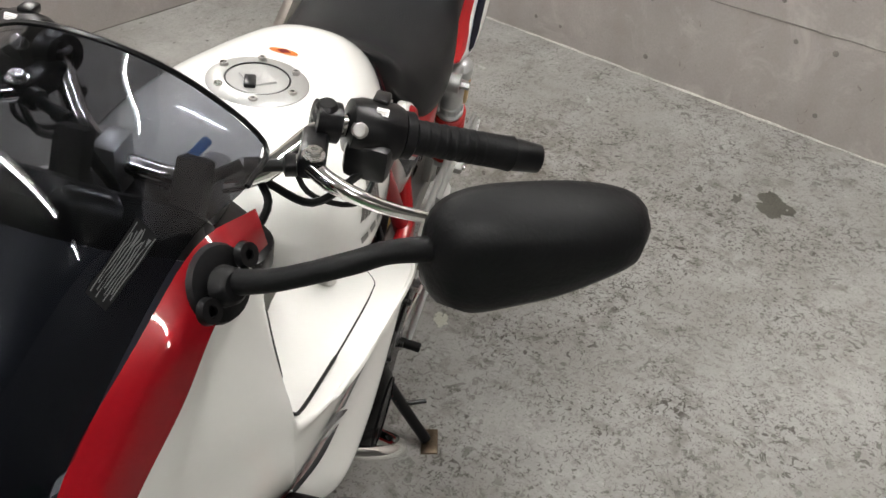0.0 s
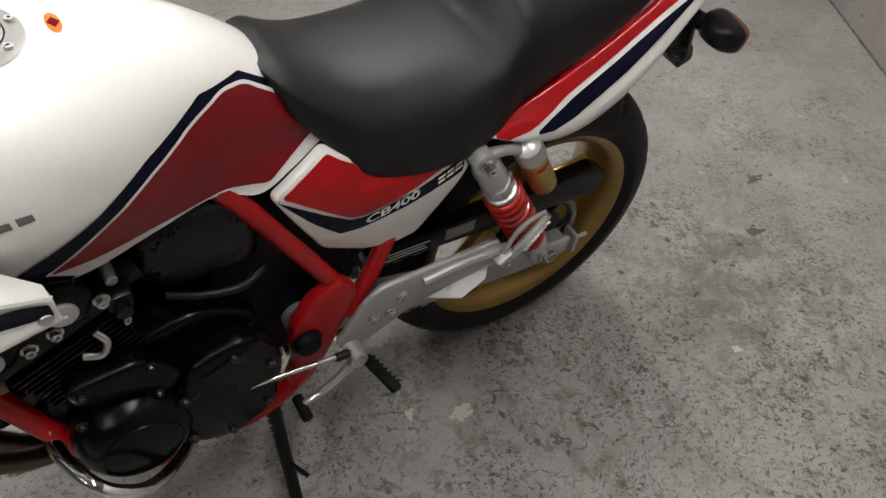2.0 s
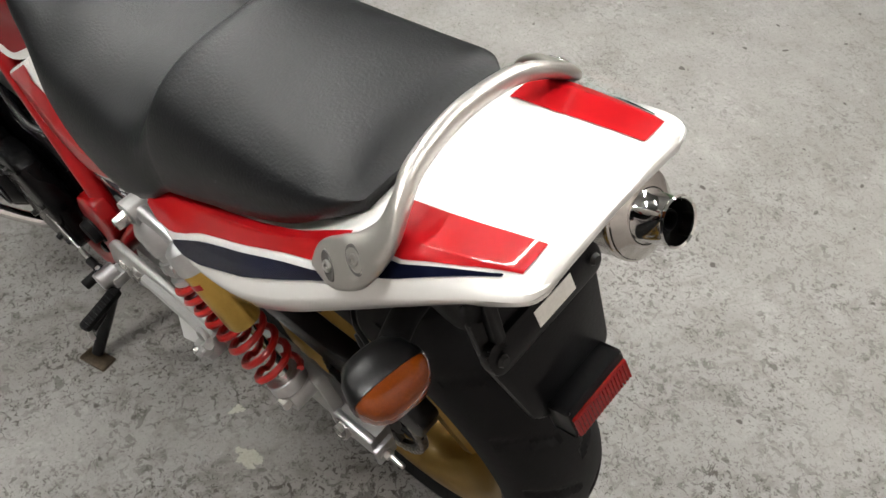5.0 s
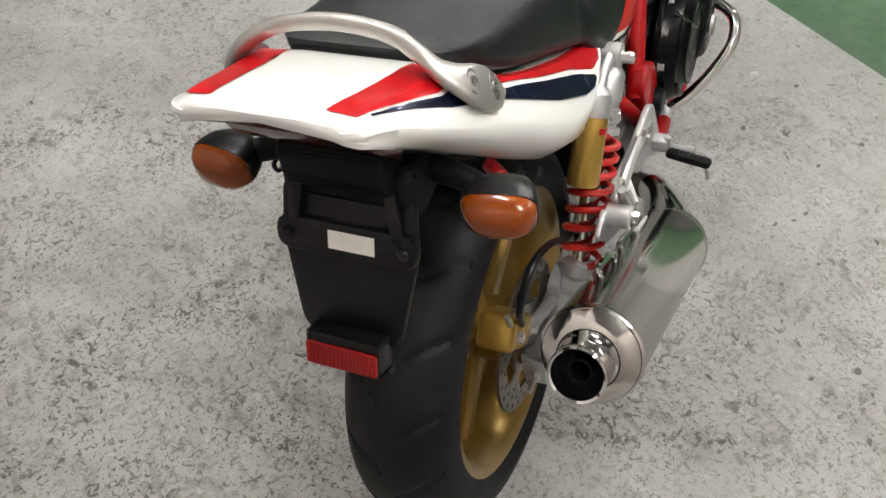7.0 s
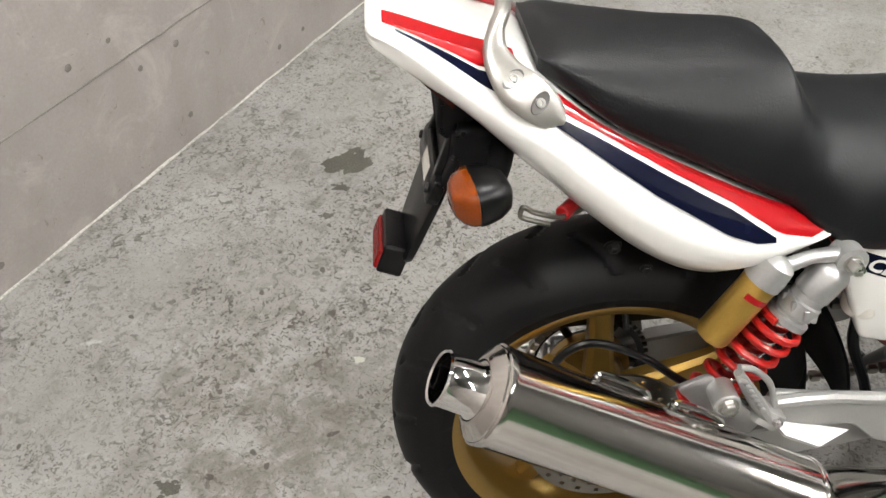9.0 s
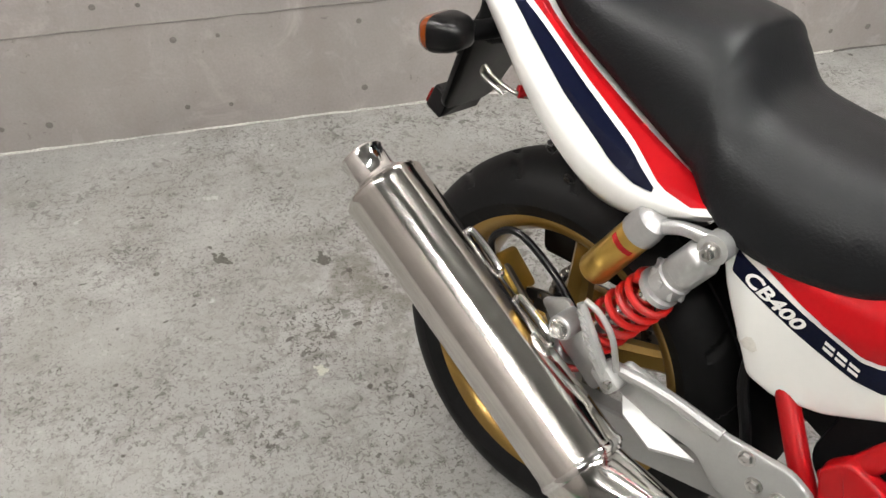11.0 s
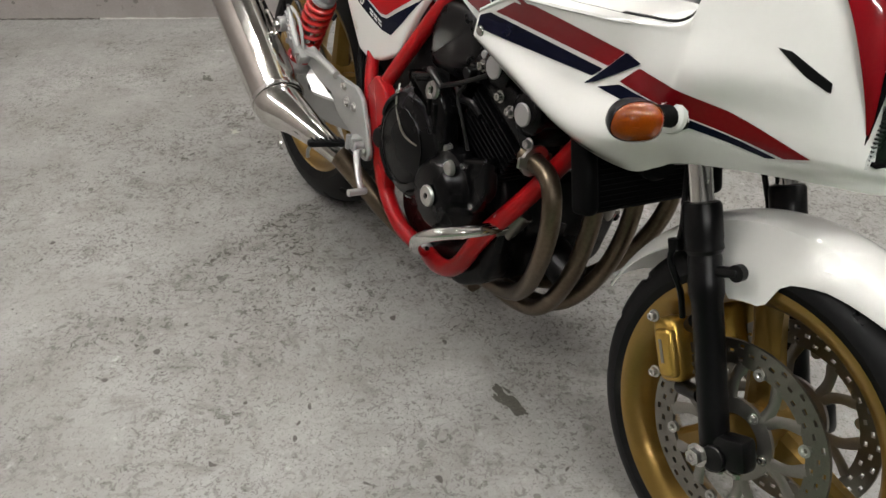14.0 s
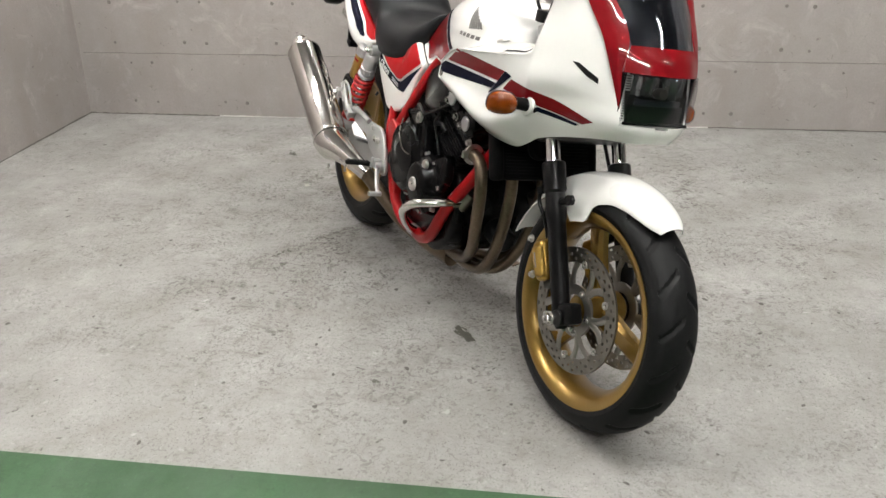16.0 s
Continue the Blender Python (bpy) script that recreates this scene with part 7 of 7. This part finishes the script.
paint(fair_tree, [(1.324, 0.842), (1.340, 0.842), (1.388, 0.820), (1.390, 0.808), (1.362, 0.819)], BOTH, BLACK, fairing, "vent", 0.0012, "narrow black vent", 0.002)
for s in BOTH:
    # lid of the cowl pocket: groove and lock
    run = [(1.214, 0.176, 0.874), (1.216, 0.186, 0.850), (1.205, 0.191, 0.838), (1.147, 0.195, 0.826), (1.081, 0.198, 0.814), (1.004, 0.199, 0.798), (0.980, 0.194, 0.793), (0.966, 0.172, 0.796), (0.958, 0.146, 0.800)]
    run = [fair_tree[s].find_nearest(Vector((p.x, s * p.y, p.z)))[0] + Vector((0, s * 0.0012, 0.0012)) for p in catmull(run, 8)]
    part("lid_groove", tube(run, 0.0019, 6, 1), BLACK, fairing[s], "dark joint round the pocket lid")
    slit = [fair_tree[s].find_nearest(Vector((x, s * y, z)))[0] + Vector((-0.001, s * 0.0005, 0)) for x, y, z in catmull([(1.228, 0.178, 0.892), (1.224, 0.170, 0.925), (1.220, 0.160, 0.965)], 5)]
    part("cowl_joint", tube(slit, 0.0020, 6, 1), BLACK, fairing[s], "dark joint behind the upper cowl")
    part("fairing_screw", lathe([(0, 0.003), (0.007, 0.003), (0.009, 0), (0, 0)], (0.850, s * 0.2185, 0.715), (0, s, 0), 18), BOLT, fairing[s])
    part("lid_lock", lathe([(0.008, 0.002), (0.010, 0.005), (0.015, 0.005), (0.017, 0), (0.0, 0.0), (0.0, 0.002)], (1.018, s * 0.150, 0.829), (-0.1, s * 0.25, 1), 28), BOLT, fairing[s], "round chrome lid lock")
DIM_INK = material("grey_ink", (0.09, 0.09, 0.09), 0.7, spec=0.1)


def on_screen(u, v, lift):
    """A point of the warning sticker, u along it and v across, lying on the screen."""
    p = Vector((1.2985, 0.1045, 1.0418)) + Vector((-0.785, 0.265, 0.560)) * u + Vector((0.07, 0.82, -0.57)) * v
    hit, nrm, _, _ = screen_tree.find_nearest(p + Vector((0.02, 0.004, 0.03)))
    return hit + (nrm if nrm.x > 0 else -nrm) * lift


def sticker(u0, u1, v0, v1, lift):
    bm = bmesh.new()
    ring_faces(bm, [[on_screen(u0 + (u1 - u0) * k / 6, v0 + (v1 - v0) * f, lift) for f in (0, 0.5, 1)] for k in range(7)], False, False)
    return bm


part("screen_label", sticker(-0.033, 0.033, -0.0105, 0.0105, 0.0010), MATT, screen, "dark warning sticker with plain grey bars")
for k in range(9):
    v = -0.0088 + 0.0021 * k
    part("label_bar", sticker(-0.030 + 0.004 * ((k * 5) % 3), 0.030 - 0.003 * ((k * 7) % 4), v, v + 0.0009, 0.0018), DIM_INK, screen)
